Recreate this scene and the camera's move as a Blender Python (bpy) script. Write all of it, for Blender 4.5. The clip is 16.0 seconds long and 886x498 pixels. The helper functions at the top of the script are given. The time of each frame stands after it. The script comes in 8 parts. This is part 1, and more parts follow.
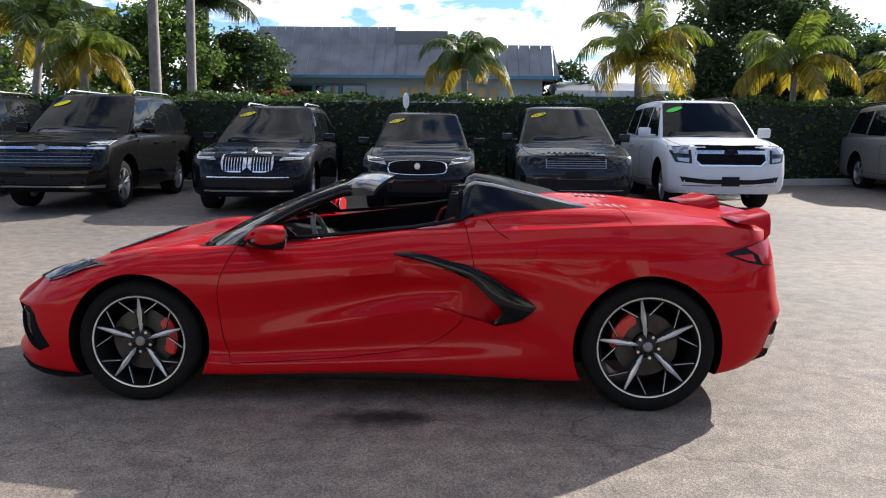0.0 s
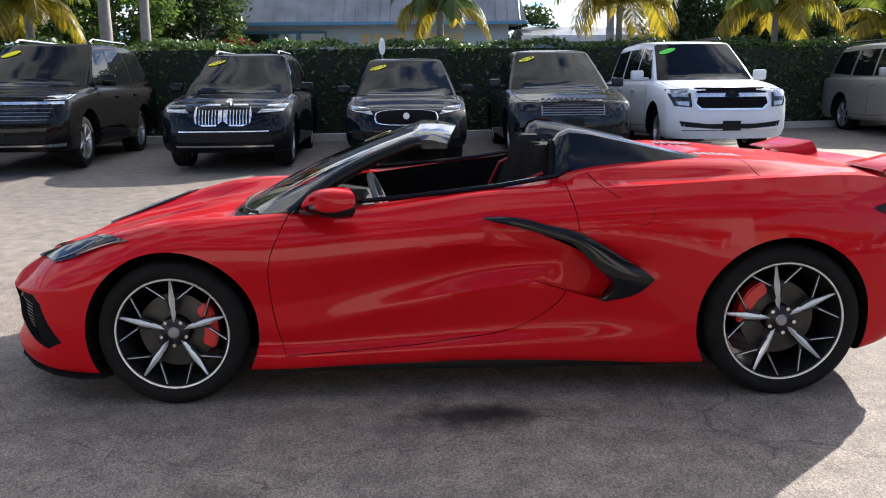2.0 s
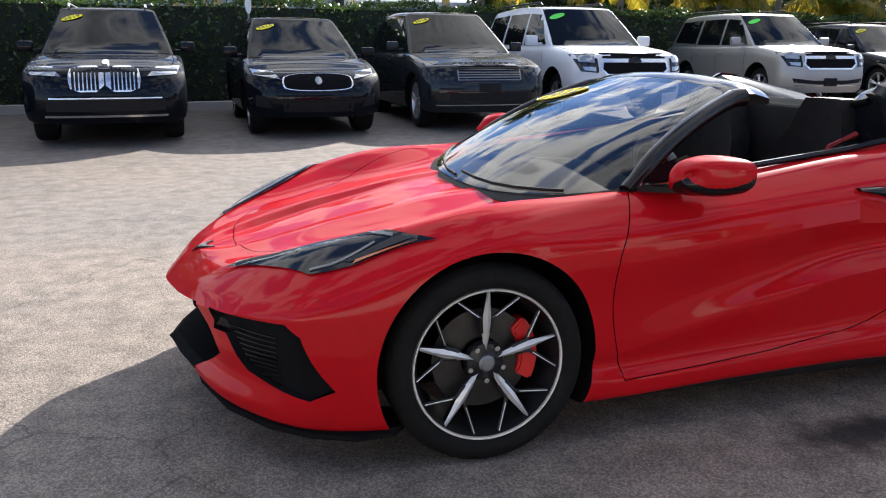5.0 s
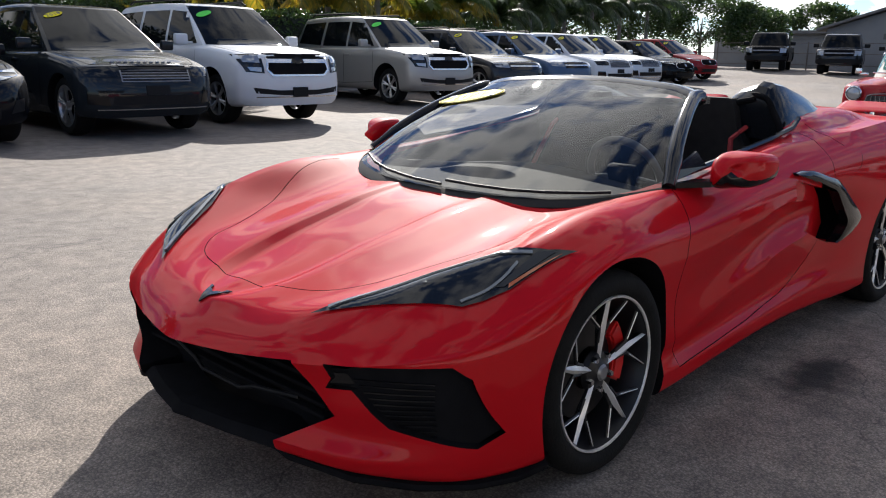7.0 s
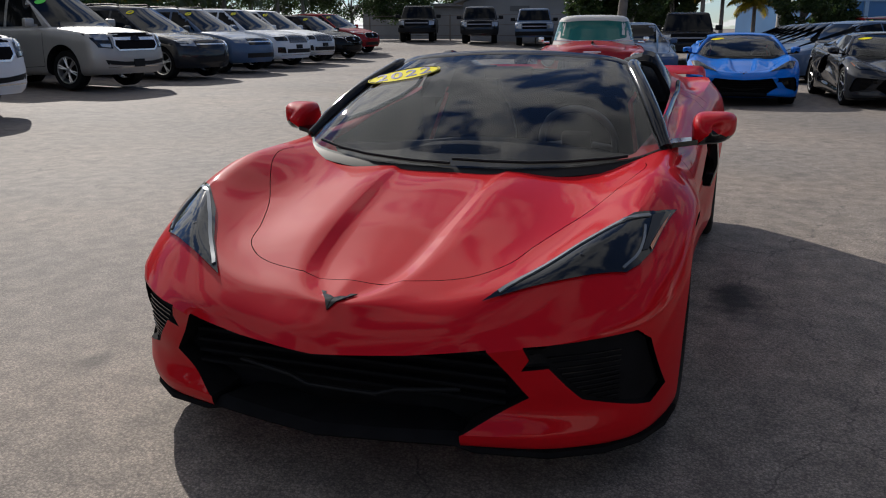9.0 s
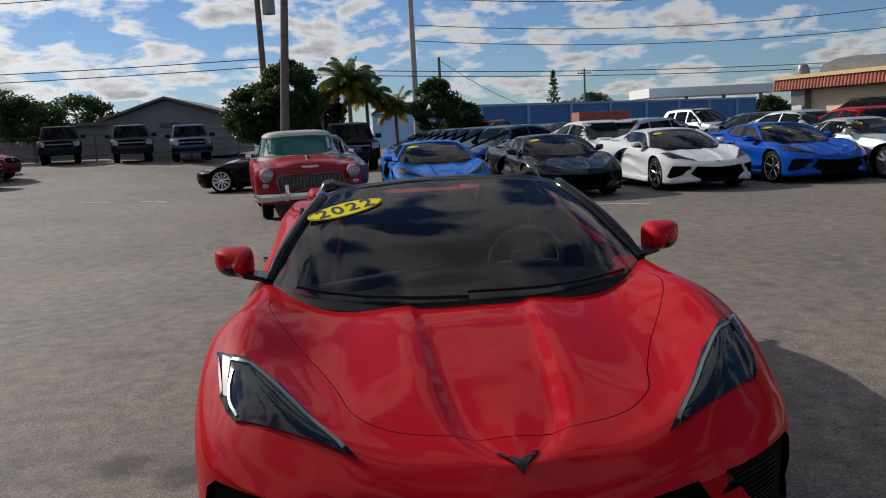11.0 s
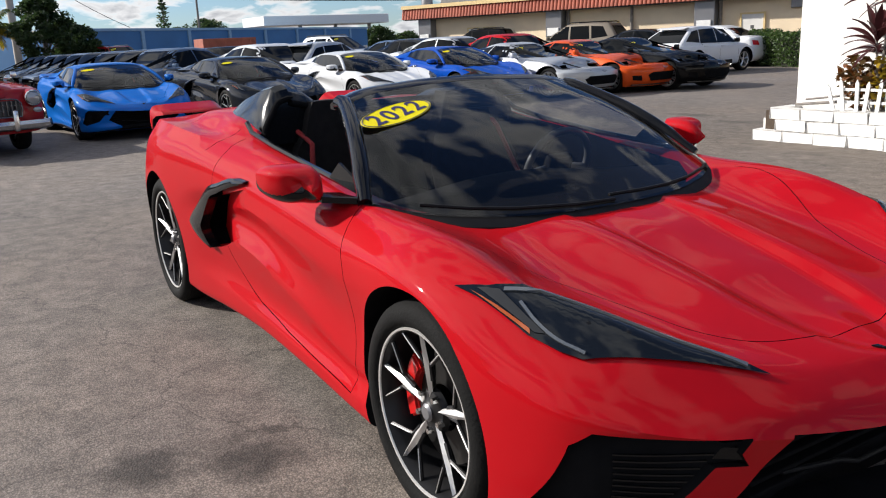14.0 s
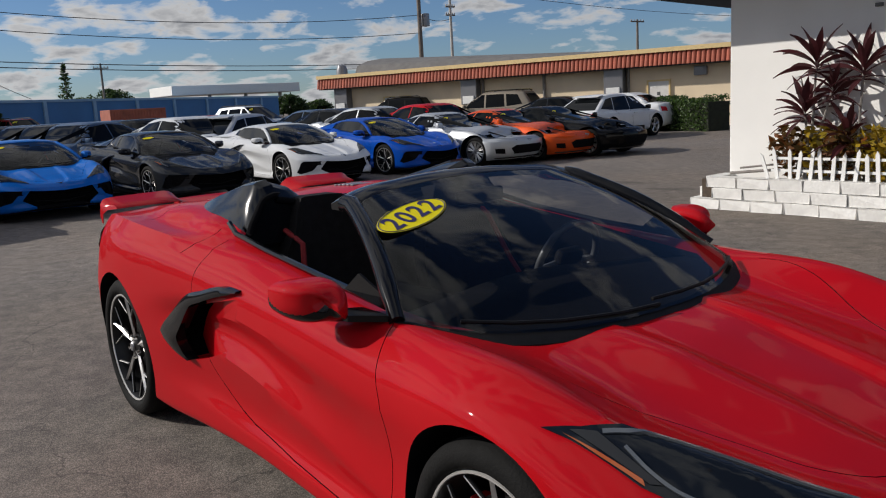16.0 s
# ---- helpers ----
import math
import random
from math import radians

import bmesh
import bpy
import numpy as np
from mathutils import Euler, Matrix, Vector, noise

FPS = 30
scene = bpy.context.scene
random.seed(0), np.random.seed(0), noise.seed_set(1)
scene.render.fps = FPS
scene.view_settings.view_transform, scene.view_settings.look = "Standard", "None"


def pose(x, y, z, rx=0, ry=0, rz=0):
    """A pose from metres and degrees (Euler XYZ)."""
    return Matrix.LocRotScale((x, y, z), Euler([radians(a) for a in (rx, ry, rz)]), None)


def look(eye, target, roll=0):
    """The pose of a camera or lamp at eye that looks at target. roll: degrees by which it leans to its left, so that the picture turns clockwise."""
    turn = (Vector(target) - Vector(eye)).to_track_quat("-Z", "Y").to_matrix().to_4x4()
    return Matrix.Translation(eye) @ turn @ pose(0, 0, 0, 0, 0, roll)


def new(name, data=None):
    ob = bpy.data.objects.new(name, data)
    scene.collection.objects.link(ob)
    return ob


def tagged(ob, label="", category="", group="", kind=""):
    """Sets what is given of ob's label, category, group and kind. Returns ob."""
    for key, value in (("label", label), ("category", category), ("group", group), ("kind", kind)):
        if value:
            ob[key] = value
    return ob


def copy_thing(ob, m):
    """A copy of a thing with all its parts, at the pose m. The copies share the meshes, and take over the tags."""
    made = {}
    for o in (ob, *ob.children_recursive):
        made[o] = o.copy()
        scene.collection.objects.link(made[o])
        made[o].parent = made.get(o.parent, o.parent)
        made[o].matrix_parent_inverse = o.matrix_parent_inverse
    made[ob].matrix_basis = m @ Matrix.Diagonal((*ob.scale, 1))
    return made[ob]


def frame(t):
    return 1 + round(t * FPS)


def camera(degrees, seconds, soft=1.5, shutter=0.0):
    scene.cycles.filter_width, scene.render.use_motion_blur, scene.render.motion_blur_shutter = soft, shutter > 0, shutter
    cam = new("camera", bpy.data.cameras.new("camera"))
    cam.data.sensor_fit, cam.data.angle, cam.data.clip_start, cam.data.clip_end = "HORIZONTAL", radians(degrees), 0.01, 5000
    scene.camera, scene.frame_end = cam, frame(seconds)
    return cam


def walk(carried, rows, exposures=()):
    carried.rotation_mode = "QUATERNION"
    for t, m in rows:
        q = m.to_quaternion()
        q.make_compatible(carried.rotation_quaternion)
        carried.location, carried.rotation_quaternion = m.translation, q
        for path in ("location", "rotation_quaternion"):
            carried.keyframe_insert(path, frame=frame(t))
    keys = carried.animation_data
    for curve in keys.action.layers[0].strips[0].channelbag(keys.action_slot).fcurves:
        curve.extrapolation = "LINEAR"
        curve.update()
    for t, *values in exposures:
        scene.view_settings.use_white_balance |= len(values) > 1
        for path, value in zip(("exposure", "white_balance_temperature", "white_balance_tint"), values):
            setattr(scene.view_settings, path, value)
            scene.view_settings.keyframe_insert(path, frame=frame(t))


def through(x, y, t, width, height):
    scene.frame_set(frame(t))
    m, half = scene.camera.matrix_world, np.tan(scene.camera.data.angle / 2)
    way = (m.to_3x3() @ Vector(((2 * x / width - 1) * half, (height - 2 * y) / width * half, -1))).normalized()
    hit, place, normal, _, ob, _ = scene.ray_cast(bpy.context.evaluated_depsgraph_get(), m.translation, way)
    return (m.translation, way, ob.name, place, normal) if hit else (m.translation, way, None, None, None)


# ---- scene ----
cam = camera(56.7, 16.0, soft=1.1)
PATH = [
    (0, (0.41, -5.16, 1.47), (0.347, -3.181, 1.184), 0.5),
    (0.5, (0.302, -5.051, 1.443), (0.282, -3.078, 1.118), 0.3),
    (1, (0.103, -4.879, 1.45), (0.119, -2.911, 1.094), -1.1),
    (1.5, (-0.053, -4.627, 1.423), (-0.027, -2.663, 1.048), -1.2),
    (2, (-0.254, -4.423, 1.419), (-0.202, -2.465, 1.016), -0.5),
    (2.5, (-0.587, -4.27, 1.407), (-0.441, -2.321, 0.982), 1.3),
    (3, (-0.899, -4.034, 1.377), (-0.733, -2.091, 0.934), 1.1),
    (3.5, (-1.239, -3.874, 1.376), (-1.02, -1.94, 0.915), 0.8),
    (3.7, (-1.389, -3.815, 1.371), (-1.122, -1.89, 0.899), 0.8),
    (5.8, (-2.731, -2.743, 1.277), (-1.834, -1.01, 0.836), 0.8),
    (6, (-2.873, -2.641, 1.297), (-1.865, -0.969, 0.864), 1.2),
    (6.5, (-3.206, -2.482, 1.317), (-1.948, -0.987, 0.889), 1.6),
    (7, (-3.465, -2.196, 1.295), (-2.058, -0.852, 0.832), 0.9),
    (7.5, (-3.765, -1.872, 1.302), (-2.242, -0.685, 0.786), -0.3),
    (8, (-4.007, -1.603, 1.298), (-2.348, -0.631, 0.749), -0.2),
    (8.2, (-4.051, -1.499, 1.29), (-2.358, -0.592, 0.733), -0.4),
    (10.3, (-4.286, -0.111, 1.413), (-2.311, -0.031, 1.108), -0.5),
    (10.5, (-4.281, 0.046, 1.434), (-2.3, 0.023, 1.155), -1.0),
    (11, (-4.216, 0.347, 1.429), (-2.244, 0.179, 1.142), -3.0),
    (11.5, (-4.115, 0.653, 1.365), (-2.18, 0.359, 0.952), -3.5),
    (12, (-4.035, 1.008, 1.321), (-2.179, 0.515, 0.764), -2.4),
    (12.5, (-3.882, 1.263, 1.283), (-2.106, 0.598, 0.647), -1.7),
    (13, (-3.679, 1.574, 1.326), (-1.952, 0.756, 0.735), -1.5),
    (13.5, (-3.47, 1.821, 1.363), (-1.776, 0.901, 0.828), -2.0),
    (14, (-3.243, 1.962, 1.357), (-1.589, 0.95, 0.865), -2.5),
    (14.5, (-2.991, 2.15, 1.423), (-1.333, 1.095, 1.048), -2.5),
    (15, (-2.791, 2.328, 1.448), (-1.153, 1.225, 1.131), -1.8),
    (15.5, (-2.73, 2.298, 1.466), (-1.154, 1.105, 1.161), -1.3),
    (16, (-2.787, 2.109, 1.475), (-1.231, 0.903, 1.124), -3.1),
]
EXPOSURE = [(0, 1.2), (2, 1.56), (3.7, 1.75), (5.8, 1.38), (7, 0.95), (8.2, 0.55), (10.3, -0.1), (11, -0.1), (12.5, 1.0), (13.5, 0.78), (14.5, 0.36), (15.5, -0.1), (16, -0.15)]
walk(cam, [(t, look(eye, target, roll)) for t, eye, target, roll in PATH], EXPOSURE)

# ---------------------------------------------------------------- sky and sun
SUN_EL, SUN_AZ = radians(28), radians(45)      # height, and turn from +y towards +x
world = bpy.data.worlds.new("sky")
scene.world = world
world.use_nodes = True
wn, wl = world.node_tree.nodes, world.node_tree.links
wn.clear()
w_out, w_bg = wn.new("ShaderNodeOutputWorld"), wn.new("ShaderNodeBackground")
w_sky = wn.new("ShaderNodeTexSky")
w_sky.sky_type, w_sky.sun_disc = "NISHITA", False
w_sky.sun_elevation, w_sky.sun_rotation = SUN_EL, SUN_AZ
w_sky.air_density, w_sky.dust_density, w_sky.ozone_density = 1.0, 0.15, 2.2
w_co = wn.new("ShaderNodeTexCoord")
w_sep = wn.new("ShaderNodeSeparateXYZ")
wl.new(w_co.outputs["Generated"], w_sep.inputs[0])
# clouds lie on a flat layer: divide the direction by its height
w_h = wn.new("ShaderNodeMath"); w_h.operation = "MAXIMUM"; w_h.inputs[1].default_value = 0.0
wl.new(w_sep.outputs[2], w_h.inputs[0])
w_h2 = wn.new("ShaderNodeMath"); w_h2.operation = "ADD"; w_h2.inputs[1].default_value = 0.26
wl.new(w_h.outputs[0], w_h2.inputs[0])
w_dx = wn.new("ShaderNodeMath"); w_dx.operation = "DIVIDE"
w_dy = wn.new("ShaderNodeMath"); w_dy.operation = "DIVIDE"
wl.new(w_sep.outputs[0], w_dx.inputs[0]); wl.new(w_h2.outputs[0], w_dx.inputs[1])
wl.new(w_sep.outputs[1], w_dy.inputs[0]); wl.new(w_h2.outputs[0], w_dy.inputs[1])
w_com = wn.new("ShaderNodeCombineXYZ")
wl.new(w_dx.outputs[0], w_com.inputs[0]); wl.new(w_dy.outputs[0], w_com.inputs[1])
w_com.inputs[2].default_value = 3.7
w_nz = wn.new("ShaderNodeTexNoise")
w_nz.inputs["Scale"].default_value, w_nz.inputs["Detail"].default_value, w_nz.inputs["Roughness"].default_value = 5.0, 8.0, 0.54
w_nz.inputs["Distortion"].default_value = 0.25
wl.new(w_com.outputs[0], w_nz.inputs["Vector"])
# the cover thins out from the bank in the north towards the south
w_lean = wn.new("ShaderNodeMapRange")
w_lean.inputs[1].default_value, w_lean.inputs[2].default_value, w_lean.inputs[3].default_value, w_lean.inputs[4].default_value = -0.9, 0.9, -0.045, 0.055
wl.new(w_sep.outputs[1], w_lean.inputs[0])
w_cov = wn.new("ShaderNodeMath"); w_cov.operation = "ADD"
wl.new(w_nz.outputs[0], w_cov.inputs[0]); wl.new(w_lean.outputs[0], w_cov.inputs[1])
w_rp = wn.new("ShaderNodeValToRGB")
w_rp.color_ramp.elements[0].position, w_rp.color_ramp.elements[1].position = 0.475, 0.575
wl.new(w_cov.outputs[0], w_rp.inputs[0])
w_shade = wn.new("ShaderNodeValToRGB")     # thick cloud is greyer below
w_shade.color_ramp.elements[0].position, w_shade.color_ramp.elements[1].position = 0.53, 0.70
w_shade.color_ramp.elements[0].color, w_shade.color_ramp.elements[1].color = (13.5, 13.5, 13.6, 1), (6.2, 6.4, 6.9, 1)
wl.new(w_nz.outputs[0], w_shade.inputs[0])
w_tint = wn.new("ShaderNodeMix"); w_tint.data_type = "RGBA"; w_tint.blend_type = "MULTIPLY"
w_tint.inputs[0].default_value, w_tint.inputs[7].default_value = 1.0, (0.88, 1.12, 1.56, 1)
wl.new(w_sky.outputs[0], w_tint.inputs[6])
w_mix = wn.new("ShaderNodeMix"); w_mix.data_type = "RGBA"
# cloud is brighter the nearer it stands to the sun
w_dot = wn.new("ShaderNodeVectorMath"); w_dot.operation = "DOT_PRODUCT"
w_dot.inputs[1].default_value = (math.sin(SUN_AZ) * math.cos(SUN_EL), math.cos(SUN_AZ) * math.cos(SUN_EL), math.sin(SUN_EL))
wl.new(w_co.outputs["Generated"], w_dot.inputs[0])
w_near = wn.new("ShaderNodeMapRange")
w_near.inputs[1].default_value, w_near.inputs[2].default_value, w_near.inputs[3].default_value, w_near.inputs[4].default_value = 0.1, 1.0, 0.0, 1.0
wl.new(w_dot.outputs["Value"], w_near.inputs[0])
w_pow = wn.new("ShaderNodeMath"); w_pow.operation = "POWER"; w_pow.inputs[1].default_value = 4.0
wl.new(w_near.outputs[0], w_pow.inputs[0])
w_gain = wn.new("ShaderNodeMath"); w_gain.operation = "MULTIPLY_ADD"; w_gain.inputs[1].default_value, w_gain.inputs[2].default_value = 0.7, 0.95
wl.new(w_pow.outputs[0], w_gain.inputs[0])
w_lit = wn.new("ShaderNodeVectorMath"); w_lit.operation = "SCALE"
wl.new(w_shade.outputs[0], w_lit.inputs[0]); wl.new(w_gain.outputs[0], w_lit.inputs["Scale"])
w_bg.inputs[1].default_value = 0.053
wl.new(w_rp.outputs[0], w_mix.inputs[0]); wl.new(w_tint.outputs[2], w_mix.inputs[6]); wl.new(w_lit.outputs[0], w_mix.inputs[7])
wl.new(w_mix.outputs[2], w_bg.inputs[0]); wl.new(w_bg.outputs[0], w_out.inputs[0])

sun_dir = Vector((math.sin(SUN_AZ) * math.cos(SUN_EL), math.cos(SUN_AZ) * math.cos(SUN_EL), math.sin(SUN_EL)))
sun = new("sun", bpy.data.lights.new("sun", "SUN"))
sun.data.energy, sun.data.angle, sun.data.color = 4.4, radians(0.53), (1.0, 0.94, 0.87)
sun.matrix_world = look(sun_dir * 60, (0, 0, 0))

# ---------------------------------------------------------------- materials
def mat(name, colour, rough=0.5, metal=0.0, coat=0.0, vary=0.0, scale=8.0, bump=0.0, bump_scale=60.0, spec=0.5, rand=0.0):
    """A plain surface with stains at one scale and relief at another."""
    m = bpy.data.materials.new(name)
    m.use_nodes = True
    n, l = m.node_tree.nodes, m.node_tree.links
    b = n["Principled BSDF"]
    b.inputs["Base Color"].default_value = (*colour, 1)
    b.inputs["Roughness"].default_value, b.inputs["Metallic"].default_value = rough, metal
    b.inputs["Coat Weight"].default_value, b.inputs["Coat Roughness"].default_value = coat, 0.03
    b.inputs["Specular IOR Level"].default_value = spec
    co = n.new("ShaderNodeTexCoord")
    if vary or rand:
        nz = n.new("ShaderNodeTexNoise")
        nz.inputs["Scale"].default_value, nz.inputs["Detail"].default_value = scale, 6.0
        l.new(co.outputs["Object"], nz.inputs["Vector"])
        mr = n.new("ShaderNodeMapRange")
        mr.inputs[1].default_value, mr.inputs[2].default_value = 0.3, 0.7
        mr.inputs[3].default_value, mr.inputs[4].default_value = 1 - vary, 1 + vary * 0.6
        l.new(nz.outputs[0], mr.inputs[0])
        hsv = n.new("ShaderNodeHueSaturation")
        hsv.inputs["Color"].default_value = (*colour, 1)
        if rand:
            oi = n.new("ShaderNodeObjectInfo")
            m2 = n.new("ShaderNodeMapRange")
            m2.inputs[3].default_value, m2.inputs[4].default_value = 1 - rand, 1 + rand
            l.new(oi.outputs["Random"], m2.inputs[0])
            mu = n.new("ShaderNodeMath"); mu.operation = "MULTIPLY"
            l.new(mr.outputs[0], mu.inputs[0]); l.new(m2.outputs[0], mu.inputs[1])
            l.new(mu.outputs[0], hsv.inputs["Value"])
        else:
            l.new(mr.outputs[0], hsv.inputs["Value"])
        l.new(hsv.outputs[0], b.inputs["Base Color"])
    if bump:
        nb = n.new("ShaderNodeTexNoise")
        nb.inputs["Scale"].default_value, nb.inputs["Detail"].default_value = bump_scale, 4.0
        l.new(co.outputs["Object"], nb.inputs["Vector"])
        bp = n.new("ShaderNodeBump")
        bp.inputs["Strength"].default_value, bp.inputs["Distance"].default_value = bump, 0.01
        l.new(nb.outputs[0], bp.inputs["Height"]); l.new(bp.outputs[0], b.inputs["Normal"])
    return m


def paint(name, colour, metal=0.0, coat=0.45):
    """Clear-coated car paint with fine orange peel."""
    m = mat(name, colour, 0.5, metal, coat=coat, vary=0.03, scale=3.0, spec=0.015 if metal < .1 else 0.1)
    n, l = m.node_tree.nodes, m.node_tree.links
    co, nb, bp = n.new("ShaderNodeTexCoord"), n.new("ShaderNodeTexNoise"), n.new("ShaderNodeBump")
    nb.inputs["Scale"].default_value, nb.inputs["Detail"].default_value = 7.0, 2.0
    l.new(co.outputs["Object"], nb.inputs["Vector"])
    bp.inputs["Strength"].default_value, bp.inputs["Distance"].default_value = 0.018, 0.01
    l.new(nb.outputs[0], bp.inputs["Height"])
    l.new(bp.outputs[0], n["Principled BSDF"].inputs["Coat Normal"])
    return m


def glass(name, tint, gloss=1.5):
    """Thin tinted pane: what is behind shows through, and Fresnel drives the gloss."""
    m = bpy.data.materials.new(name)
    m.use_nodes = True
    n, l = m.node_tree.nodes, m.node_tree.links
    n.clear()
    out, mix = n.new("ShaderNodeOutputMaterial"), n.new("ShaderNodeMixShader")
    tr, gl, fr = n.new("ShaderNodeBsdfTransparent"), n.new("ShaderNodeBsdfGlossy"), n.new("ShaderNodeFresnel")
    tr.inputs[0].default_value = (*tint, 1)
    gl.inputs["Roughness"].default_value = 0.01
    fr.inputs["IOR"].default_value = gloss
    l.new(fr.outputs[0], mix.inputs[0]); l.new(tr.outputs[0], mix.inputs[1]); l.new(gl.outputs[0], mix.inputs[2])
    l.new(mix.outputs[0], out.inputs[0])
    return m


def asphalt():
    m = mat("asphalt", (0.155, 0.148, 0.142), 0.85)
    n, l = m.node_tree.nodes, m.node_tree.links
    b = n["Principled BSDF"]
    co = n.new("ShaderNodeTexCoord")

    def noise_at(scale, detail, lo, hi, a, c, kind="noise"):
        nz = n.new("ShaderNodeTexNoise" if kind == "noise" else "ShaderNodeTexVoronoi")
        nz.inputs["Scale"].default_value = scale
        if kind == "noise":
            nz.inputs["Detail"].default_value = detail
        l.new(co.outputs["Object"], nz.inputs["Vector"])
        mr = n.new("ShaderNodeMapRange")
        mr.inputs[1].default_value, mr.inputs[2].default_value, mr.inputs[3].default_value, mr.inputs[4].default_value = lo, hi, a, c
        l.new(nz.outputs[0], mr.inputs[0])
        return mr.outputs[0], nz

    def times(a, c):
        mu = n.new("ShaderNodeMath"); mu.operation = "MULTIPLY"
        l.new(a, mu.inputs[0]); l.new(c, mu.inputs[1])
        return mu.outputs[0]
    broad, _ = noise_at(0.22, 5, 0.3, 0.7, 0.78, 1.18)
    patch, _ = noise_at(1.6, 6, 0.28, 0.42, 0.74, 1.0)
    lumps, _ = noise_at(7, 7, 0.36, 0.64, 0.78, 1.18)
    # single stones in tar: each with a shade of its own, dark in the gaps
    gaps, cell = noise_at(125, 0, 0.25, 0.75, 1.07, 0.62, "cell")
    shade = n.new("ShaderNodeMapRange")
    shade.inputs[1].default_value, shade.inputs[2].default_value, shade.inputs[3].default_value, shade.inputs[4].default_value = 0.2, 0.8, 0.72, 1.32
    l.new(cell.outputs["Color"], shade.inputs[0])
    fine, _ = noise_at(420, 2, 0.35, 0.65, 0.7, 1.3)
    # thin cracks along the edges of wide, wobbling cells
    wv, wob, crack = n.new("ShaderNodeVectorMath"), n.new("ShaderNodeTexNoise"), n.new("ShaderNodeTexVoronoi")
    wob.inputs["Scale"].default_value, wob.inputs["Detail"].default_value = 2.2, 5.0
    l.new(co.outputs["Object"], wob.inputs["Vector"])
    wv.operation = "MULTIPLY_ADD"
    wv.inputs[1].default_value = (0.7, 0.7, 0)
    l.new(wob.outputs["Color"], wv.inputs[0]); l.new(co.outputs["Object"], wv.inputs[2])
    crack.feature = "DISTANCE_TO_EDGE"
    crack.inputs["Scale"].default_value = 0.42
    l.new(wv.outputs[0], crack.inputs["Vector"])
    cr = n.new("ShaderNodeMapRange")
    cr.inputs[1].default_value, cr.inputs[2].default_value, cr.inputs[3].default_value, cr.inputs[4].default_value = 0.0006, 0.003, 0.55, 1.0
    l.new(crack.outputs["Distance"], cr.inputs[0])
    grit, stones = times(gaps, shade.outputs[0]), fine
    val = times(times(times(broad, patch), times(lumps, cr.outputs[0])), times(grit, stones))
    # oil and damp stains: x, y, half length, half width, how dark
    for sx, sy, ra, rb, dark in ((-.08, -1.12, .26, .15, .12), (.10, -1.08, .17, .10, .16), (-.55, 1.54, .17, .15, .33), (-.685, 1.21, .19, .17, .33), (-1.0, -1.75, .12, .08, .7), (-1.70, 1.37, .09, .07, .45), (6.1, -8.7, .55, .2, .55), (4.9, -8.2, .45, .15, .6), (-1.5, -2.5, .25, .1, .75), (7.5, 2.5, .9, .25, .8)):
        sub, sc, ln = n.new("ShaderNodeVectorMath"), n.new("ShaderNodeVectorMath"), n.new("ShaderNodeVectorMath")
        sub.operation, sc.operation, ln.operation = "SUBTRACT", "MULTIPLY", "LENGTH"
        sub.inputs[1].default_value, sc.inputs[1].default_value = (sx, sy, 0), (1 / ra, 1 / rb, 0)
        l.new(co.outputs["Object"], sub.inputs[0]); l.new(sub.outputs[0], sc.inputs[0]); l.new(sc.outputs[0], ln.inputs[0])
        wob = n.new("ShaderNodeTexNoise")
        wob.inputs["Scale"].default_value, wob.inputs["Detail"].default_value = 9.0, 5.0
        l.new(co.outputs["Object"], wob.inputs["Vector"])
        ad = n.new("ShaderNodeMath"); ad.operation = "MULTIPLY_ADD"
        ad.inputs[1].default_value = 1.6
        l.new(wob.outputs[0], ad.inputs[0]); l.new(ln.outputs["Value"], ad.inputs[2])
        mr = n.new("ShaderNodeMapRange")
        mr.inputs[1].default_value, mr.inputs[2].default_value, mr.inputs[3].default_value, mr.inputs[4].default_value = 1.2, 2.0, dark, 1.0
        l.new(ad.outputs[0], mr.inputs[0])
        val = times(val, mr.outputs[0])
    hsv = n.new("ShaderNodeHueSaturation")
    # brown dust lies in drifts over the grey
    drift, _ = noise_at(0.40, 6, 0.32, 0.70, 0.0, 1.0)
    tone = n.new("ShaderNodeMix")
    tone.data_type = "RGBA"
    tone.inputs[6].default_value, tone.inputs[7].default_value = (0.174, 0.153, 0.136, 1), (0.204, 0.166, 0.134, 1)
    l.new(drift, tone.inputs[0]); l.new(tone.outputs[2], hsv.inputs["Color"])
    l.new(val, hsv.inputs["Value"]); l.new(hsv.outputs[0], b.inputs["Base Color"])
    bp = n.new("ShaderNodeBump")
    bp.inputs["Strength"].default_value, bp.inputs["Distance"].default_value = 0.75, 0.003
    l.new(gaps, bp.inputs["Height"]); l.new(bp.outputs[0], b.inputs["Normal"])
    return m


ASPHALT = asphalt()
RED = paint("torch_red_paint", (0.40, 0.0045, 0.009), 0.0, 0.36)
BLACK_GLOSS = mat("gloss_black", (0.006, 0.006, 0.007), 0.10, coat=0.05, spec=0.25)
NACELLE = mat("dark_blue_black_panel", (0.005, 0.006, 0.008), 0.14, coat=0.0, spec=0.32)
BLACK_SATIN = mat("satin_black_plastic", (0.012, 0.012, 0.013), 0.55, vary=0.2, scale=30, spec=0.12)
BLACK_MATT = mat("black_lining", (0.008, 0.008, 0.009), 0.9, vary=0.3, scale=12, spec=0.04)
RUBBER = mat("tyre_rubber", (0.009, 0.009, 0.009), 0.8, spec=0.12, vary=0.25, scale=14, bump=0.25, bump_scale=120)
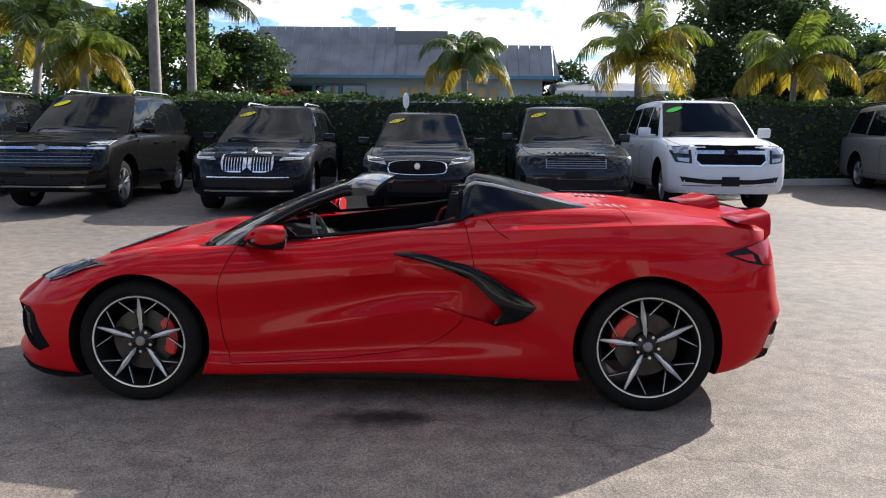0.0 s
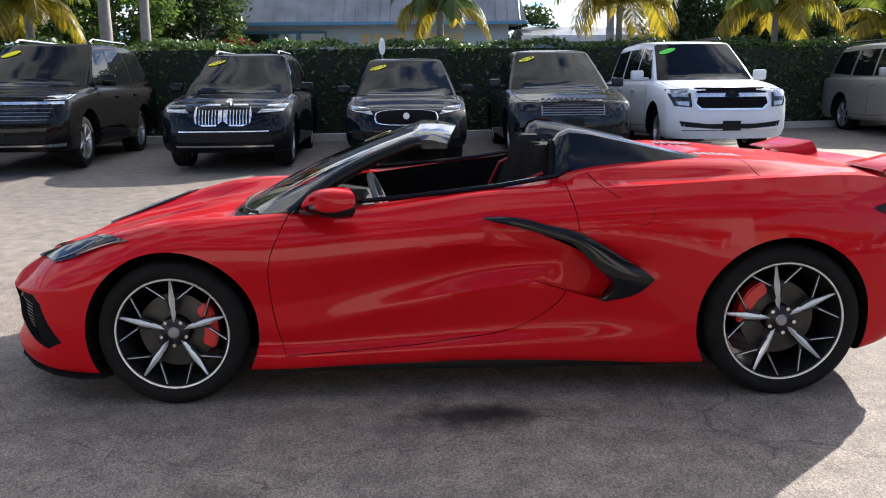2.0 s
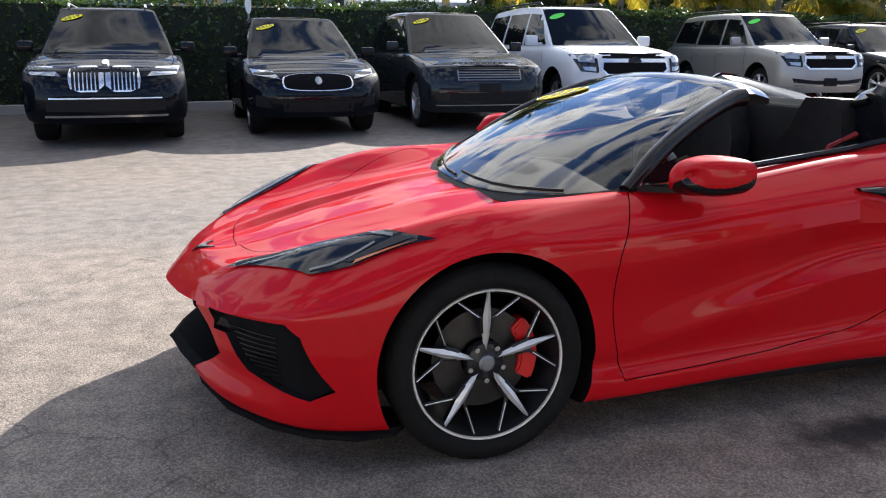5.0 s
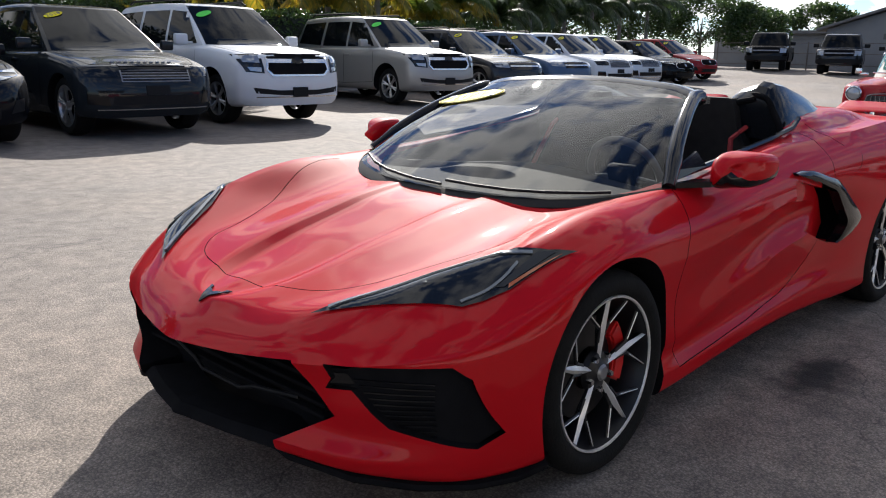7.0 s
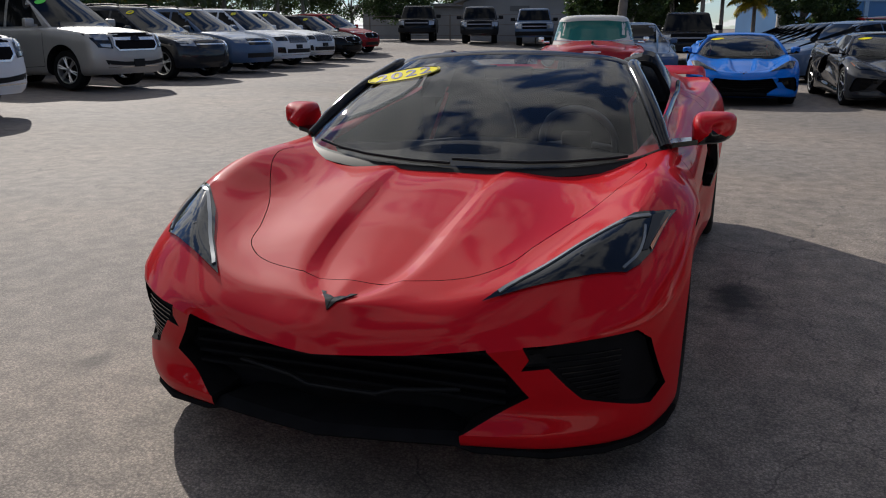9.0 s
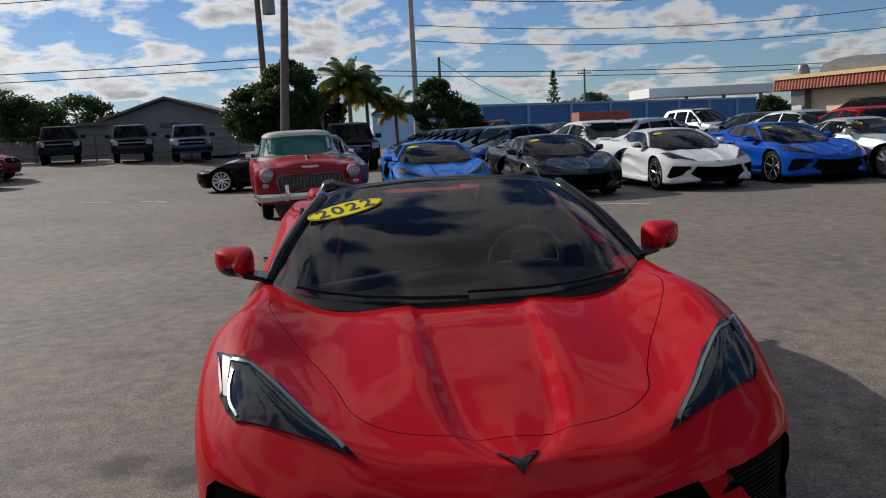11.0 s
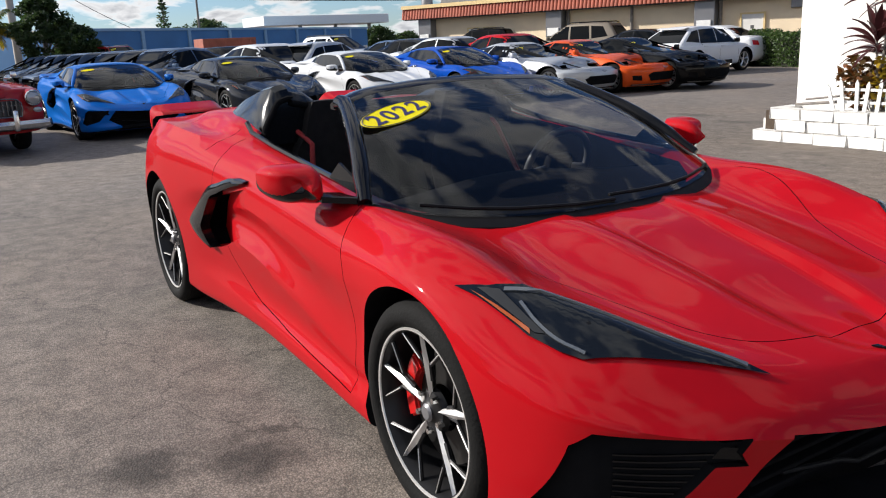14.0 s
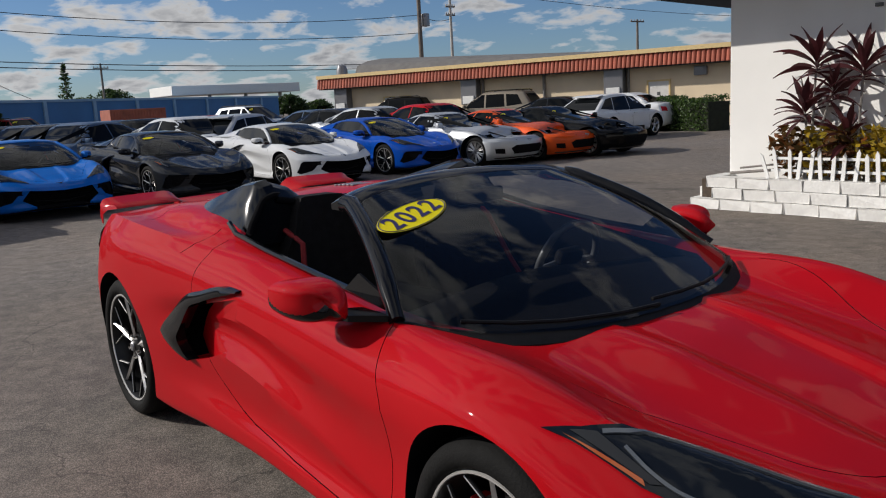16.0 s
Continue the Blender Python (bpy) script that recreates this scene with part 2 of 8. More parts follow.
RIM_BLACK = mat("black_rim", (0.008, 0.008, 0.009), 0.42, 0.0, coat=0.1, spec=0.3)
MACHINED = mat("machined_aluminium", (0.70, 0.69, 0.67), 0.38, 0.6, vary=0.06, scale=40)
DARK_CHROME = mat("dark_chrome", (0.16, 0.16, 0.165), 0.25, 0.9)
CHROME = mat("chrome", (0.72, 0.72, 0.71), 0.22, 1.0)
DISC = mat("brake_disc_steel", (0.05, 0.049, 0.048), 0.4, 0.8, vary=0.3, scale=20)
CALIPER = mat("red_caliper", (0.55, 0.01, 0.01), 0.35, coat=0.6)
LAMP_GLASS = mat("dark_lamp_lens", (0.008, 0.010, 0.013), 0.05, coat=0.0, spec=0.36)
LAMP_SILVER = mat("lamp_reflector", (0.15, 0.165, 0.18), 0.25, 0.5, coat=0.2)
LAMP_GREY = mat("grey_lamp_inside", (0.03, 0.032, 0.035), 0.45, 0.2, spec=0.2)
LAMP_CLEAR = mat("clear_lamp", (0.30, 0.32, 0.34), 0.08, 0.4, coat=1.0)
AMBER = mat("amber_reflector", (0.36, 0.075, 0.01), 0.15, coat=1.0)
TAIL_RED = mat("red_tail_lens", (0.45, 0.005, 0.01), 0.12, coat=0.25, spec=0.3)
SCREEN = glass("windscreen_glass", (0.42, 0.44, 0.44), 1.46)
LEATHER = mat("black_leather", (0.014, 0.013, 0.013), 0.7, spec=0.12, vary=0.25, scale=25, bump=0.25, bump_scale=220)
BELT_RED = mat("red_webbing", (0.26, 0.010, 0.012), 0.7, vary=0.1, scale=60)
GREY_TRIM = mat("grey_trim", (0.22, 0.22, 0.23), 0.35, 0.5)
STICKER = mat("yellow_sticker", (0.85, 0.72, 0.02), 0.6, spec=0.05)
STICKER_GREEN = mat("green_sticker", (0.12, 0.65, 0.10), 0.6, spec=0.05)
INK = mat("dark_blue_ink", (0.02, 0.015, 0.10), 0.5)
BARS = mat("grey_bars", (0.10, 0.10, 0.10), 0.5)

# ---------------------------------------------------------------- mesh tools
from mathutils.bvhtree import BVHTree


def part(name, bm, material, parent=None, label="", smooth=False, sharp=38):
    """Links a bmesh as one mesh object under a thing or a part."""
    me = bpy.data.meshes.new(name)
    bm.to_mesh(me)
    bm.free()
    for m in material if isinstance(material, (list, tuple)) else [material]:
        me.materials.append(m)
    if smooth:
        me.polygons.foreach_set("use_smooth", [True] * len(me.polygons))
        me.set_sharp_from_angle(angle=radians(sharp))
    ob = new(name, me)
    if parent is not None:
        ob.parent = parent
    if label:
        ob["label"] = label
    return ob


def thing(name, label, category, at=None, group="", kind=""):
    ob = new(name)
    ob.empty_display_size = 0.1
    if at is not None:
        ob.matrix_world = at
    return tagged(ob, label, category, group, kind)


def box(bm, lo, hi, bevel=0.0, seg=2, m=None):
    """A box between two corners, with rounded edges."""
    c, s = [(a + b) / 2 for a, b in zip(lo, hi)], [abs(b - a) for a, b in zip(lo, hi)]
    r = bmesh.ops.create_cube(bm, size=1, matrix=Matrix.Translation(c) @ Matrix.Diagonal((*s, 1)))
    vs = r["verts"]
    if bevel:
        es = list({e for v in vs for e in v.link_edges})
        q = bmesh.ops.bevel(bm, geom=es, offset=bevel, segments=seg, affect="EDGES", profile=0.5)
        vs = list({v for f in q["faces"] for v in f.verts} | {v for v in vs if v.is_valid})
    if m is not None:
        bmesh.ops.transform(bm, matrix=m, verts=vs)
    return vs


def tube(bm, pts, r, seg=8, caps=True):
    """A round bar along points; r may be one radius or one for each point."""
    pts = [Vector(p) for p in pts]
    rs = r if isinstance(r, (list, tuple)) else [r] * len(pts)
    rings, up = [], Vector((0, 0, 1))
    for i, p in enumerate(pts):
        d = (pts[min(i + 1, len(pts) - 1)] - pts[max(i - 1, 0)]).normalized()
        a = d.cross(up if abs(d.z) < 0.95 else Vector((1, 0, 0))).normalized()
        b = a.cross(d)
        rings.append([bm.verts.new(p + rs[i] * (math.cos(k * math.tau / seg) * a + math.sin(k * math.tau / seg) * b)) for k in range(seg)])
    for a, b in zip(rings, rings[1:]):
        for k in range(seg):
            bm.faces.new((a[k], a[(k + 1) % seg], b[(k + 1) % seg], b[k]))
    if caps:
        bm.faces.new(rings[0][::-1])
        bm.faces.new(rings[-1])


def lathe(bm, profile, seg=48, axis="y", closed=False):
    """Turns (radius, along) pairs round an axis."""
    rings = []
    for r, h in profile:
        ring = []
        for k in range(seg):
            c, s = math.cos(k * math.tau / seg) * r, math.sin(k * math.tau / seg) * r
            ring.append(bm.verts.new((c, h, s) if axis == "y" else (c, s, h)))
        rings.append(ring)
    pairs = list(zip(rings, rings[1:])) + ([(rings[-1], rings[0])] if closed else [])
    for a, b in pairs:
        for k in range(seg):
            bm.faces.new((a[k], b[k], b[(k + 1) % seg], a[(k + 1) % seg]))
    return rings


def prism(bm, outline, lo, hi, axis="y"):
    """A flat outline pushed through from lo to hi along an axis."""
    def at(p, h):
        return {"x": (h, p[0], p[1]), "y": (p[0], h, p[1]), "z": (p[0], p[1], h)}[axis]
    a, b = [bm.verts.new(at(p, lo)) for p in outline], [bm.verts.new(at(p, hi)) for p in outline]
    bm.faces.new(a[::-1])
    bm.faces.new(b)
    for i in range(len(a)):
        j = (i + 1) % len(a)
        bm.faces.new((a[i], a[j], b[j], b[i]))
    bmesh.ops.recalc_face_normals(bm, faces=bm.faces)


def hermite(P, knots, ks):
    """Smooth curve through P[i] at knots, read at ks; works on arrays of points."""
    P, out = np.asarray(P, float), []
    h = np.diff(knots)
    d = np.diff(P, axis=0) / h.reshape(-1, *([1] * (P.ndim - 1)))
    m = np.empty_like(P)
    m[0], m[-1] = d[0], d[-1]
    for i in range(1, len(P) - 1):
        m[i] = (d[i] * h[i - 1] + d[i - 1] * h[i]) / (h[i] + h[i - 1])
    for k in ks:
        i = min(max(int(np.searchsorted(knots, k, "right")) - 1, 0), len(P) - 2)
        s = (k - knots[i]) / h[i]
        out.append((2 * s**3 - 3 * s**2 + 1) * P[i] + (s**3 - 2 * s**2 + s) * h[i] * m[i] + (3 * s**2 - 2 * s**3) * P[i + 1] + (s**3 - s**2) * h[i] * m[i + 1])
    return np.array(out)


def folded(P, knots, ks, crisp):
    """As hermite, but at each knot the curve may break by the share that crisp gives it there."""
    h = np.diff(knots)
    d = np.diff(P, axis=0) / h.reshape(-1, 1, 1)
    into, away = np.empty_like(P), np.empty_like(P)
    into[0] = away[0] = d[0]
    into[-1] = away[-1] = d[-1]
    for i in range(1, len(P) - 1):
        m, c = (d[i] * h[i - 1] + d[i - 1] * h[i]) / (h[i] + h[i - 1]), crisp[i][:, None]
        into[i], away[i] = m + (d[i - 1] - m) * c, m + (d[i] - m) * c
    out = []
    for k in ks:
        i = min(max(int(np.searchsorted(knots, k, "right")) - 1, 0), len(P) - 2)
        s = (k - knots[i]) / h[i]
        out.append((2 * s**3 - 3 * s**2 + 1) * P[i] + (s**3 - 2 * s**2 + s) * h[i] * away[i] + (3 * s**2 - 2 * s**3) * P[i + 1] + (s**3 - s**2) * h[i] * into[i + 1])
    return np.array(out)


def shell(table, nu=8, nv=5, crisp=None):
    """The skin of a car from stations (front centre, round one side, rear centre), each a list of points from the sill up to the
    middle line. Mirrored over y = 0 and closed below. crisp: how far each line is folded at each station. Returns a bmesh."""
    P = np.array(table, float)
    flip = np.array([1, -1, 1])
    n = len(P)
    P = np.concatenate([P[1:2] * flip, P, P[-2:-1] * flip])
    ku = np.r_[0, np.cumsum(np.maximum(np.linalg.norm(np.diff(P, axis=0), axis=2).mean(1), 0.02))]
    us = np.concatenate([np.linspace(ku[i], ku[i + 1], nu, endpoint=False) for i in range(1, len(ku) - 2)] + [[ku[-2]]])
    G = hermite(P, ku, us)
    G = np.concatenate([G, G[:, -2:-1] * flip], axis=1)
    C = np.zeros((G.shape[1], len(us)))
    if crisp is not None:
        for k, row in enumerate(crisp):
            C[k] = np.interp(us, ku[1:-1], row)
    kv = np.r_[0, np.cumsum(np.maximum(np.linalg.norm(np.diff(G, axis=1), axis=2).mean(0), 0.02))]
    vs = np.concatenate([np.linspace(kv[i], kv[i + 1], nv, endpoint=False) for i in range(len(kv) - 2)] + [[kv[-2]]])
    G = folded(np.swapaxes(G, 0, 1), kv, vs, C)      # v, u, 3
    G[:, 0, 1] = G[:, -1, 1] = 0
    G[-1, :, 1] = 0
    G[:, :, 1] = np.maximum(G[:, :, 1], 0)
    bm = bmesh.new()
    right = [[bm.verts.new(p) for p in row] for row in G]
    left = [[bm.verts.new(p * flip) for p in row] for row in G]
    nv_, nu_ = len(G), len(G[0])
    for i in range(nv_ - 1):
        for j in range(nu_ - 1):
            bm.faces.new((right[i][j], right[i + 1][j], right[i + 1][j + 1], right[i][j + 1]))
            bm.faces.new((left[i][j], left[i][j + 1], left[i + 1][j + 1], left[i + 1][j]))
    for j in range(nu_ - 1):
        bm.faces.new((right[0][j], right[0][j + 1], left[0][j + 1], left[0][j]))
    bmesh.ops.remove_doubles(bm, verts=bm.verts, dist=0.0004)
    bmesh.ops.dissolve_degenerate(bm, dist=0.0002, edges=bm.edges)
    bmesh.ops.recalc_face_normals(bm, faces=bm.faces)
    return bm


def carve(ob, bm, material, operation="DIFFERENCE"):
    """Cuts a solid out of ob; the new walls take the given material."""
    bmesh.ops.recalc_face_normals(bm, faces=bm.faces)
    me = bpy.data.meshes.new("cutter")
    bm.to_mesh(me)
    bm.free()
    me.materials.append(material)
    cut = new("cutter", me)
    md = ob.modifiers.new("cut", "BOOLEAN")
    md.operation, md.solver, md.object, md.material_mode = operation, "EXACT", cut, "TRANSFER"
    done = bpy.data.meshes.new_from_object(ob.evaluated_get(bpy.context.evaluated_depsgraph_get()))
    ob.modifiers.clear()
    ob.data = done
    bpy.data.objects.remove(cut)


def bvh_of(ob):
    bm = bmesh.new()
    bm.from_mesh(ob.data)
    t = BVHTree.FromBMesh(bm)
    bm.free()
    return t


def drop_on(tree, p, d, far=9.0):
    """The place and outward normal where a ray from p along d meets a skin."""
    hit, nor, _, _ = tree.ray_cast(Vector(p) + Vector((.00011, .00013, .00007)), Vector(d), far)
    if hit is None:
        hit, nor, _, _ = tree.find_nearest(Vector(p) + Vector(d) * 0.5)
    if nor.dot(Vector(d)) > 0:
        nor = -nor
    return hit, nor


def inside(p, poly):
    x, y, odd = p[0], p[1], False
    for (x1, y1), (x2, y2) in zip(poly, poly[1:] + poly[:1]):
        if (y1 > y) != (y2 > y) and x < (x2 - x1) * (y - y1) / (y2 - y1) + x1:
            odd = not odd
    return odd


def rounded(poly, n=4):
    """A smoother closed outline through corner cutting."""
    for _ in range(n):
        poly = [q for a, b in zip(poly, poly[1:] + poly[:1]) for q in ((0.75 * a[0] + 0.25 * b[0], 0.75 * a[1] + 0.25 * b[1]), (0.25 * a[0] + 0.75 * b[0], 0.25 * a[1] + 0.75 * b[1]))]
    return poly


def cover(tree, outline, origin, step=0.03, lift=0.004, thick=0.0, u=None, v=None, d=None):
    """A patch that lies on a skin: an outline in the plane (origin, u, v) is dropped along d. Returns a bmesh."""
    u, v = Vector(u), Vector(v)
    d = Vector(d) if d is not None else u.cross(v)
    o = Vector(origin)
    bm = bmesh.new()
    edge = []
    for a, b in zip(outline, outline[1:] + outline[:1]):
        n = max(1, int(math.dist(a, b) / step))
        edge += [(a[0] + (b[0] - a[0]) * k / n, a[1] + (b[1] - a[1]) * k / n) for k in range(n)]
    xs, ys = [p[0] for p in edge], [p[1] for p in edge]
    verts = [bm.verts.new((x, y, 0)) for x, y in edge]
    f = bm.faces.new(verts)
    # slice into a fine lattice so that the patch bends with the skin
    k = math.floor(min(xs) / step) * step
    while k < max(xs):
        bmesh.ops.bisect_plane(bm, geom=bm.verts[:] + bm.edges[:] + bm.faces[:], plane_co=(k, 0, 0), plane_no=(1, 0, 0), dist=1e-5)
        k += step
    k = math.floor(min(ys) / step) * step
    while k < max(ys):
        bmesh.ops.bisect_plane(bm, geom=bm.verts[:] + bm.edges[:] + bm.faces[:], plane_co=(0, k, 0), plane_no=(0, 1, 0), dist=1e-5)
        k += step
    bmesh.ops.triangulate(bm, faces=[f for f in bm.faces if len(f.verts) > 4])
    for w in bm.verts:
        hit, nor = drop_on(tree, o + u * w.co.x + v * w.co.y, d)
        w.co = hit + nor * lift
    bmesh.ops.recalc_face_normals(bm, faces=bm.faces)
    bm.normal_update()
    if bm.faces and sum((f.normal.dot(d) * f.calc_area() for f in bm.faces)) > 0:
        bmesh.ops.reverse_faces(bm, faces=bm.faces)
    if thick:
        r = bmesh.ops.solidify(bm, geom=bm.faces[:], thickness=thick)
    return bm


def strip(tree, pts, d, width, lift, depth, closed=False, step=0.04):
    """A narrow bar that follows points dropped on a skin along d; used for seams, lines and trims."""
    pts = [Vector(p) for p in pts]
    if closed:
        pts = pts + [pts[0]]
    fine = []
    for a, b in zip(pts, pts[1:]):
        n = max(1, int((b - a).length / step))
        fine += [a.lerp(b, k / n) for k in range(n)]
    if not closed:
        fine.append(pts[-1])
    on = [drop_on(tree, p, d) for p in fine]
    bm, rings = bmesh.new(), []
    n = len(on)
    for i, (p, nor) in enumerate(on):
        a, b = on[(i - 1) % n if closed else max(i - 1, 0)][0], on[(i + 1) % n if closed else min(i + 1, n - 1)][0]
        t = (b - a).normalized()
        s = nor.cross(t).normalized() * width / 2
        rings.append([bm.verts.new(q) for q in (p - s - nor * depth, p + s - nor * depth, p + s + nor * lift, p - s + nor * lift)])
    for i in range(n if closed else n - 1):
        a, b = rings[i], rings[(i + 1) % n]
        for k in range(4):
            bm.faces.new((a[k], a[(k + 1) % 4], b[(k + 1) % 4], b[k]))
    if not closed:
        bm.faces.new(rings[0][::-1])
        bm.faces.new(rings[-1])
    bmesh.ops.recalc_face_normals(bm, faces=bm.faces)
    return bm


def smoothed(pts, n=6):
    """A smooth line through points of any size."""
    P = np.array(pts, float)
    k = np.r_[0, np.cumsum(np.linalg.norm(np.diff(P, axis=0), axis=1))]
    return [tuple(p) for p in hermite(P, k, np.linspace(0, k[-1], n * (len(P) - 1) + 1))]

# ---------------------------------------------------------------- ground
def rise(x, y):
    """Height of the lot: level round the show car, gently up to the north and north-east."""
    def ease(v, a, b):
        s = min(max((v - a) / (b - a), 0), 1)
        return s * s * (3 - 2 * s)
    return 0.10 * ease(y, 5, 11) + 0.14 * ease(y, 11, 18) + 0.5 * ease(x, 26, 40) * ease(y, 4, 12)


def make_ground():
    ks = sorted(set([round(a, 2) for a in np.r_[np.linspace(-60, 60, 81), [-1500, -600, -250, -120, 120, 250, 600, 1500]]]))
    bm = bmesh.new()
    g = [[bm.verts.new((x, y, rise(x, y))) for y in ks] for x in ks]
    for i in range(len(ks) - 1):
        for j in range(len(ks) - 1):
            bm.faces.new((g[i][j], g[i + 1][j], g[i + 1][j + 1], g[i][j + 1]))
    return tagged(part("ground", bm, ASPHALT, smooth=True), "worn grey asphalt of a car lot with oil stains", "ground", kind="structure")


make_ground()

# ---------------------------------------------------------------- mid-engined sports car, nose towards -x
# design lines of its skin, each from the nose's middle round one side to the tail's middle
LINES = {
    "floor": [(-2.21, 0, .175), (-2.18, .22, .172), (-2.12, .42, .165), (-2.02, .62, .145), (-1.88, .76, .13), (-1.72, .84, .13), (-1.36, .85, .14), (-.95, .82, .14), (-.4, .80, .145), (.1, .80, .15), (.5, .82, .15), (.9, .84, .15), (1.36, .86, .18), (1.72, .83, .19), (1.88, .74, .20), (2.00, .44, .20), (2.03, 0, .20)],
    "lip": [(-2.325, 0, .21), (-2.285, .22, .206), (-2.232, .44, .197), (-2.135, .65, .178), (-1.975, .82, .163), (-1.76, .905, .16), (-1.36, .93, .18), (-.95, .90, .158), (-.4, .885, .172), (.1, .885, .184), (.5, .90, .180), (.9, .925, .170), (1.36, .945, .20), (1.74, .905, .215), (1.93, .79, .235), (2.07, .45, .24), (2.10, 0, .24)],
    "rocker": [(-2.335, 0, .245), (-2.298, .22, .242), (-2.245, .445, .235), (-2.148, .66, .222), (-1.98, .835, .215), (-1.775, .918, .215), (-1.36, .945, .24), (-.95, .905, .215), (-.4, .890, .228), (.1, .890, .25), (.5, .905, .27), (.9, .935, .27), (1.36, .958, .28), (1.76, .915, .28), (1.975, .805, .29), (2.12, .455, .30), (2.15, 0, .30)],
    "tuck": [(-2.295, 0, .29), (-2.265, .22, .29), (-2.215, .44, .29), (-2.125, .655, .28), (-1.975, .835, .29), (-1.785, .922, .29), (-1.36, .95, .34), (-.95, .883, .27), (-.4, .858, .29), (.1, .858, .33), (.5, .885, .36), (.9, .94, .36), (1.36, .965, .38), (1.765, .92, .38), (2.00, .81, .38), (2.155, .46, .39), (2.185, 0, .39)],
    "door_crease": [(-2.295, 0, .345), (-2.265, .22, .347), (-2.22, .445, .353), (-2.13, .66, .36), (-1.985, .838, .37), (-1.788, .924, .37), (-1.36, .955, .44), (-.95, .892, .325), (-.4, .884, .425), (.1, .892, .52), (.5, .908, .545), (.9, .948, .50), (1.36, .972, .48), (1.77, .925, .48), (2.035, .812, .50), (2.19, .46, .50), (2.22, 0, .50)],
    "scoop": [(-2.312, 0, .40), (-2.282, .22, .402), (-2.23, .445, .41), (-2.125, .665, .425), (-1.985, .838, .44), (-1.785, .924, .455), (-1.36, .957, .53), (-.95, .893, .47), (-.4, .862, .535), (.1, .845, .615), (.5, .88, .63), (.9, .95, .60), (1.36, .975, .58), (1.77, .926, .58), (2.02, .812, .58), (2.165, .46, .58), (2.195, 0, .58)],
    "shoulder": [(-2.346, 0, .455), (-2.312, .22, .461), (-2.248, .447, .476), (-2.13, .675, .497), (-1.97, .838, .525), (-1.77, .920, .56), (-1.36, .952, .66), (-.95, .922, .632), (-.4, .918, .687), (.1, .918, .73), (.5, .925, .735), (.9, .952, .70), (1.36, .972, .68), (1.765, .922, .68), (2.005, .812, .68), (2.15, .46, .68), (2.18, 0, .68)],
    "flank": [(-2.303, 0, .50), (-2.268, .22, .508), (-2.215, .43, .525), (-2.07, .66, .56), (-1.93, .80, .595), (-1.72, .89, .645), (-1.36, .925, .745), (-.95, .905, .735), (-.4, .893, .79), (.1, .893, .83), (.5, .908, .85), (.9, .93, .86), (1.36, .945, .87), (1.75, .89, .86), (1.985, .80, .83), (2.12, .45, .83), (2.155, 0, .83)],
    "crest": [(-2.24, 0, .545), (-2.20, .20, .555), (-2.14, .38, .580), (-2.025, .56, .632), (-1.88, .668, .692), (-1.68, .765, .748), (-1.36, .79, .822), (-.95, .795, .838), (-.4, .80, .873), (.1, .80, .93), (.5, .832, .940), (.9, .858, .966), (1.36, .86, .988), (1.73, .81, .985), (1.95, .755, .955), (2.085, .44, .945), (2.13, 0, .945)],
    "valley": [(-2.22, 0, .559), (-2.175, .175, .57), (-2.08, .32, .594), (-1.95, .455, .628), (-1.80, .53, .657), (-1.61, .57, .694), (-1.36, .57, .742), (-.96, .58, .800), (-.4, .68, .878), (.1, .68, .94), (.5, .765, .975), (.9, .768, .968), (1.36, .74, .984), (1.70, .68, .985), (1.89, .60, .98), (2.03, .40, .962), (2.09, 0, .962)],
    "ridge": [(-2.205, 0, .563), (-2.155, .11, .578), (-2.04, .175, .609), (-1.88, .20, .652), (-1.76, .208, .684), (-1.58, .215, .722), (-1.36, .225, .764), (-.98, .245, .803), (-.4, .34, .88), (.1, .40, .95), (.5, .675, 1.022), (.9, .650, 1.046), (1.36, .60, 1.036), (1.70, .50, 1.0), (1.87, .46, .987), (2.01, .34, .97), (2.07, 0, .968)],
    "channel": [(-2.195, 0, .565), (-2.145, .070, .572), (-2.025, .125, .594), (-1.865, .150, .634), (-1.745, .160, .666), (-1.565, .172, .707), (-1.36, .187, .752), (-.985, .215, .7985), (-.4, .28, .88), (.1, .33, .95), (.5, .45, 1.02), (.9, .46, 1.055), (1.36, .45, 1.040), (1.69, .40, 1.0), (1.86, .38, .988), (2.0, .27, .971), (2.06, 0, .9685)],
    "middle": [(-2.14, 0, .578), (-2.08, 0, .592), (-1.97, 0, .612), (-1.83, 0, .646), (-1.71, 0, .678), (-1.54, 0, .715), (-1.35, 0, .755), (-1.0, 0, .796), (-.4, 0, .88), (.1, 0, .95), (.5, 0, .985), (.9, 0, 1.01), (1.36, 0, 1.015), (1.66, 0, 1.0), (1.84, 0, .988), (1.98, 0, .972), (2.04, 0, .97)],
}
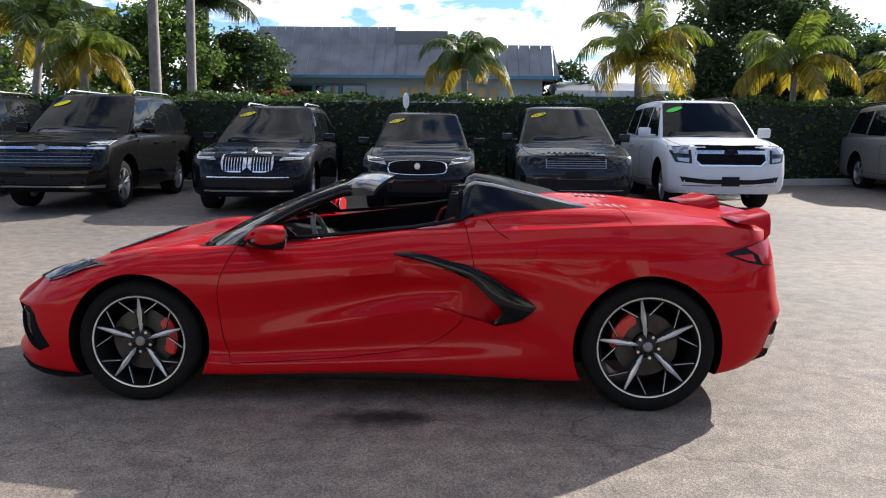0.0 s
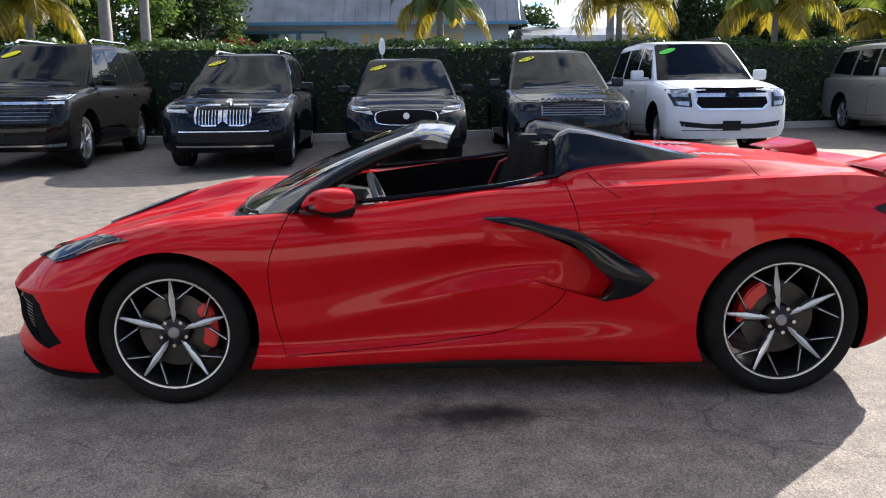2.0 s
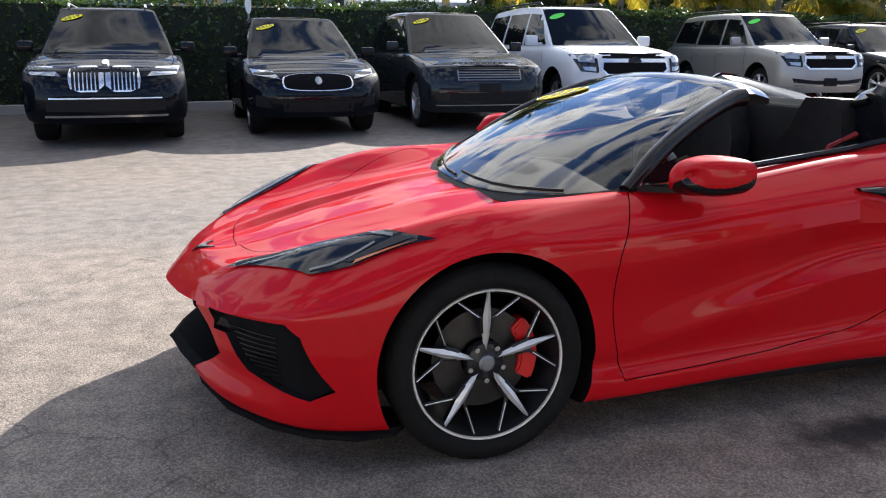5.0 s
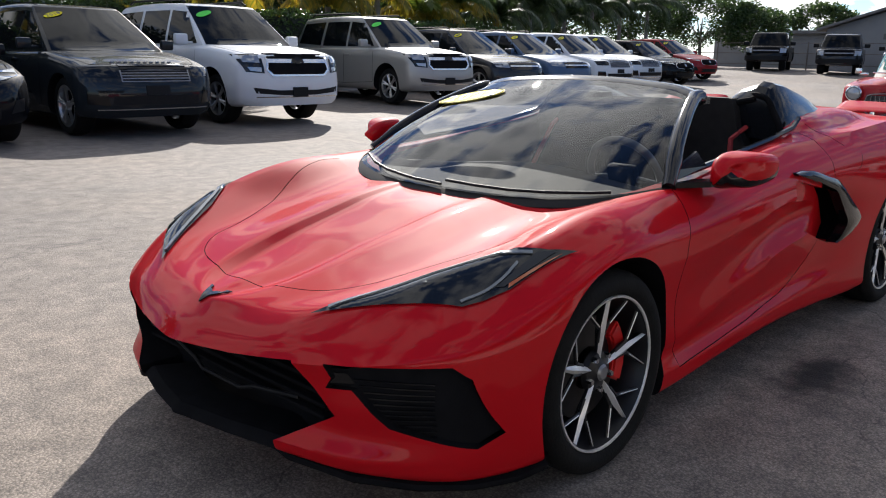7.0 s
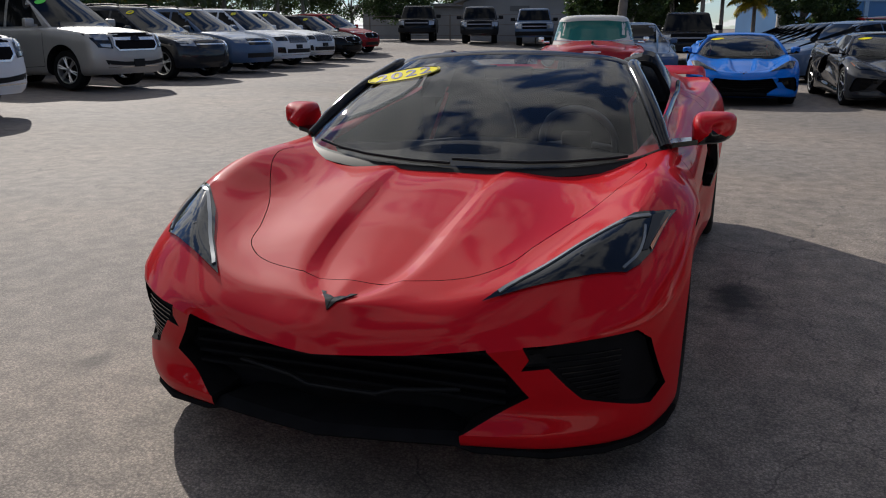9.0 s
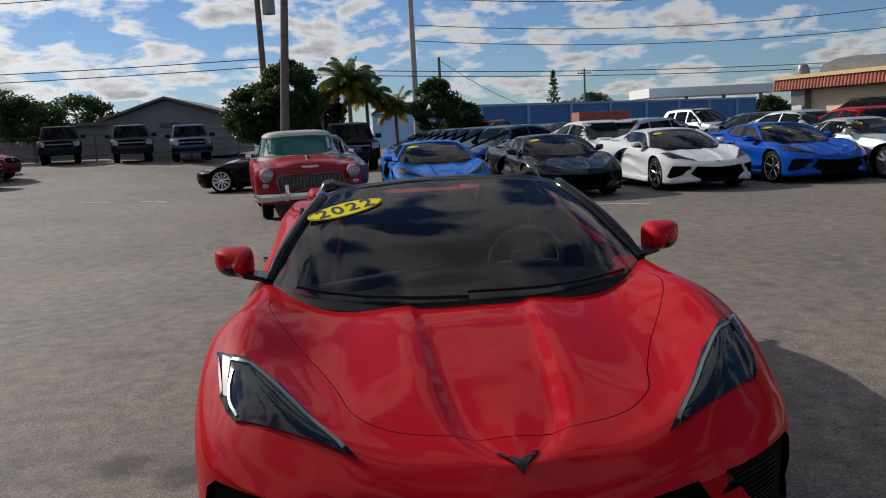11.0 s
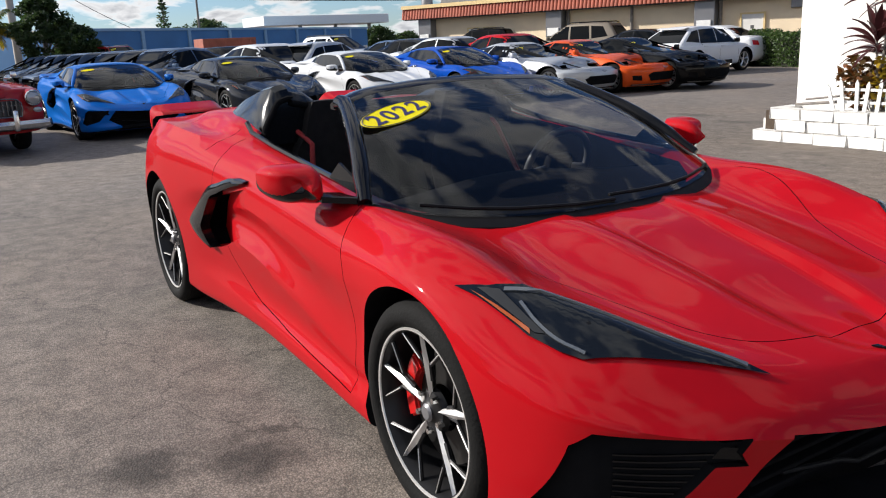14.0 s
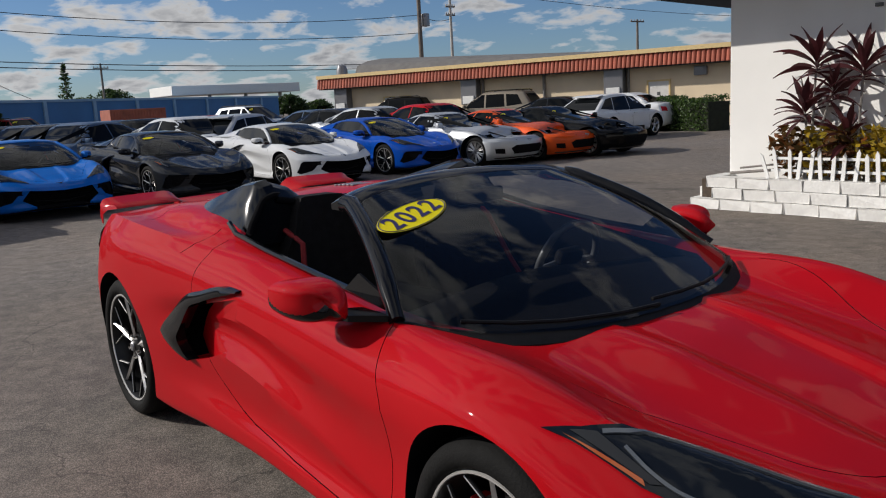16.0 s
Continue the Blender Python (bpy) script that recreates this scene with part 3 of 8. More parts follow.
# how crisp a line is at each station, 0 soft to 1 folded
FOLDS = {
    "rocker": [.8, .8, .8, .8, .7, .5, 0, .7, .9, .9, .7, .4, 0, .2, .4, .4, .4],
    "door_crease": [0, 0, 0, 0, 0, 0, 0, .5, 1, 1, .7, .2, 0, 0, .5, .6, .6],
    "shoulder": [.9, .9, .9, .9, .8, .5, .2, .8, 1, 1, .6, .2, 0, 0, .2, .3, .3],
    "crest": [0, 0, .1, .5, .6, .6, .4, .5, .6, .6, .9, 1, 1, .9, .6, .6, .6],
    "valley": [0, 0, 0, 0, 0, 0, 0, 0, 0, 0, .8, .8, .4, 0, 0, 0, 0],
    "ridge": [.3, .7, 1, 1, 1, 1, .9, .5, 0, 0, .6, .6, .3, 0, 0, 0, 0],
    "channel": [.3, .7, 1, 1, 1, .9, .7, .3, 0, 0, 0, 0, 0, 0, 0, 0, 0],
}
STATIONS = [list(st) for st in zip(*LINES.values())]
CREASES = np.array([FOLDS.get(k, [0] * len(STATIONS)) for k in LINES], float)


def split_off(ob, test, name, parent, label=""):
    """Moves the faces that pass a test into a part of their own."""
    bm = bmesh.new()
    bm.from_mesh(ob.data)
    mats = list(ob.data.materials)
    goes = [f for f in bm.faces if f.material_index == 0 and test(f.calc_center_median())]
    if not goes:
        bm.free()
        return None
    keep = bm.copy()
    keep.faces.ensure_lookup_table()
    bm.faces.index_update()
    ids = {f.index for f in goes}
    bmesh.ops.delete(bm, geom=[f for f in bm.faces if f.index not in ids], context="FACES")
    keep.faces.index_update()
    bmesh.ops.delete(keep, geom=[f for f in keep.faces if f.index in ids], context="FACES")
    keep.to_mesh(ob.data)
    keep.free()
    for p in ob.data.polygons:
        p.use_smooth = True
    ob.data.set_sharp_from_angle(angle=radians(38))
    return part(name, bm, mats, parent, label, smooth=True)


def road_wheel(parent, x, y, z, r_tyre, r_rim, width, caliper_at, turned=0):
    """A five-spoke wheel; its face looks away from the car's middle."""
    s = -1 if y < 0 else 1
    hub = new("wheel")
    hub.parent = parent
    hub.matrix_local = Matrix.Translation((x, y, z)) @ Matrix.Diagonal((1, s, 1, 1))
    tilt = radians(turned)
    w, b = width, r_rim
    # face at y = 0, the wheel goes inwards to -w
    bm = bmesh.new()
    lathe(bm, [(b, -.012), (b + .012, .004), (b + .03, .010), (r_tyre - .022, .004), (r_tyre - .006, -.012), (r_tyre, -.03), (r_tyre - .004, -.033), (r_tyre - .004, -.040), (r_tyre, -.043),
               (r_tyre, -w * .42), (r_tyre - .006, -w * .43), (r_tyre - .006, -w * .47), (r_tyre, -w * .48), (r_tyre, -w + .035), (r_tyre - .02, -w + .008), (b, -w)], 64)
    part("tyre", bm, RUBBER, hub, "black low-profile tyre", smooth=True)
    bm = bmesh.new()
    lathe(bm, [(b + .001, -.010), (b - .001, -.003), (b - .007, -.004), (b - .009, -.010)], 64)
    part("rim_lip", bm, MACHINED, hub, "machined silver rim edge", smooth=True)
    bm = bmesh.new()
    lathe(bm, [(b - .010, -.008), (b - .018, -.03), (b - .03, -.07), (b - .035, -w + .03), (b - .005, -w)], 48)
    part("barrel", bm, RIM_BLACK, hub, smooth=True)
    for k in range(5):
        turn = Matrix.Rotation(math.tau * k / 5 - radians(90) + tilt, 4, "Y")
        bm = bmesh.new()
        # main blade: widest near the hub's edge, pointed at the rim, with a ridge
        prof = [(.036, .0055), (.065, .0085), (.095, .0125), (.130 * b / .253, .0165), (.185 * b / .253, .0105), (b - .006, .0045)]
        ridge = [bm.verts.new((r, -.012 - .03 * (1 - r / b), 0)) for r, h in prof]
        up = [bm.verts.new((r, -.022 - .03 * (1 - r / b), h)) for r, h in prof]
        dn = [bm.verts.new((r, -.022 - .03 * (1 - r / b), -h)) for r, h in prof]
        up2 = [bm.verts.new((r, -.055, h * .8)) for r, h in prof]
        dn2 = [bm.verts.new((r, -.055, -h * .8)) for r, h in prof]
        for i in range(len(prof) - 1):
            for a, c in ((up, ridge), (ridge, dn), (dn, dn2), (up2, up), (dn2, up2)):
                bm.faces.new((a[i], a[i + 1], c[i + 1], c[i]))
        bmesh.ops.recalc_face_normals(bm, faces=bm.faces)
        for f in bm.faces:
            f.material_index = 0 if max(v.co.y for v in f.verts) > -.0125 - .03 * (1 - min(v.co.x for v in f.verts) / b) - .004 and min(v.co.y for v in f.verts) > -.053 else 1
        bmesh.ops.transform(bm, matrix=turn, verts=bm.verts)
        part("spoke", bm, [MACHINED, RIM_BLACK], hub, "machined silver spoke")
        # black twin spokes that fork out from the blade
        k_ = b / .262
        for sgn in (-1, 1):
            bm = bmesh.new()
            tube(bm, [(.10, -.045, sgn * .012), (.155 * k_, -.036, sgn * .020 * k_), (.222 * k_, -.024, sgn * .106 * k_), (.232 * k_, -.024, sgn * .112 * k_)], [.0085, .0068, .0058, .0055], 6)
            bmesh.ops.transform(bm, matrix=turn, verts=bm.verts)
            part("fork_spoke", bm, RIM_BLACK, hub)
            bm = bmesh.new()
            tube(bm, [(.162 * k_, -.0285, sgn * .030 * k_), (.222 * k_, -.0165, sgn * .106 * k_)], .0021, 4)
            bmesh.ops.transform(bm, matrix=turn, verts=bm.verts)
            part("spoke_edge", bm, MACHINED, hub, "machined edge of the fork")
        bm = bmesh.new()
        a = math.tau * (k + .5) / 5 - radians(90) + tilt
        bmesh.ops.create_cone(bm, cap_ends=True, segments=6, radius1=.011, radius2=.009, depth=.02,
                              matrix=Matrix.Translation((.058 * math.cos(a), -.034, -.058 * math.sin(a))) @ Matrix.Rotation(radians(-90), 4, "X"))
        part("lug_nut", bm, CHROME, hub, smooth=True)
    bm = bmesh.new()
    lathe(bm, [(0, -.024), (.022, -.025), (.028, -.030), (.034, -.034), (.062, -.042), (.070, -.06)], 32)
    part("hub", bm, RIM_BLACK, hub, smooth=True)
    bm = bmesh.new()
    lathe(bm, [(0, -.019), (.02, -.020), (.027, -.027)], 24)
    part("centre_cap", bm, GREY_TRIM, hub, "grey wheel centre cap", smooth=True)
    bm = bmesh.new()
    lathe(bm, [(.07, -.085), (.168, -.085), (.168, -.115), (.07, -.115)], 48, closed=True)
    part("brake_disc", bm, DISC, hub, smooth=True)
    bm = bmesh.new()
    a0 = radians(caliper_at)
    outer, inner = [], []
    for i in range(9):
        a = a0 + radians(-36 + 9 * i)
        outer.append((.190 * math.cos(a), .190 * math.sin(a)))
        inner.append((.128 * math.cos(a), .128 * math.sin(a)))
    prism(bm, outer + inner[::-1], -.13, -.062)
    bmesh.ops.bevel(bm, geom=bm.edges[:], offset=.008, segments=2, affect="EDGES")
    part("brake_caliper", bm, CALIPER, hub, "red brake caliper", smooth=True)
    return hub


def loft(bm, rows, closed=True, caps=True):
    """Skin over rows of points."""
    g = [[bm.verts.new(p) for p in row] for row in rows]
    n = len(g[0])
    for a, b in zip(g, g[1:]):
        for k in range(n if closed else n - 1):
            bm.faces.new((a[k], a[(k + 1) % n], b[(k + 1) % n], b[k]))
    if caps:
        if caps != "rear":
            bm.faces.new(g[0][::-1])
        bm.faces.new(g[-1])
    bmesh.ops.recalc_face_normals(bm, faces=bm.faces)


car_glass = {}


def sports_car(colour, label, hard_roof=False):
    car = thing("sports_car", label, "car")
    body = part("body", shell(STATIONS, 8, 5, CREASES), [colour], car, smooth=True)
    skin = bvh_of(body)
    side = dict(u=(1, 0, 0), v=(0, 0, 1))
    # wheel wells
    bm = bmesh.new()
    for x, z, r in ((-1.357, .33, .375), (1.355, .345, .392)):
        for s in (-1, 1):
            bmesh.ops.create_cone(bm, cap_ends=True, segments=64, radius1=r, radius2=r, depth=.56, matrix=Matrix.Translation((x, s * .83, z)) @ Matrix.Rotation(radians(90), 4, "X"))
    carve(body, bm, BLACK_MATT)
    # cockpit
    bm = bmesh.new()
    prism(bm, [(-1.185, 0), (-1.165, -.22), (-1.105, -.43), (-.99, -.58), (-.86, -.67), (-.3, -.715), (.36, -.70), (.44, -.58), (.44, .58), (.36, .70), (-.3, .715), (-.86, .67), (-.99, .58), (-1.105, .43), (-1.165, .22)], .40, 1.4, "z")
    carve(body, bm, BLACK_MATT)
    # front grille and corner intakes
    bm = bmesh.new()
    prism(bm, [(-.462, .484), (-.25, .466), (0, .456), (.25, .466), (.462, .484), (.568, .335), (.395, .232), (.40, .10), (-.40, .10), (-.395, .232), (-.568, .335)], -2.6, -2.10, "x")
    carve(body, bm, BLACK_MATT)
    for s in (-1, 1):
        bm = bmesh.new()
        prism(bm, [(s * y, z) for y, z in ((.553, .488), (.828, .497), (.862, .462), (.902, .294), (.868, .258), (.70, .316), (.615, .418), (.547, .415), (.568, .448))], -2.6, -1.80, "x")
        carve(body, bm, BLACK_MATT)
        # side scoop: a ramp that sinks towards a black duct
        bm = bmesh.new()
        z_hi = [(.02, .80), (.29, .745), (.42, .69), (.53, .63), (.63, .54)]
        z_lo = [(.02, .66), (.25, .54), (.40, .49), (.50, .462), (.575, .452)]
        rows = []
        for (xa, za), (xb, zb), dep in zip(z_hi, z_lo, (.0, .022, .045, .07, .085)):
            rows.append([(xa, s * 1.1, za), (xb, s * 1.1, zb), (xb, s * (.905 - dep), zb), (xa, s * (.905 - dep), za)])
        loft(bm, rows)
        carve(body, bm, colour)
        bm = bmesh.new()
        prism(bm, [(.28, .75), (.42, .685), (.53, .62), (.62, .53), (.565, .455), (.63, .462), (.715, .55), (.61, .655), (.48, .722), (.35, .772)], s * .70, s * 1.1)
        carve(body, bm, BLACK_MATT)
    # seams
    front_edge = smoothed([(-.825, .875), (-.877, .766), (-.922, .64), (-.925, .50), (-.904, .35), (-.868, .214)], 4)
    back_edge = smoothed([(.06, .292), (.18, .325), (.28, .378), (.37, .462), (.42, .60), (.436, .766), (.392, .965)], 4)
    fine = front_edge + [(-.60, .228), (-.27, .252)] + back_edge
    for s in (-1, 1):
        carve(body, strip(skin, [(x, s * 1.3, z) for x, z in fine], (0, -s, 0), .0038, .006, .010), BLACK_MATT)
        cap = [(.70 + .062 * math.cos(a * math.tau / 28), s * 1.3, .853 + .062 * math.sin(a * math.tau / 28)) for a in range(28)]
        if s < 0:
            part("fuel_flap_seam", strip(skin, cap[21:] + cap[:2], (0, -s, 0), .003, .0006, .004), BLACK_MATT, car)
        carve(body, strip(skin, [(.50, s * 1.3, 1.0), (.55, s * 1.3, .95), (.62, s * 1.3, .905)], (0, -s, 0), .004, .006, .008), BLACK_MATT)
        carve(body, strip(skin, [(1.22, s * .30, 1.5), (1.24, s * .62, 1.5), (1.30, s * .80, 1.5)], (0, 0, -1), .004, .006, .008), BLACK_MATT)
    half = smoothed([(-2.088, 0), (-2.070, .19), (-2.00, .37), (-1.93, .434), (-1.79, .482), (-1.6, .56), (-1.417, .66), (-1.30, .715), (-1.18, .745), (-1.09, .735)], 4)
    hood = [(x, -y) for x, y in half[::-1]] + half[1:]
    carve(body, strip(skin, [(x, y, 1.4) for x, y in hood], (0, 0, -1), .0032, .006, .010), BLACK_MATT)
    for p in body.data.polygons:
        p.use_smooth = True
    body.data.set_sharp_from_angle(angle=radians(38))
    loop = [(x, z) for x, z in fine]
    for s in (-1, 1):
        split_off(body, lambda c: c.y * s > .70 and inside((c.x, c.z), loop), "door", car)
    split_off(body, lambda c: c.z > .55 and inside((c.x, c.y), hood), "bonnet", car)
    # splitter, and black bars added under the rockers where only shade lies
    bm, rows = bmesh.new(), []
    half = [(-2.350, 0, .240, .210), (-2.340, .03, .239, .209), (-2.306, .19, .234, .203), (-2.248, .375, .226, .190), (-2.240, .43, .202, .174), (-2.165, .62, .180, .150), (-2.05, .76, .164, .134), (-1.93, .85, .154, .126), (-1.80, .905, .150, .124), (-1.69, .928, .158, .134)]
    for x, y, zt, zb in [(x, -y, a, b) for x, y, a, b in half[:0:-1]] + half:
        c, e = (.02, 0) if abs(y) < .5 else (.012, math.copysign(.016, y))
        rows.append([(x + .16, y * .82, zt), (x + .03, y - e, zt), (x + c, y - e, zt - .006), (x + .006, y, zt - .016 if abs(y) < .4 else zt - .010), (x, y, zb + .008), (x + .008, y, zb), (x + .16, y * .82, zb)])
    loft(bm, rows)
    part("splitter", bm, BLACK_MATT, car, "black front splitter", smooth=True, sharp=30)
    for s in (-1, 1):
        bm = bmesh.new()
        box(bm, (-.96, s * .70, .105), (.96, s * .815, .16), .02)
        part("sill", bm, BLACK_SATIN, car, smooth=True)
    bm = bmesh.new()
    box(bm, (1.72, -.56, .16), (1.95, .56, .22), .02)
    part("rear_valance", bm, BLACK_SATIN, car, smooth=True)
    for s in (-1, 1):
        bm = bmesh.new()
        prism(bm, [(1.98, .49), (2.085, .465), (2.035, .275), (1.88, .205), (1.79, .198), (1.93, .30)], s * .50, s * .77)
        bmesh.ops.bevel(bm, geom=bm.edges[:], offset=.008, segments=2, affect="EDGES")
        part("exhaust_surround", bm, BLACK_GLOSS, car, "black exhaust surround", smooth=True)
        bm = bmesh.new()
        prism(bm, [(2.0, .405), (2.075, .400), (2.050, .310), (1.98, .300)], s * .56, s * .778)
        bmesh.ops.bevel(bm, geom=bm.edges[:], offset=.012, segments=3, affect="EDGES")
        part("exhaust_tip", bm, CHROME, car, "chrome exhaust tip", smooth=True)
    # grille mesh
    for z in (.30, .335, .37, .405, .44):
        bm = bmesh.new()
        box(bm, (-2.16, -.50, z - .006), (-2.13, .50, z + .006), .004)
        part("grille_slat", bm, BLACK_MATT, car)
    bm = bmesh.new()
    tube(bm, [(-2.14, -.36, .315), (-2.17, -.17, .300), (-2.18, -.11, .282), (-2.18, .11, .282), (-2.17, .17, .300), (-2.14, .36, .315)], .007, 8)
    part("grille_bar", bm, BLACK_SATIN, car, smooth=True)
    for s in (-1, 1):
        mesh = [(s * y, z) for y, z in ((.553, .488), (.828, .497), (.862, .462), (.902, .294), (.868, .258), (.70, .316), (.615, .418), (.547, .415))]
        part("intake_mesh", cover(skin, mesh, (-4, 0, 0), .05, -.022, u=(0, 1, 0), v=(0, 0, 1), d=(1, 0, 0)), BLACK_MATT, car, "black mesh in the corner intake", smooth=True)
        for k in range(11):
            z = .285 + k * .0155
            inner = .70 if z < .318 else .692 - (z - .318) * .78
            part("intake_slat", strip(skin, [(-4, s * (inner + .02), z), (-4, s * .80, z + .004)], (1, 0, 0), .004, -.016, .024), BLACK_GLOSS, car)
        bm = bmesh.new()
        loft(bm, [[(-2.19, s * .545, .458), (-2.19, s * .545, .43), (-2.12, s * .545, .43), (-2.12, s * .545, .458)], [(-1.93, s * .84, .462), (-1.93, s * .84, .425), (-1.84, s * .84, .425), (-1.84, s * .84, .462)]])
        part("intake_blade", bm, BLACK_GLOSS, car)
    # head lamps
    for s in (-1, 1):
        shape = [(-2.138, .420), (-2.068, .474), (-1.97, .548), (-1.80, .655), (-1.655, .775), (-1.60, .828), (-1.525, .880), (-1.60, .862), (-1.668, .850), (-1.77, .834), (-1.85, .805), (-1.90, .776), (-1.994, .645), (-2.05, .56)]
        head = new("head_lamp")
        head.parent = car
        part("lens", cover(skin, [(x, s * y) for x, y in shape], (0, 0, 1.4), .016, .007, u=(1, 0, 0), v=(0, 1, 0), d=(0, 0, -1)), LAMP_GLASS, head, "dark clear headlamp lens", smooth=True, sharp=60)
        line = smoothed([(-2.10, .459), (-1.985, .552), (-1.845, .650), (-1.74, .725), (-1.67, .785), (-1.645, .808)], 4)
        part("light_strip", strip(skin, [(x, s * y, 1.4) for x, y in line], (0, 0, -1), .012, .012, .002), LAMP_SILVER, head, "bright daytime light strip", smooth=True)
        line = smoothed([(-1.70, .800), (-1.76, .803), (-1.83, .793), (-1.895, .765)], 4)
        part("inner_strip", strip(skin, [(x, s * y, 1.4) for x, y in line], (0, 0, -1), .008, .012, .002), LAMP_SILVER, head, smooth=True)
        part("rear_reflector", cover(skin, [(-1.585, s * .848), (-1.635, s * .815), (-1.72, s * .812), (-1.80, s * .805), (-1.78, s * .820), (-1.66, s * .838)], (0, 0, 1.4), .02, .010, u=(1, 0, 0), v=(0, 1, 0), d=(0, 0, -1)), LAMP_GREY, head, "grey ribbed reflector", smooth=True)
        part("reflector", cover(skin, [(-1.575, s * .862), (-1.66, s * .8435), (-1.765, s * .823), (-1.775, s * .829), (-1.67, s * .848)], (0, 0, 1.4), .02, .0115, u=(1, 0, 0), v=(0, 1, 0), d=(0, 0, -1)), AMBER, head, "amber side reflector")
        for px, py in ((-1.92, .655), (-1.85, .715)):
            hit, nor = drop_on(skin, (px, s * py, 1.4), (0, 0, -1))
            bm = bmesh.new()
            bmesh.ops.create_uvsphere(bm, u_segments=16, v_segments=8, radius=.018, matrix=Matrix.Translation(hit + nor * -.010))
            part("projector", bm, BLACK_GLOSS, head, smooth=True)
    # nose emblem: two crossed flags as plain shapes
    for s in (-1, 1):
        bm = cover(skin, [(-2.194, s * .001), (-2.240, s * .001), (-2.214, s * .018), (-2.160, s * .058), (-2.164, s * .038), (-2.180, s * .033), (-2.184, s * .016)], (0, 0, 1.4), .02, .006, u=(1, 0, 0), v=(0, 1, 0), d=(0, 0, -1), thick=.004)
        part("emblem", bm, BLACK_GLOSS, car, "black crossed emblem")
    # side vane
    for s in (-1, 1):
        outer = smoothed([(.015, .832), (.146, .832), (.30, .797), (.450, .757), (.478, .742), (.62, .655), (.748, .571), (.766, .555), (.752, .540), (.69, .488), (.565, .450)], 5)
        inner = smoothed([(.02, .822), (.146, .795), (.30, .752), (.41, .712), (.432, .692), (.518, .606), (.580, .548), (.590, .530), (.583, .512), (.568, .485), (.530, .460)], 5)
        bm, rows = bmesh.new(), []
        stand = [q[0] for q in smoothed([(.904, 0), (.916, .1), (.930, .25), (.942, .42), (.945, .46), (.951, .6), (.956, .72), (.957, .78), (.955, .82), (.945, .87), (.922, 1)], 5)]
        for (xa, za), (xb, zb), y in zip(outer, inner, stand):
            yb = y + .004
            rows.append([(xa, s * (y - .045), za), (xa, s * y, za), (xa * .75 + xb * .25, s * (y + .007), za * .75 + zb * .25), (xa * .3 + xb * .7, s * (y + .010), za * .3 + zb * .7), (xb, s * yb, zb), (xb, s * (yb - .045), zb)])
        loft(bm, rows)
        part("side_vane", bm, BLACK_GLOSS, car, "gloss black boomerang side vane", smooth=True, sharp=40)
        vane2 = [(1.741, .850), (1.96, .905), (2.003, .920), (2.036, .77), (1.938, .783), (1.859, .802), (1.771, .833)]
        tail = part("tail_lamp", cover(skin, vane2, (0, s * 1.3, 0), .03, .004, u=(1, 0, 0), v=(0, 0, 1), d=(0, -s, 0)), BLACK_SATIN, car, "dark angular tail lamp", smooth=True)
        part("red_lens", cover(skin, [(1.86, .872), (2.003, .914), (2.034, .776), (1.95, .788), (1.925, .835)], (0, s * 1.3, 0), .03, .008, u=(1, 0, 0), v=(0, 0, 1), d=(0, -s, 0)), TAIL_RED, tail, "red tail lens", smooth=True)
        part("lower_lens", cover(skin, [(1.785, .836), (1.893, .842), (1.911, .802), (1.859, .811)], (0, s * 1.3, 0), .03, .008, u=(1, 0, 0), v=(0, 0, 1), d=(0, -s, 0)), TAIL_RED, tail, "red lower tail lens", smooth=True)
    # rear deck: dark humps behind the seats
    for s in () if hard_roof else (-1, 1):
        bm, rows = bmesh.new(), []
        for x, yo, yi, top, base in ((.345, .70, .36, 1.130, .93), (.375, .705, .355, 1.172, .93), (.42, .71, .35, 1.192, .93), (.52, .715, .35, 1.180, .93), (.75, .72, .33, 1.126, .93), (.95, .70, .32, 1.078, .94), (1.12, .66, .33, 1.042, .95), (1.22, .60, .36, 1.020, .98)):
            h = top - base
            sec = [(yo, base), (yo - .018, base + h * .30), (yo - .060, base + h * .66), (yo - .105, base + h * .94), (yo - .125, top - .006), (yo - .165, top), (yo * .6 + yi * .4 - .02, top - .008), (yi + .10, top - .04), (yi + .05, top - .08), (yi + .02, base + h * .4), (yi, base)]
            rows.append([(x + .02 * (q - base) / h, s * y, q) for y, q in sec])
        loft(bm, rows, closed=True)
        part("deck_hump", bm, NACELLE, car, "glossy black deck hump behind the seat", smooth=True, sharp=28)
        # rubber seal along its front edge
        bm = bmesh.new()
        tube(bm, [(q[0] - .006, q[1], q[2]) for q in smoothed(rows[0][:-1], 3)], .014, 8)
        part("deck_seal", bm, BLACK_MATT, car, "black rubber seal", smooth=True)
    if hard_roof:
        # roof over the seats, side panes and a falling rear deck
        spine = [(-.30, .575, 1.135, 1.195), (-.12, .60, 1.165, 1.215), (.15, .61, 1.175, 1.228), (.42, .60, 1.165, 1.225), (.70, .58, 1.13, 1.20), (1.05, .56, 1.07, 1.135), (1.40, .54, 1.025, 1.065), (1.70, .50, .995, 1.01)]
        bm = bmesh.new()
        loft(bm, [[(x, -y, ze - .03), (x, -y, ze), (x, -y * .8, ze + (zt - ze) * .55), (x, -y * .4, zt - .004), (x, 0, zt), (x, y * .4, zt - .004), (x, y * .8, ze + (zt - ze) * .55), (x, y, ze), (x, y, ze - .03)] for x, y, ze, zt in spine])
        part("roof", bm, colour, car, "painted hard roof", smooth=True, sharp=50)
        bm = bmesh.new()
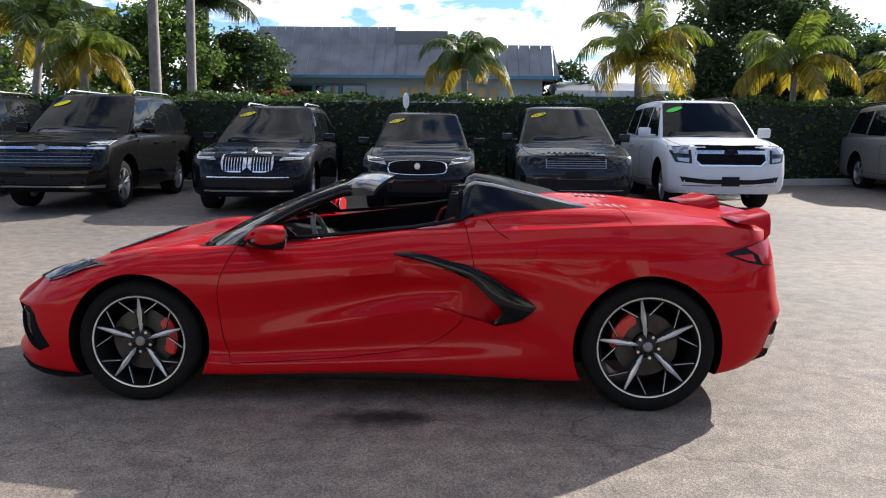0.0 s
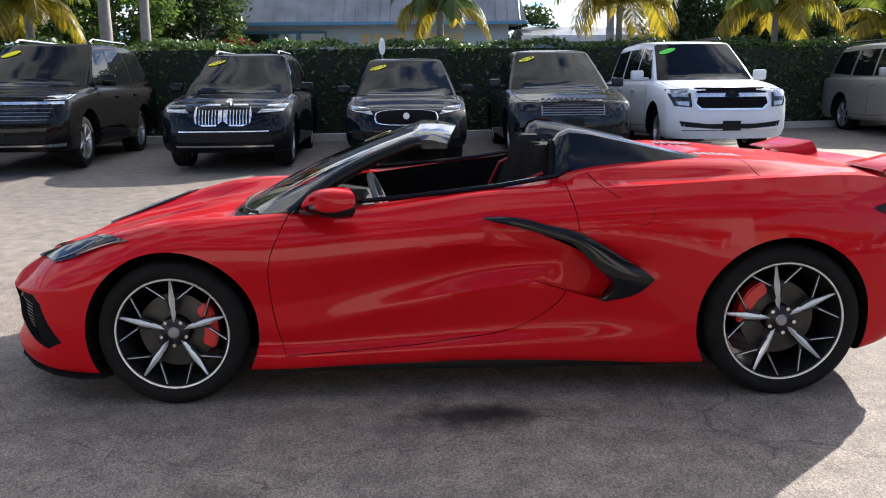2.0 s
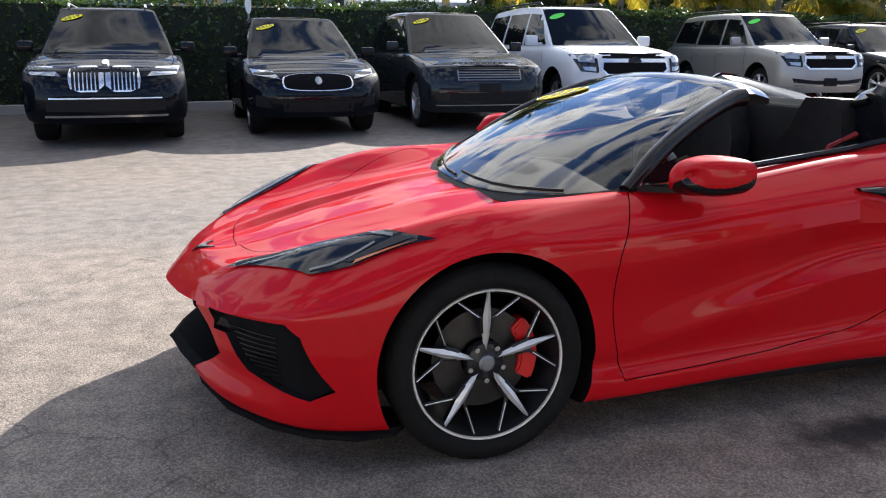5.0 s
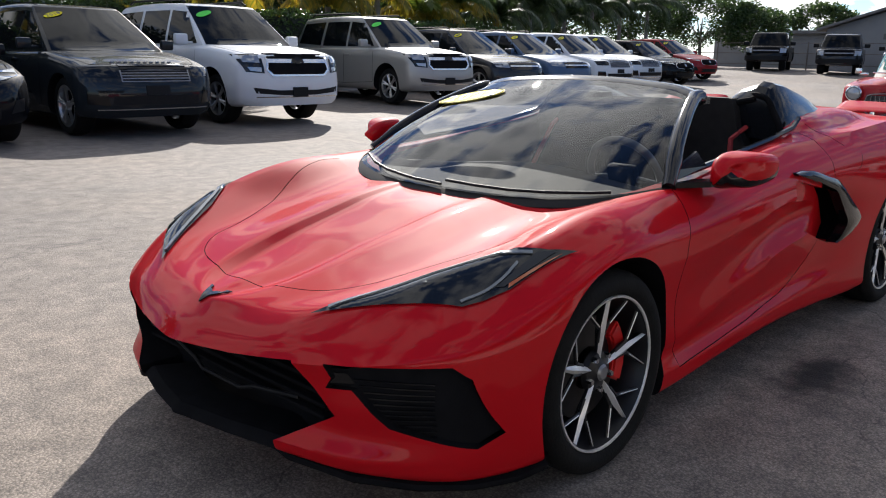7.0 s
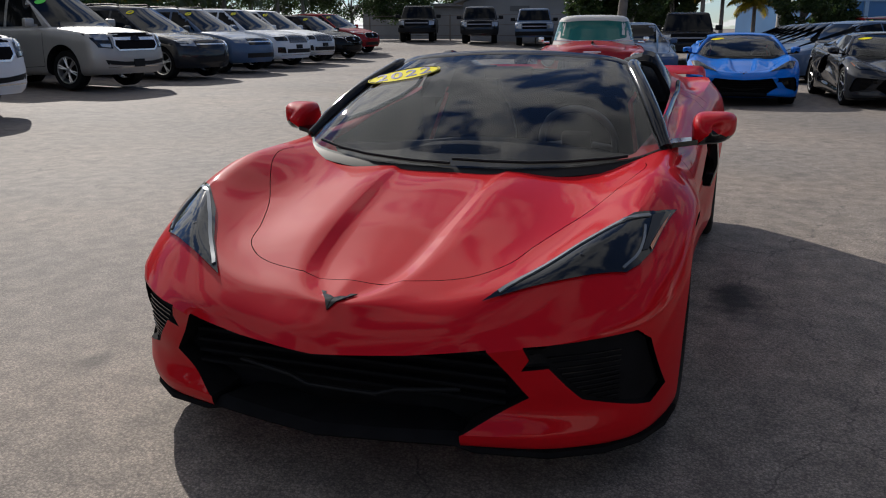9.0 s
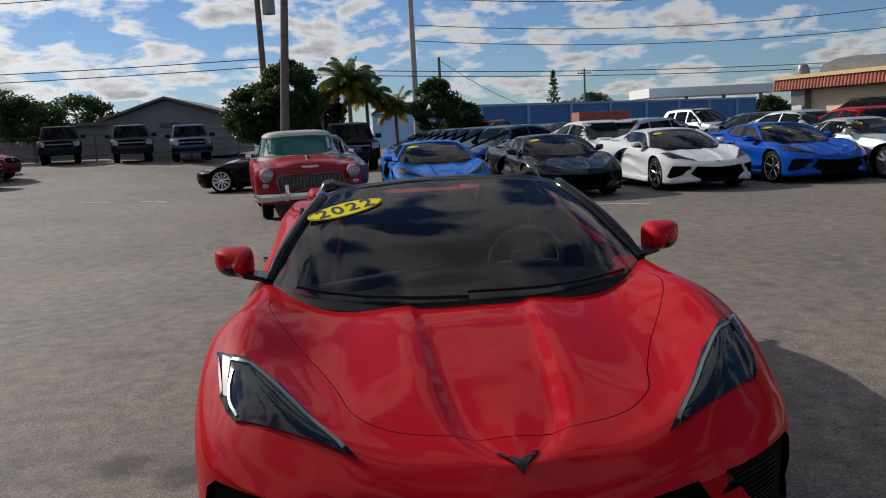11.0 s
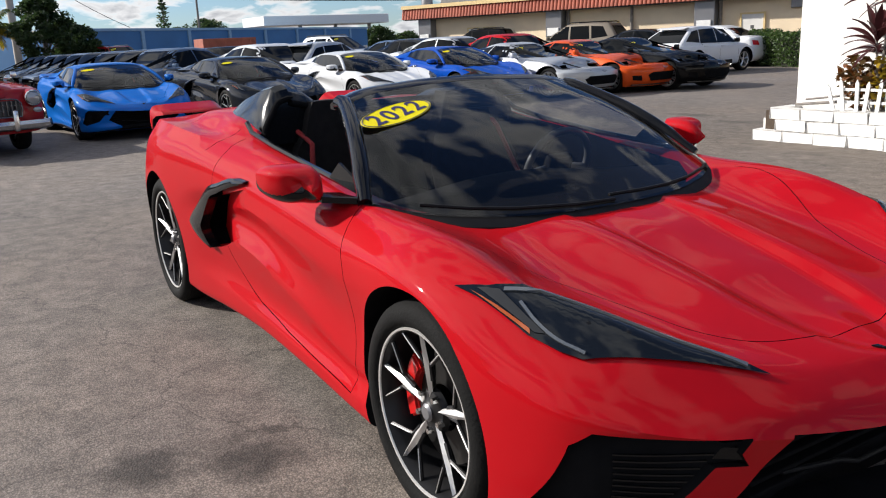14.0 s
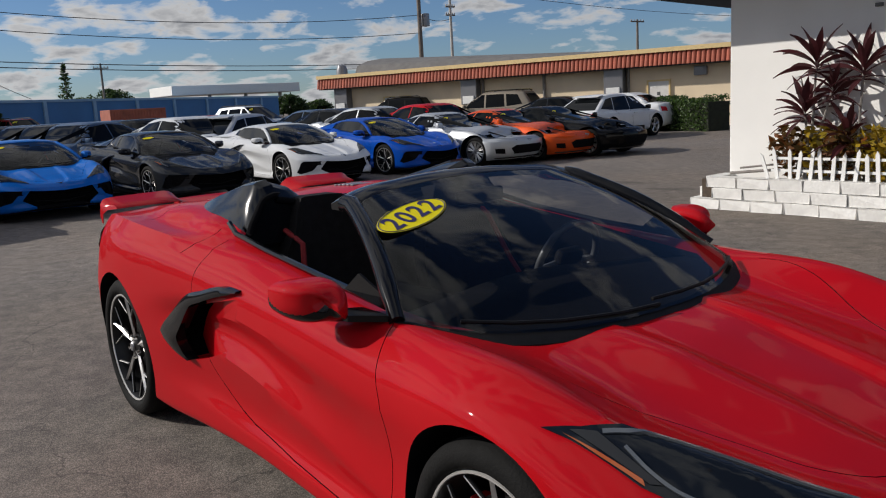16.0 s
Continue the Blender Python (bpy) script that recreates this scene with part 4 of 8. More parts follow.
        loft(bm, [[(x, -y, z), (x, -y * .5, z + .02), (x, 0, z + .025), (x, y * .5, z + .02), (x, y, z), (x, 0, z - .01)] for x, y, z in ((.78, .42, 1.175), (1.05, .42, 1.128), (1.40, .40, 1.058), (1.62, .38, 1.012))])
        part("rear_window", bm, LAMP_GLASS, car, "dark engine cover glass", smooth=True, sharp=60)
        for s in (-1, 1):
            bm = bmesh.new()
            loft(bm, [[(x, s * yb, zb), (x, s * (yb - .012), zb), (x, s * (yr - .012), zr), (x, s * yr, zr)] for x, yb, zb, yr, zr in ((-.72, .765, .875, .755, .90), (-.45, .752, .90, .63, 1.06), (-.30, .745, .91, .585, 1.13), (.05, .735, .95, .615, 1.165), (.40, .73, 1.0, .607, 1.162), (.66, .72, 1.02, .66, 1.06))])
            part("side_window", bm, LAMP_GLASS, car, "dark side window", smooth=True, sharp=40)
            bm = bmesh.new()
            loft(bm, [[(x, s * yb, zb), (x, s * (yb - .02), zb - .02), (x, s * (yr - .02), zr), (x, s * yr, zr)] for x, yb, zb, yr, zr in ((.60, .76, 1.0, .612, 1.13), (.85, .80, 1.0, .60, 1.10), (1.15, .80, 1.0, .58, 1.05), (1.50, .72, .99, .54, 1.01))])
            part("rear_flank", bm, colour, car, smooth=True)
    # engine cover vents
    for k in range(5):
        for s in (-1, 1):
            bm = bmesh.new()
            x = 1.12 + k * .045
            hit, nor = drop_on(skin, (x, s * .36, 1.5), (0, 0, -1))
            box(bm, (x - .012, s * .30, hit.z - .008), (x + .012, s * .46, hit.z + .002), .002)
            part("vent_slat", bm, GREY_TRIM, car)
    # spoiler: a low lip in the middle that rises into a loop at each end
    bm, rows = bmesh.new(), []
    for y in np.linspace(-.36, .36, 13):
        x1 = 2.135 - .05 * (y / .36) ** 2
        rows.append([(x1 - .16, y, .962), (x1 - .08, y, .974), (x1, y, .992), (x1 + .006, y, .984), (x1 - .03, y, .955), (x1 - .16, y, .950)])
    loft(bm, rows)
    part("spoiler", bm, colour, car, "painted rear spoiler lip", smooth=True, sharp=45)
    for s in (-1, 1):
        bm, rows = bmesh.new(), []
        for a, dz in ((.34, -.05), (.365, -.024), (.39, -.006), (.42, 0), (.55, 0), (.70, 0), (.765, -.002), (.79, -.010), (.806, -.034), (.812, -.09)):
            end = max(0, min(1, (.40 - a) / .05), min(1, (a - .77) / .03))
            x0, x1 = 1.85 - .02 * a + .13 * end, 2.085 - .09 * (a / .8) ** 2
            xm, e = (x0 + x1) / 2, .010 * (a > .79)
            rows.append([(x0, s * a, .998 + dz), (x0 + .012, s * a, 1.008 + dz), (xm, s * a, 1.024 + dz), (x1, s * a, 1.050 + dz), (x1 + .004, s * a, 1.036 + dz), (xm, s * (a - e), 1.004 + dz)])
        loft(bm, rows)
        part("spoiler_loop", bm, colour, car, "raised end of the spoiler", smooth=True, sharp=45)
    # windscreen, its frame and the cowl
    base = smoothed([(-.84, -.785, .849), (-.995, -.69, .824), (-1.14, -.42, .796), (-1.20, 0, .789), (-1.14, .42, .796), (-.995, .69, .824), (-.84, .785, .849)], 4)
    top = smoothed([(-.30, -.575, 1.135), (-.29, -.52, 1.155), (-.27, -.28, 1.185), (-.26, 0, 1.195), (-.27, .28, 1.185), (-.29, .52, 1.155), (-.30, .575, 1.135)], 4)
    rows = []
    for i in range(11):
        s = i / 10
        bulge = .035 * math.sin(math.pi * s)
        rows.append([(a[0] + (b[0] - a[0]) * s - bulge * .6, a[1] + (b[1] - a[1]) * s, a[2] + (b[2] - a[2]) * s + bulge * .7) for a, b in zip(base, top)])
    bm = bmesh.new()
    loft(bm, rows, closed=False, caps=False)
    bm.normal_update()
    if sum(f.normal.x for f in bm.faces) > 0:
        bmesh.ops.reverse_faces(bm, faces=bm.faces)
    pane = part("windscreen", bm, SCREEN, car, "tinted curved windscreen", smooth=True, sharp=80)
    pane.visible_shadow = False
    glass_tree = bvh_of(pane)
    for e in (0, -1):
        bm = bmesh.new()
        pts = [Vector(r[e]) for r in rows]
        tube(bm, [p + Vector((.0, 0, -.005)) for p in pts] + [pts[-1] + Vector((.05, 0, .0))], [.026] * 2 + [.032] * 8 + [.034] * 2, 10)
        part("windscreen_pillar", bm, colour if hard_roof else BLACK_GLOSS, car, "" if hard_roof else "black windscreen pillar", smooth=True)
    bm, hr = bmesh.new(), []
    for p in top:
        w = .20 - .05 * abs(p[1])
        hr.append([(p[0] - .02, p[1], p[2] - .006), (p[0] + .02, p[1], p[2] + .014), (p[0] + w * .6, p[1] * .99, p[2] + .010), (p[0] + w, p[1] * .98, p[2] - .008), (p[0] + w, p[1] * .98, p[2] - .03), (p[0] + .02, p[1], p[2] - .03)])
    loft(bm, hr)
    part("windscreen_header", bm, colour if hard_roof else BLACK_GLOSS, car, "" if hard_roof else "gloss black roof header", smooth=True)
    bm, cw = bmesh.new(), []
    for p in base:
        hx = p[0] - .030
        cw.append([(hx, p[1] * 1.02, p[2] - .028), (hx + .03, p[1] * 1.01, p[2] - .005), (p[0] + .02, p[1], p[2] + .004), (p[0] + .05, p[1] * .98, p[2] - .04), (hx, p[1], p[2] - .06)])
    loft(bm, cw)
    part("cowl", bm, BLACK_SATIN, car, "black wiper cowl", smooth=True)
    for ya, yb in ((-.62, .02), (-.02, .60)):
        bm = bmesh.new()
        pts = [Vector(base[int(round((y + .785) / 1.57 * (len(base) - 1)))]) + Vector((.015 + .03 * k / 5, 0, .014 + .012 * k / 5)) for k, y in enumerate(np.linspace(ya, yb, 6))]
        tube(bm, pts, .006, 6)
        part("wiper", bm, BLACK_SATIN, car, smooth=True)
    # door mirrors
    for s in (-1, 1):
        m = new("door_mirror")
        m.parent = car
        bm, rows, n = bmesh.new(), [], 72
        form = smoothed([(-.735, .945, .008, .008), (-.728, .945, .036, .030), (-.70, .948, .064, .051), (-.655, .953, .080, .063), (-.60, .955, .086, .066), (-.555, .956, .084, .062)], 8)
        for x, c, hy, hz in form:
            rows.append([(x + .03 * math.cos(a), s * (c + hy * math.copysign(abs(math.cos(a)) ** .55, math.cos(a))), .908 + hz * (.98 - .22 * math.cos(a)) * math.copysign(abs(math.sin(a)) ** .55, math.sin(a)) + .012 * math.cos(a)) for a in [k * math.tau / n for k in range(n)]])
        loft(bm, rows)
        bm.faces.ensure_lookup_table()
        for i, f in enumerate(bm.faces):
            f.material_index = 1 if i < n * (len(form) - 1) and math.sin((i % n + .5) * math.tau / n) < -.75 + .85 * (i // n / len(form)) ** 2.5 else 0
        part("mirror_cap", bm, [colour, BLACK_GLOSS], m, "painted mirror cap with black underside", smooth=True, sharp=60)
        bm = bmesh.new()
        rows = [[(x, s * (.956 + .074 * f * math.cos(a)), .908 + .052 * f * math.sin(a)) for a in [k * math.tau / 20 for k in range(20)]] for x, f in ((-.556, 1), (-.551, .97))]
        loft(bm, rows)
        part("mirror_glass", bm, CHROME, m, "silvered mirror glass")
        bm = bmesh.new()
        loft(bm, [[(-.82, s * .79, .862), (-.66, s * .79, .862), (-.66, s * .79, .842), (-.82, s * .79, .842)], [(-.75, s * .90, .872), (-.63, s * .90, .872), (-.63, s * .90, .852), (-.75, s * .90, .852)]])
        part("mirror_foot", bm, BLACK_GLOSS, m)
        bm = bmesh.new()
        loft(bm, [[(-.80, s * .775, .86), (-.80, s * .765, .86), (-.52, s * .755, .895), (-.52, s * .765, .895)], [(-.76, s * .765, .90), (-.76, s * .755, .90), (-.60, s * .75, .955), (-.60, s * .76, .955)]])
        part("quarter_pane", bm, BLACK_GLOSS, car)
        # belt trim along the door top
        bm = bmesh.new()
        tube(bm, [(-.72, s * .755, .873), (-.3, s * .735, .905), (.1, s * .73, .948), (.36, s * .735, .99), (.43, s * .73, 1.03)], .012, 6)
        part("belt_trim", bm, BLACK_GLOSS, car, smooth=True)
    # cabin
    bm = bmesh.new()
    loft(bm, [[(-1.16 + .62 * abs(y) ** 2.2, y, .60), (-1.165 + .62 * abs(y) ** 2.2, y, .776 + .05 * y * y), (-.92, y, .803), (-.80, y, .815 + .02 * math.cos(y * 3)), (-.56, y, .80 + .03 * math.cos(y * 4.2)), (-.50, y, .74), (-.56, y, .58)] for y in np.linspace(-.69, .69, 19)])
    part("dashboard", bm, LEATHER, car, smooth=True, sharp=45)
    bm = bmesh.new()
    box(bm, (-.62, -.07, .40), (.36, .10, .66), .04)
    part("centre_console", bm, LEATHER, car, smooth=True)
    bm = bmesh.new()
    box(bm, (.385, -.64, .40), (.445, .64, 1.06), .02)
    part("bulkhead", bm, LEATHER, car, smooth=True)
    # upright glass behind the seats, between the humps
    bm = bmesh.new()
    loft(bm, [[(x, -w, z), (x + .012, -w, z), (x + .012, w, z), (x, w, z)] for x, w, z in ((.40, .36, .95), (.41, .35, 1.02), (.425, .34, 1.075), (.435, .32, 1.09))])
    part("rear_screen", bm, LAMP_GLASS, car, "dark upright rear screen", smooth=True, sharp=40)
    # steering wheel
    sw = new("steering_wheel")
    sw.parent = car
    sw.matrix_local = pose(-.44, -.36, .80, 0, 68, 0)
    # black leather rim coloured grey: its sunlit highlight is put into the material
    bm = bmesh.new()
    ring = [(.172 * math.cos(a), .172 * math.sin(a) * (1 if math.sin(a) < .75 else .95), 0) for a in [k * math.tau / 40 for k in range(41)]]
    tube(bm, ring, .016, 10, caps=False)
    part("steering_rim", bm, GREY_TRIM, sw, smooth=True)
    bm = bmesh.new()
    box(bm, (-.06, -.07, -.03), (.06, .07, .02), .02)
    part("airbag", bm, LEATHER, sw, smooth=True)
    for y in (-1, 1):
        bm = bmesh.new()
        tube(bm, [(.0, y * .05, -.005), (.02, y * .165, 0)], .014, 8)
        part("steering_spoke", bm, GREY_TRIM, sw, smooth=True)
    for y in (-.36, .36):
        seat = new("seat")
        seat.parent = car
        bm = bmesh.new()
        loft(bm, [[(x, y - w, z - .14), (x, y - w, z + .05), (x, y - w * .72, z + .03), (x, y + w * .72, z + .03), (x, y + w, z + .05), (x, y + w, z - .14)] for x, w, z in ((-.40, .22, .50), (-.36, .25, .53), (-.1, .26, .49), (.18, .24, .47))])
        part("cushion", bm, LEATHER, seat, smooth=True, sharp=45)
        bm = bmesh.new()
        rows = []
        for k, (x, z, w) in enumerate(((.10, .45, .24), (.17, .60, .265), (.22, .76, .265), (.265, .90, .21), (.29, .98, .15), (.305, 1.06, .125), (.315, 1.11, .10))):
            rows.append([(x + .10, y - w * .9, z), (x - .02, y - w, z), (x + .02, y - w * .62, z), (x + .02, y + w * .62, z), (x - .02, y + w, z), (x + .10, y + w * .9, z)])
        loft(bm, rows)
        part("backrest", bm, LEATHER, seat, smooth=True, sharp=50)
        s = -1 if y < 0 else 1
        bm = bmesh.new()
        tube(bm, [(.33, y + s * .17, .98), (.22, y + s * .15, .93), (.13, y + s * .20, .72), (.0, y + s * .24, .52)], .012, 6)
        part("seat_belt", bm, BELT_RED, seat, "red seat belt")
    bm = bmesh.new()
    box(bm, (-.335, -.12, 1.075), (-.31, .12, 1.135), .012)
    part("rear_view_mirror", bm, BLACK_SATIN, car, smooth=True)
    car_glass[car.name] = glass_tree
    road_wheel(car, -1.362, -.915, .327, .330, .253, .25, 8)
    road_wheel(car, -1.362, .915, .327, .330, .253, .25, 8)
    road_wheel(car, 1.362, -.935, .346, .349, .272, .30, 150, -10)
    road_wheel(car, 1.362, .935, .346, .349, .272, .30, 150)
    return car


def digits(parent, text, m, size):
    """Flat numerals in a row, one part each, on the plane of m."""
    for k, ch in enumerate(text):
        cu = bpy.data.curves.new("digit", "FONT")
        cu.body, cu.align_x, cu.align_y, cu.size, cu.extrude, cu.offset = ch, "CENTER", "CENTER", size * .66, .0004, size * .0126
        tmp = new("digit", cu)
        me = bpy.data.meshes.new_from_object(tmp.evaluated_get(bpy.context.evaluated_depsgraph_get()))
        bpy.data.objects.remove(tmp)
        me.materials.clear()
        me.materials.append(INK)
        ob = new("digit", me)
        ob.parent = parent
        ob.matrix_local = m @ Matrix.Translation(((k - (len(text) - 1) / 2) * size * .40, 0, 0))


def sticker(parent_name, label, at, size, colour, text=""):
    """An oval window sticker; its numbers are part of it."""
    st = thing("window_sticker", label, "sticker", at)
    bm = bmesh.new()
    pts = [(size * math.cos(a), size * .42 * math.sin(a)) for a in [k * math.tau / 40 for k in range(40)]]
    prism(bm, pts, 0, .0012, "z")
    part("oval", bm, colour, st)
    ring = bmesh.new()
    tube(ring, [(x * .96, y * .96, .0014) for x, y in pts + pts[:1]], .0022, 4, caps=False)
    part("border", ring, INK, st)
    digits(st, text, Matrix.Translation((0, 0, .0022)), size)
    return st


hero = sports_car(RED, "glossy red mid-engined convertible parked on the asphalt, roof open")


def on_glass(x, y, z, turn):
    """A pose flat on the show car's windscreen, turned in its plane."""
    hit, nor, _, _ = car_glass[hero.name].find_nearest(Vector((x, y, z)))
    if nor.x > 0:
        nor = -nor
    a = Vector((0, -1, 0))
    a = (a - nor * a.dot(nor)).normalized()
    b = nor.cross(a)
    c, s = math.cos(radians(turn)), math.sin(radians(turn))
    u, v = a * c + b * s, b * c - a * s
    m = Matrix((u, v, nor)).transposed().to_4x4()
    m.translation = hit + nor * .002
    return m


sticker("", "yellow oval windscreen sticker with dark blue numbers 2022", on_glass(-.497, .462, 1.085, 18), .175, STICKER, "2022")

# ---------------------------------------------------------------- other vehicles, nose towards -x, origin on the ground
CAR_GLASS = mat("dark_car_glass", (0.005, 0.006, 0.007), 0.02, spec=0.09)
CAR_GLASS_GREEN = mat("greenish_car_glass", (0.02, 0.12, 0.10), 0.05, spec=0.2)
BLACK_PAINT = paint("black_car_paint", (0.0025, 0.0025, 0.003), 0.0, 0.36)
NAVY_PAINT = paint("dark_navy_paint", (0.0025, 0.0035, 0.006), 0.0, 0.36)
GREY_PAINT = paint("dark_grey_metallic_paint", (0.012, 0.015, 0.018), 0.0, 0.5)
WHITE_PAINT = paint("white_car_paint", (0.60, 0.615, 0.63), 0.0)
SILVER_PAINT = paint("warm_silver_paint", (0.34, 0.33, 0.31), 0.6)
BLUE_PAINT = paint("bright_blue_paint", (0.003, 0.115, 0.46), 0.0)
DEEP_BLUE_PAINT = paint("deep_blue_paint", (0.003, 0.060, 0.36), 0.0)
STEEL_PAINT = paint("steel_blue_paint", (0.055, 0.095, 0.165), 0.2)
LIGHT_SILVER_PAINT = paint("light_silver_paint", (0.50, 0.52, 0.54), 0.6)
ORANGE_PAINT = paint("orange_car_paint", (0.62, 0.075, 0.008), 0.1)
CHARCOAL_PAINT = paint("charcoal_paint", (0.012, 0.014, 0.018), 0.0, 0.65)
CLASSIC_RED = paint("classic_red_paint", (0.29, 0.016, 0.02))
DARK_RED_PAINT = paint("dark_red_paint", (0.22, 0.012, 0.015))
BEIGE_PAINT = paint("beige_metallic_paint", (0.22, 0.19, 0.15), 0.5)
ALLOY = mat("silver_alloy", (0.55, 0.55, 0.55), 0.28, 0.9)


def recolour(ob, swap):
    """Gives one copy paints of its own."""
    for o in (ob, *ob.children_recursive):
        for slot in o.material_slots:
            if slot.material in swap:
                m = swap[slot.material]
                slot.link = "OBJECT"
                slot.material = m
    return ob


def simple_wheel(parent, x, y, z, r, width, rim, n=6, rim_mat=None):
    s = -1 if y < 0 else 1
    hub = new("wheel")
    hub.parent = parent
    hub.matrix_local = Matrix.Translation((x, y, z)) @ Matrix.Diagonal((1, s, 1, 1))
    bm = bmesh.new()
    lathe(bm, [(rim, -.01), (rim + .03, .006), (r - .03, .0), (r - .004, -.03), (r, -.05), (r, -width + .05), (r - .03, -width), (rim, -width)], 40)
    part("tyre", bm, RUBBER, hub, smooth=True)
    bm = bmesh.new()
    lathe(bm, [(rim + .004, -.006), (rim - .02, -.012), (rim - .035, -.06), (rim - .04, -width + .02)], 40)
    lathe(bm, [(0, -.02), (.05, -.022), (.07, -.035), (.075, -.06)], 20)
    for k in range(n):
        a = math.tau * k / n + .3
        for d in (-.045, .045):
            p = [(.05 * math.cos(a), .05 * math.sin(a)), ((rim - .015) * math.cos(a + d * 2.6), (rim - .015) * math.sin(a + d * 2.6))]
            tube(bm, [(p[0][0], -.035, p[0][1]), (p[1][0], -.022, p[1][1])], [.020, .015], 6)
    part("rim", bm, rim_mat or ALLOY, hub, "alloy rim", smooth=True)
    bm = bmesh.new()
    lathe(bm, [(0, -.10), (rim - .05, -.10), (rim - .05, -.13)], 32)
    part("brake_disc", bm, BLACK_MATT, hub)
    return hub


def car_table(L, W, zs, hood, nose_x, tops, tail_z, corner=.22, tuck=.10, sill=.24, round_nose=.05):
    """Stations for a car of length L and width W. zs: heights of the side rings up to the belt. hood: (nose height, rear height).
    tops: (x, roof height, half width of the roof's edge as a share) from the windscreen's foot to the tail."""
    w, x0, x1 = W / 2, -L / 2, L / 2
    full = []
    for (xa, za, ea), (xb, zb, eb) in zip(tops, tops[1:]):
        full.append((xa, za, ea))
        if abs(zb - za) > .25:      # a steep screen stays straight between its ends
            full += [(xa + (xb - xa) * f, za + (zb - za) * f, ea + (eb - ea) * f) for f in (.10, .90)]
    tops = full + [tops[-1]]
    z1, z2, z3, belt = zs
    hf, hr = hood
    cowl = tops[0][0]

    def face(x, yk, dx, top):
        y = w * yk
        return [(x + .14 + dx, y * .97, sill), (x + .04 + dx, y, z1), (x + dx, y, z2), (x + .01 + dx, y, z3 * .6 + hf * .4 - .05), (x + .05 + dx, y * .99, top - .07), (x + .13 + dx, y * .97, top), (x + .24 + dx, y * .88, top + .015), (x + .34 + dx, y * .66, top + .02), (x + .44 + dx, y * .35, top + .025), (x + .55 + dx, 0, top + .027)]
    T = [face(x0, 0, 0, hf), face(x0, .55, round_nose * .5, hf - .005), face(x0, .86, round_nose * 1.7, hf - .02)]
    T.append([(x0 + corner + .06, w * .93, sill), (x0 + corner, w * .97, z1), (x0 + corner, w * .98, z2), (x0 + corner + .02, w * .98, z3 * .6 + hf * .4 - .05), (x0 + corner + .06, w * .965, hf - .09), (x0 + corner + .12, w * .92, hf - .02), (x0 + corner + .2, w * .84, hf + .01), (x0 + corner + .28, w * .64, hf + .02), (x0 + corner + .36, w * .34, hf + .03), (x0 + corner + .46, 0, hf + .034)])
    xm = nose_x
    hm = hf + (hr - hf) * .55
    T.append([(xm, w * .92, sill), (xm, w * .99, z1), (xm, w, z2), (xm, w, z3), (xm, w * .985, hm - .08), (xm, w * .93, hm - .01), (xm, w * .84, hm + .012), (xm, w * .64, hm + .03), (xm, w * .34, hm + .045), (xm, 0, hm + .05)])
    xc = cowl
    T.append([(xc, w * .92, sill), (xc, w * .98, z1), (xc, w * .985, z2), (xc, w * .99, z3), (xc, w * .98, (z3 + belt) / 2 + .02), (xc, w * .95, belt - .03), (xc, w * .86, hr + .0), (xc - .02, w * .66, hr + .03), (xc - .05, w * .35, hr + .045), (xc - .07, 0, hr + .05)])
    for x, z, e in tops[1:]:
        low = z < belt + .12
        T.append([(x, w * .92, sill), (x, w * .98, z1), (x, w * .985, z2), (x, w * .99, z3), (x, w * .988, belt - .06), (x, w * .960, belt)] + (
            [(x, w * .88, z - .01), (x, w * .66, z + .01), (x, w * .35, z + .02), (x, 0, z + .022)] if low else
            [(x, w * (.95 * .42 + e * .58), belt + (z - belt) * .55), (x, w * e, z - .065), (x, w * (e - .11), z - .006), (x, 0, z + .015)]))
    xt, zt, e = tops[-1]
    b = min(zt, belt)

    def back(yk, dx, full):
        y = w * yk
        zt2 = tail_z
        low = zt < belt + .12
        r = [(x1 - .12 + dx, y * .96, sill + .05), (x1 - .03 + dx, y, z1 + .02), (x1 + dx, y, z2), (x1 - .01 + dx, y, z3), (x1 - .04 + dx, y * .99, (z3 + belt) / 2 + .02), (x1 - .07 + dx, y * .97, min(belt, zt - .03))]
        if low:
            r += [(x1 - .12 + dx, y * .90, zt - .01), (x1 - .2 + dx, y * .68, zt + .005), (x1 - .28 + dx, y * .36, zt + .012), (x1 - .36 + dx, 0, zt + .014)]
        else:
            r += [(x1 - .07 - (x1 - xt - .07) * .5 + dx * .6, y * .90, belt + (zt - belt) * .55), (xt + .06 + dx * .3, y * min(e + .06, .9), zt - .09), (xt + .0, y * .55, zt - .012), (xt - .12, 0, zt + .012)]
        return r
    T += [back(.965, -corner * .6, 1), back(.80, -.05, 1), back(.45, -.01, 1), back(0, 0, 1)]
    return T


